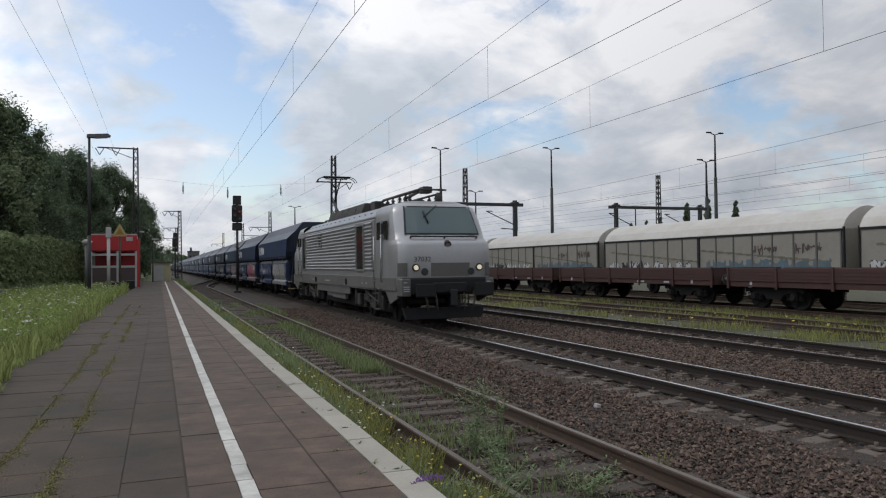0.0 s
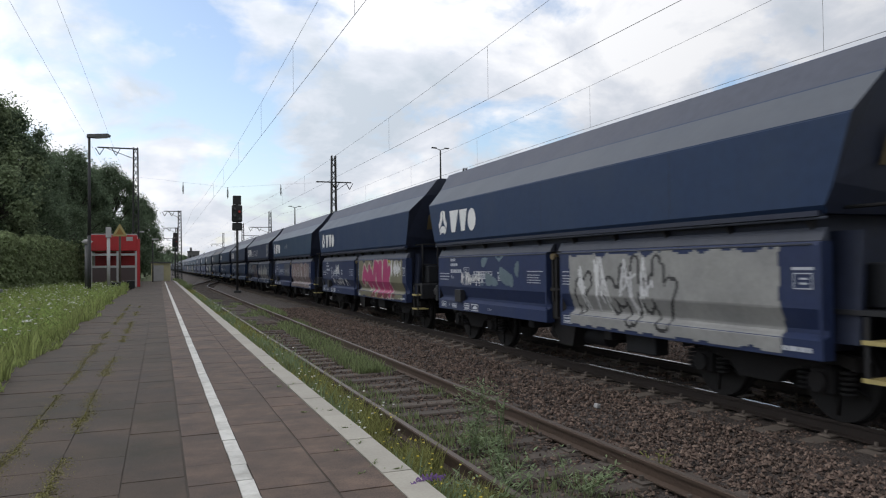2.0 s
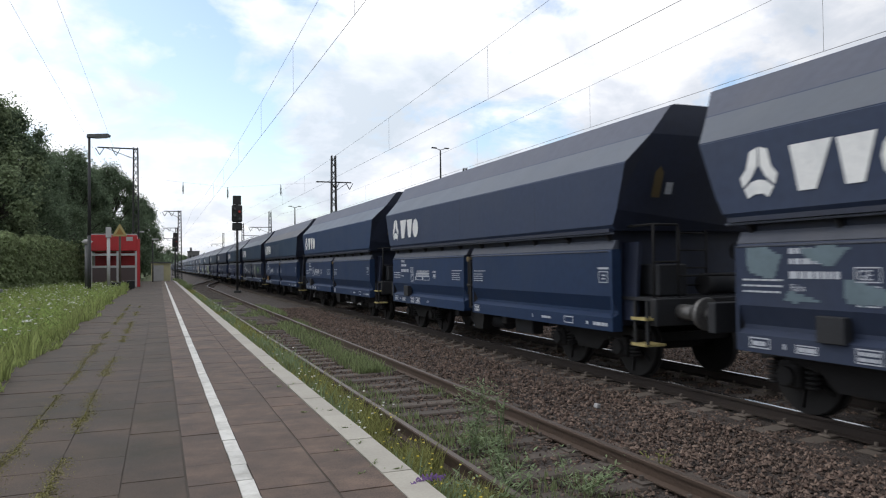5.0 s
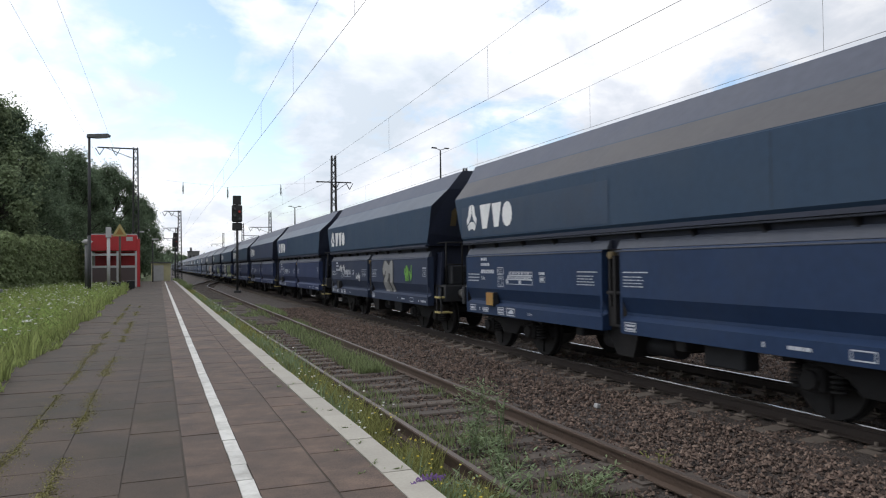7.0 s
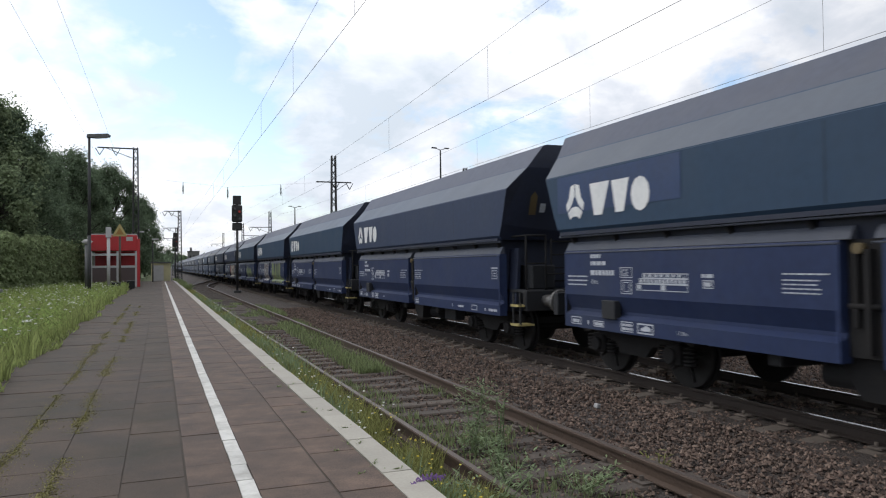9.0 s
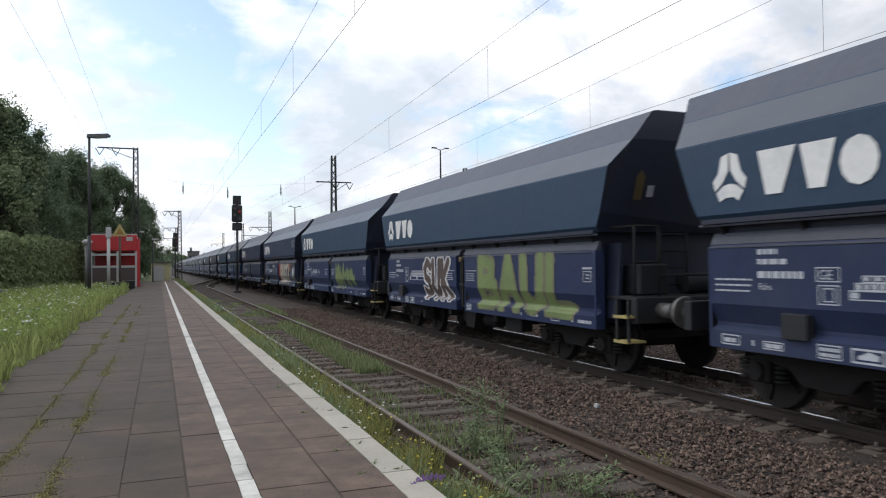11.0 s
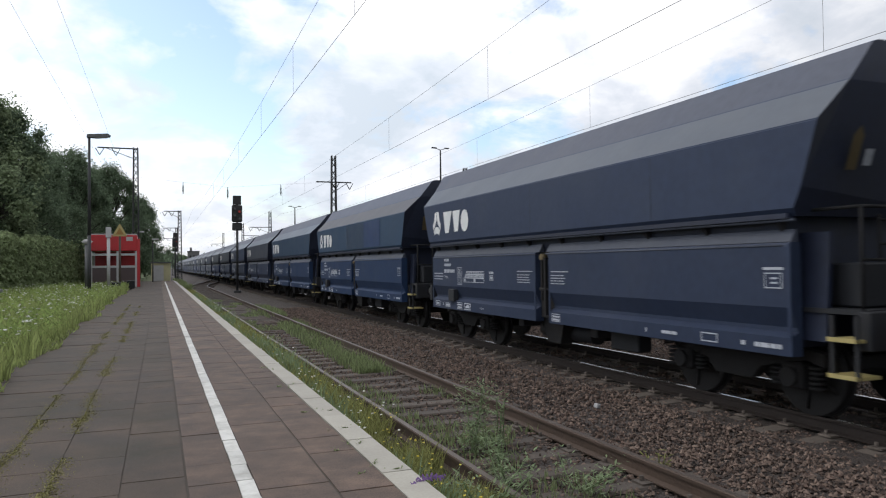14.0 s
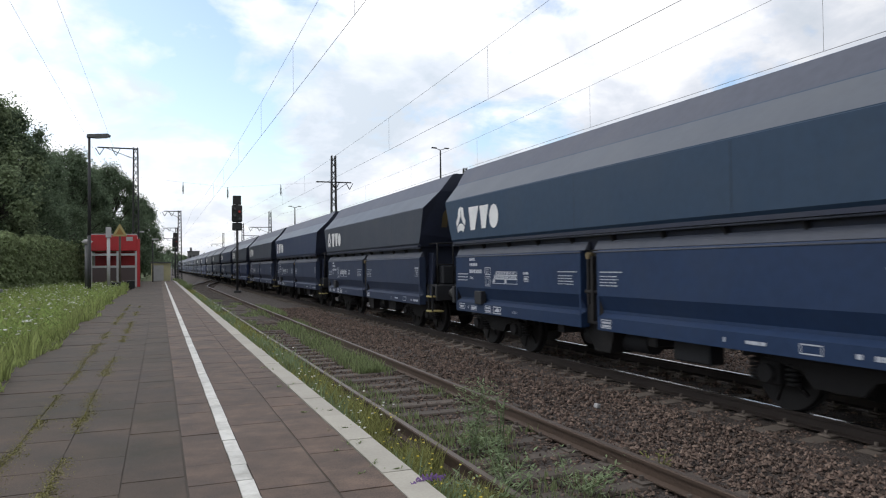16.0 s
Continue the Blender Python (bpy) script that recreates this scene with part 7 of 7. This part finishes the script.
SPRAY = [paint("spray_silver", (0.25, 0.25, 0.24)), paint("spray_black", (0.02, 0.02, 0.022)), paint("spray_white", (0.55, 0.55, 0.55)),
         paint("spray_magenta", (0.34, 0.035, 0.13)), paint("spray_olive", (0.15, 0.145, 0.095)), paint("spray_pink_grey", (0.18, 0.145, 0.14)),
         paint("spray_dark_red", (0.13, 0.028, 0.035)), paint("spray_green", (0.17, 0.225, 0.085)), paint("spray_brown", (0.085, 0.06, 0.055)),
         paint("spray_red", (0.26, 0.035, 0.03)), paint("spray_pale_blue", (0.105, 0.15, 0.175)), paint("spray_lime", (0.12, 0.30, 0.05)),
         paint("repaint_blue", (0.014, 0.035, 0.105)), paint("repaint_grey", (0.060, 0.068, 0.085))]
SPRAY += [paint("spray_cream", (0.40, 0.37, 0.31)), paint("spray_yellow", (0.34, 0.29, 0.06)), paint("old_navy_coat", (0.013, 0.034, 0.070)),
          paint("fresh_navy_coat", (0.014, 0.038, 0.108))]
SILV, BLK, WHT, MAG, OLI, PNK, DRD, GRN, BRN, REDS, PBL, LIM, RBL, RGR, CRM, YEL, OLD, FRS = range(18)
GLYPH = {"R": [[(0, 0), (0, 1), (0.7, 0.95), (0.8, 0.7), (0.6, 0.5), (0, 0.5)], [(0.35, 0.5), (0.85, 0)]],
         "U": [[(0, 1), (0.05, 0.2), (0.4, 0), (0.75, 0.2), (0.8, 1)]],
         "S": [[(0.8, 0.85), (0.4, 1), (0.05, 0.8), (0.2, 0.55), (0.7, 0.42), (0.8, 0.18), (0.4, 0), (0, 0.12)]],
         "T": [[(0, 0.95), (0.85, 1)], [(0.42, 0.95), (0.4, 0)]], "!": [[(0.3, 1), (0.25, 0.35)], [(0.25, 0.08), (0.25, 0.02)]],
         "K": [[(0, 1), (0.05, 0)], [(0.75, 1), (0.1, 0.5), (0.85, 0)]], "L": [[(0.05, 1), (0, 0.02), (0.8, 0)]],
         "A": [[(0, 0), (0.4, 1), (0.8, 0)], [(0.2, 0.4), (0.62, 0.4)]], "Z": [[(0, 1), (0.8, 0.95), (0, 0.05), (0.85, 0)]],
         "E": [[(0.75, 1), (0, 0.95), (0.05, 0.5), (0, 0), (0.8, 0.02)], [(0.05, 0.5), (0.6, 0.52)]],
         "B": [[(0, 0), (0, 1), (0.65, 0.9), (0.6, 0.58), (0.05, 0.52), (0.8, 0.42), (0.75, 0.08), (0, 0)]],
         "2": [[(0, 0.75), (0.3, 1), (0.75, 0.85), (0.7, 0.55), (0.05, 0), (0.85, 0.05)]], "1": [[(0.1, 0.8), (0.45, 1), (0.45, 0)]]}


def face_x(z, upper):
    if upper:
        return -1.5035
    return -float(np.interp(z, (0.73, 0.93, 0.985, 1.03, 1.25, 1.9), (1.464, 1.468, 1.362, 1.362, 1.464, 1.464)))


def skeleton_strokes(word, seed, y0, y1, z0, z1):
    """Segments of letters, or of tangled curves where word is a number of letters."""
    rng = random.Random(seed)
    segs = []
    n = len(word) if isinstance(word, str) else word
    w = (y0 - y1) / n
    for i in range(n):
        if isinstance(word, str):
            lines = GLYPH[word[i]]
        else:
            lines = []
            for _ in range(rng.choice((2, 2, 3))):
                a = [(rng.uniform(0, 0.3), rng.uniform(0, 1))]
                for _ in range(rng.choice((3, 4))):
                    a.append((min(1, max(-0.05, a[-1][0] + rng.uniform(-0.3, 0.6))), min(1, max(0, 1 - a[-1][1] + rng.uniform(-0.3, 0.3)))))
                lines.append(a)
        for ln in lines:
            pts = [(y0 - (i + 0.08 + 0.86 * u) * w, z0 + (z1 - z0) * v) for u, v in ln]
            segs += list(zip(pts, pts[1:]))
    return segs


def graffiti(parent, x_upper, y0, y1, z0, z1, layers, label, cell=0.026, name="graffiti", lift=0.0):
    """Sprayed paint as a skin of small cells on the wall. Each layer: segments, half width, paint; or a test of (y, z) and a paint."""
    ny, nz = max(2, int((y0 - y1) / cell)), max(2, int((z1 - z0) / cell))
    ys, zs = np.linspace(y0, y1, ny + 1), np.linspace(z0, z1, nz + 1)
    yc, zc = np.meshgrid((ys[:-1] + ys[1:]) / 2, (zs[:-1] + zs[1:]) / 2)
    idx = np.full(yc.shape, -1)
    for what, size, col in layers:
        if callable(what):
            idx[what(yc, zc)] = col
            continue
        d = np.full(yc.shape, 9.0)
        for (ya, za), (yb, zb) in what:
            ab = np.array([yb - ya, zb - za])
            L = max(1e-9, float(ab @ ab))
            t = np.clip(((yc - ya) * ab[0] + (zc - za) * ab[1]) / L, 0, 1)
            d = np.minimum(d, np.hypot(yc - ya - t * ab[0], zc - za - t * ab[1]))
        idx[d < size] = col
    vs = [(face_x(z, x_upper) - 0.0055 - lift, y, z) for z in zs for y in ys]
    fs, mi, used = [], [], sorted({int(i) for i in np.unique(idx) if i >= 0})
    for j in range(nz):
        for i in range(ny):
            if idx[j, i] >= 0:
                a = j * (ny + 1) + i
                fs.append([a, a + 1, a + ny + 2, a + ny + 1])
                mi.append(used.index(int(idx[j, i])))
    part(name, cloud_mesh(name, vs, fs, [SPRAY[u] for u in used], mi), None, parent, label)


def blob(seed, y0, y1, z0, z1, rough=0.10):
    """A patch with an uneven edge."""
    def test(y, z):
        e = 0.10 * np.sin(y * 5.3 + seed) + 0.07 * np.sin(y * 11.7 + seed * 2) + 0.05 * np.sin(z * 17 + seed)
        return (z < z1 - np.abs(e) * rough * 4) & (z > z0 + np.abs(e) * rough * 2) & (y < y0 - np.abs(e) * rough * 3) & (y > y1 + np.abs(e) * rough * 3)
    return test


def bands(seed, scale, cut):
    return lambda y, z: (np.sin(y * scale + 2.2 * np.sin(z * 5 + seed)) + np.sin(z * scale * 1.3 + y * 1.7 + seed)) > cut


def both(a, b):
    return lambda y, z: a(y, z) & b(y, z)


def doors(k):
    d = sorted((c for c in wagons[k].children if c.name.startswith("discharge_door")), key=lambda c: c.name)
    return d[0], d[1]


def hopper_of(k):
    return next(c for c in wagons[k].children if c.name.startswith("hopper"))


def word_piece(door, word, seed, y0, y1, z0, z1, fill, line, back, width=0.10, label="", tags=(), back_area=None, low=None):
    s = skeleton_strokes(word, seed, y0 - 0.1, y1 + 0.1, z0 + 0.12, z1 - 0.12)
    ext = back_area or (y0, y1, z0, z1)
    layers = []
    if back is not None:
        layers.append((blob(seed, *ext), 0, back))
    if low is not None:
        layers.append((both(blob(seed, *ext), lambda y, z: z < 1.0 + 0.04 * np.sin(y * 7)), 0, low))
    layers += [(s, width * 1.3 + 0.03, line), (s, width, fill)]
    for t in tags:
        layers.append(t)
    graffiti(door, False, ext[0], ext[1], ext[2], ext[3], layers, label, lift=0.003)


def scribble(door, upper, seed, n, y0, y1, z0, z1, col=WHT, width=0.016, label="white scribbled tag"):
    graffiti(door, upper, y0, y1, z0, z1, [(skeleton_strokes(n, seed, y0 - 0.03, y1 + 0.03, z0 + 0.03, z1 - 0.03), width, col)], label, 0.018, lift=0.006)


def patch(parent, upper, y0, y1, z0, z1, col, label):
    """One repainted rectangle."""
    bm = bmesh.new()
    flat(bm, [(y0, z0), (y1, z0), (y1, z1), (y0, z1)], face_x((z0 + z1) / 2, upper) - 0.003)
    part("paint_patch", bm, SPRAY[col], parent, label)


def build_graffiti():
    # first wagons behind the locomotive
    a, b = doors(0)
    word_piece(b, 4, 3, -0.60, -3.3, 0.80, 1.88, SILV, BLK, SILV, 0.055, "silver graffiti with black outlines", back_area=(-0.55, -4.85, 0.76, 1.9))
    scribble(b, False, 31, 4, -0.7, -2.9, 1.0, 1.86, WHT, 0.02, "white highlights on the silver graffiti")
    scribble(a, False, 5, 5, 4.0, 2.9, 1.28, 1.6); graffiti(a, False, 2.9, 1.2, 1.28, 1.9, [(both(blob(4, 2.9, 1.2, 1.3, 1.9), bands(2, 8, 0.2)), 0, PBL)], "pale blue sprayed smears")
    a, b = doors(1)
    graffiti(b, False, -0.4, -5.1, 0.76, 1.92, [(blob(7, -0.4, -5.1, 0.76, 1.92), 0, OLI), (both(blob(9, -1.0, -4.0, 0.76, 1.9), bands(7, 5.5, 0.9)), 0, YEL)],
             "olive and yellow sprayed ground")
    word_piece(b, 4, 47, -0.85, -4.0, 0.80, 1.92, MAG, CRM, None, 0.13, "magenta graffiti letters with wide cream outlines", back_area=(-0.6, -5.1, 0.76, 1.92),
               tags=[(both(blob(5, -0.6, -4.9, 0.76, 0.96), bands(3, 9, 0.3)), 0, DRD), (skeleton_strokes(4, 45, -4.0, -4.9, 1.45, 1.86), 0.026, WHT)])
    scribble(a, False, 8, 5, 3.6, 1.0, 1.0, 1.32); scribble(a, False, 9, 3, 3.0, 2.3, 1.45, 1.8)
    a, b = doors(2)
    word_piece(b, 5, 11, -0.55, -4.5, 0.95, 1.88, PNK, DRD, PNK, 0.075, "pinkish grey graffiti with dark red outlines", back_area=(-0.45, -4.95, 0.76, 1.9), low=PNK)
    scribble(b, False, 13, 5, -0.6, -4.6, 0.80, 1.88, WHT, 0.012, "white graffiti outlines")
    for y0, y1, col in ((3.95, 1.90, RBL), (1.88, 0.26, RGR)):
        patch(a, False, y0, y1, 1.265, 1.885, col, "fresher repainted patch")
    scribble(a, False, 15, 3, 1.55, 0.95, 1.36, 1.62, SILV, 0.012)
    scribble(hopper_of(2), True, 16, 2, 1.5, 0.6, 2.62, 2.92, SILV, 0.014)
    a, b = doors(3)
    scribble(hopper_of(3), True, 18, "LAZATAZET", 3.0, -0.6, 2.45, 2.85, WHT, 0.016, "thin pale outlined lettering")
    graffiti(hopper_of(3), True, -4.6, -5.3, 2.35, 3.1, [(both(blob(3, -4.6, -5.3, 2.35, 3.1), bands(3, 14, -0.3)), 0, SILV)], "pale sprayed patch")
    word_piece(b, 4, 21, -0.5, -4.6, 0.85, 1.85, SILV, RGR, None, 0.10, "pale silver worn graffiti")
    graffiti(a, False, 5.3, 0.4, 0.98, 1.9, [(both(blob(7, 3.0, 0.4, 1.0, 1.9), bands(5, 5, -0.2)), 0, BRN), (both(blob(8, 5.2, 2.8, 1.3, 1.9), bands(2, 7, 0.3)), 0, PBL)], "brown and grey sprayed smears")
    a, b = doors(7)
    word_piece(b, "21", 23, -1.5, -2.75, 0.98, 1.88, SILV, BLK, None, 0.13, "grey bubble number with a dark outline")
    scribble(b, False, 24, 3, -3.5, -4.2, 1.3, 1.75, LIM, 0.022, "lime green tag"); scribble(a, False, 25, 3, 1.7, 1.1, 1.2, 1.55); scribble(a, False, 26, 3, 4.0, 3.2, 1.5, 1.8)
    a, b = doors(11)
    word_piece(a, "SUK", 28, 2.45, 0.42, 0.88, 1.94, BRN, WHT, None, 0.10, "brown graffiti letters with white outlines")
    word_piece(b, "BAUL", 29, -0.95, -4.9, 0.82, 1.94, GRN, OLI, None, 0.115, "large mossy green graffiti letters")
    a, b = doors(12)
    word_piece(b, 5, 33, -0.9, -4.0, 0.82, 1.90, GRN, RGR, None, 0.06, "faded green and silver graffiti", low=None)
    a, b = doors(13)
    graffiti(b, False, -0.3, -5.3, 0.98, 1.9, [(both(blob(4, -0.3, -4.1, 0.98, 1.9), lambda y, z: z + 0.16 * np.sin(y * 6) + 0.5 * (y > -1.1) > 1.66), 0, REDS), (both(blob(6, -4.0, -5.3, 1.0, 1.9), bands(2, 6, -0.3)), 0, RGR)], "red and grey sprayed ground")
    word_piece(b, "RUST!", 35, -0.86, -4.0, 0.80, 1.89, CRM, BLK, None, 0.125, "silver graffiti letters with black outlines on red")
    scribble(b, False, 36, 3, -4.65, -5.1, 1.05, 1.8, WHT, 0.03); scribble(b, False, 37, 3, -4.1, -4.6, 1.1, 1.6, PBL, 0.03, "pale blue tag")
    for y0, y1, col in ((5.30, 4.45, RGR), (4.43, 3.05, RBL), (2.05, 1.22, RGR), (1.20, 0.26, RBL)):
        patch(a, False, y0, y1, 1.265, 1.885, col, "repainted patch")
    scribble(a, False, 39, 6, 2.1, 1.3, 1.68, 1.86)
    scribble(hopper_of(13), True, 40, "RUST", -4.80, -5.50, 2.66, 3.06, SILV, 0.024)
    patch(hopper_of(15), True, 0.76, -1.55, 2.33, 3.13, OLD, "darker repainted patch")
    patch(hopper_of(15), True, -1.57, -3.40, 2.33, 3.13, FRS, "fresher blue repainted patch")
    patch(hopper_of(6), True, 5.50, -0.05, 2.33, 2.97, OLD, "darker old paint round the mark")
    patch(hopper_of(8), True, 5.50, 2.45, 2.56, 3.15, FRS, "fresher blue paint round the mark")
    a, b = doors(6)
    holder = next(c for c in wagons[6].children if c.name.startswith("placard_holder"))
    bm = bmesh.new()
    box(bm, -SIDE_X - 0.068, -SIDE_X - 0.062, 3.92, 4.23, 0.93, 1.18)
    part("placard", bm, ORANGE, holder, "orange placard in its holder")


def build_siding_graffiti():
    """Paint on the standing covered wagons, on the -x side at its panels."""
    cov = sorted((o for o in scene.objects if o.parent is None and o.name.startswith("covered_wagon")), key=lambda o: o.matrix_basis.translation.y)
    for i, w in enumerate(cov):
        low = skeleton_strokes(11, 80 + i, 7.9, 0.4, 1.22, 1.72)
        lay = [(blob(i + 5, -0.5, -7.9, 1.0, 1.86, 0.45), 0, PBL), (low, 0.085, BLK), (low, 0.055, WHT),
               (skeleton_strokes(4, 50 + i, -3.4, -5.0, 2.05, 2.45), 0.03, BRN), (skeleton_strokes(4, 60 + i, -6.0, -7.4, 2.05, 2.5), 0.03, BRN),
               (skeleton_strokes(5, 70 + i, 6.6, 4.4, 1.25, 1.8), 0.05, BLK), ([((7.6, 2.35), (0.2, 1.75))], 0.04, OLI), ([((-0.2, 2.3), (-7.6, 1.7))], 0.04, OLI)]
        ny = "graffiti"
        graffiti(w, False, 8.1, -8.1, 1.18, 2.7, lay, "faded sprayed tags and a worn ochre stripe", 0.05)
        g = next(c for c in w.children if c.name.startswith(ny))
        g.location = (0.02, 0, 0)


build_graffiti()
build_siding_graffiti()


def motions():
    times = [i * 0.5 for i in range(33)]
    for k, w in enumerate(wagons):
        walk(w, [(t, pose(TRACKS[1], wagon_y(k, t), 0)) for t in times])
    walk(loco, [(t, pose(TRACKS[1], wagon_y(0, t) - 16.0, 0)) for t in times])
    # wheels turn as far as the train rolls; alike axles share one turning
    frames = [i / FPS for i in range(int(CLIP * FPS) + 1)]
    shared = {}
    for thing in (loco, *wagons):
        for bogie in thing.children:
            for ws in bogie.children:
                if not ws.name.startswith("wheelset"):
                    continue
                r, d = round(ws.location.z, 2), round(ws.location.y, 2)
                if (r, d) not in shared:
                    turn = math.degrees(PITCH / r)
                    walk(ws, [(t, pose(0, d, r, (travelled(t) * turn) % 360.0)) for t in frames])
                    shared[r, d] = ws.animation_data
                else:
                    ws.rotation_mode = "QUATERNION"
                    ad = ws.animation_data_create()
                    ad.action = shared[r, d].action
                    ad.action_slot = shared[r, d].action_slot


motions()
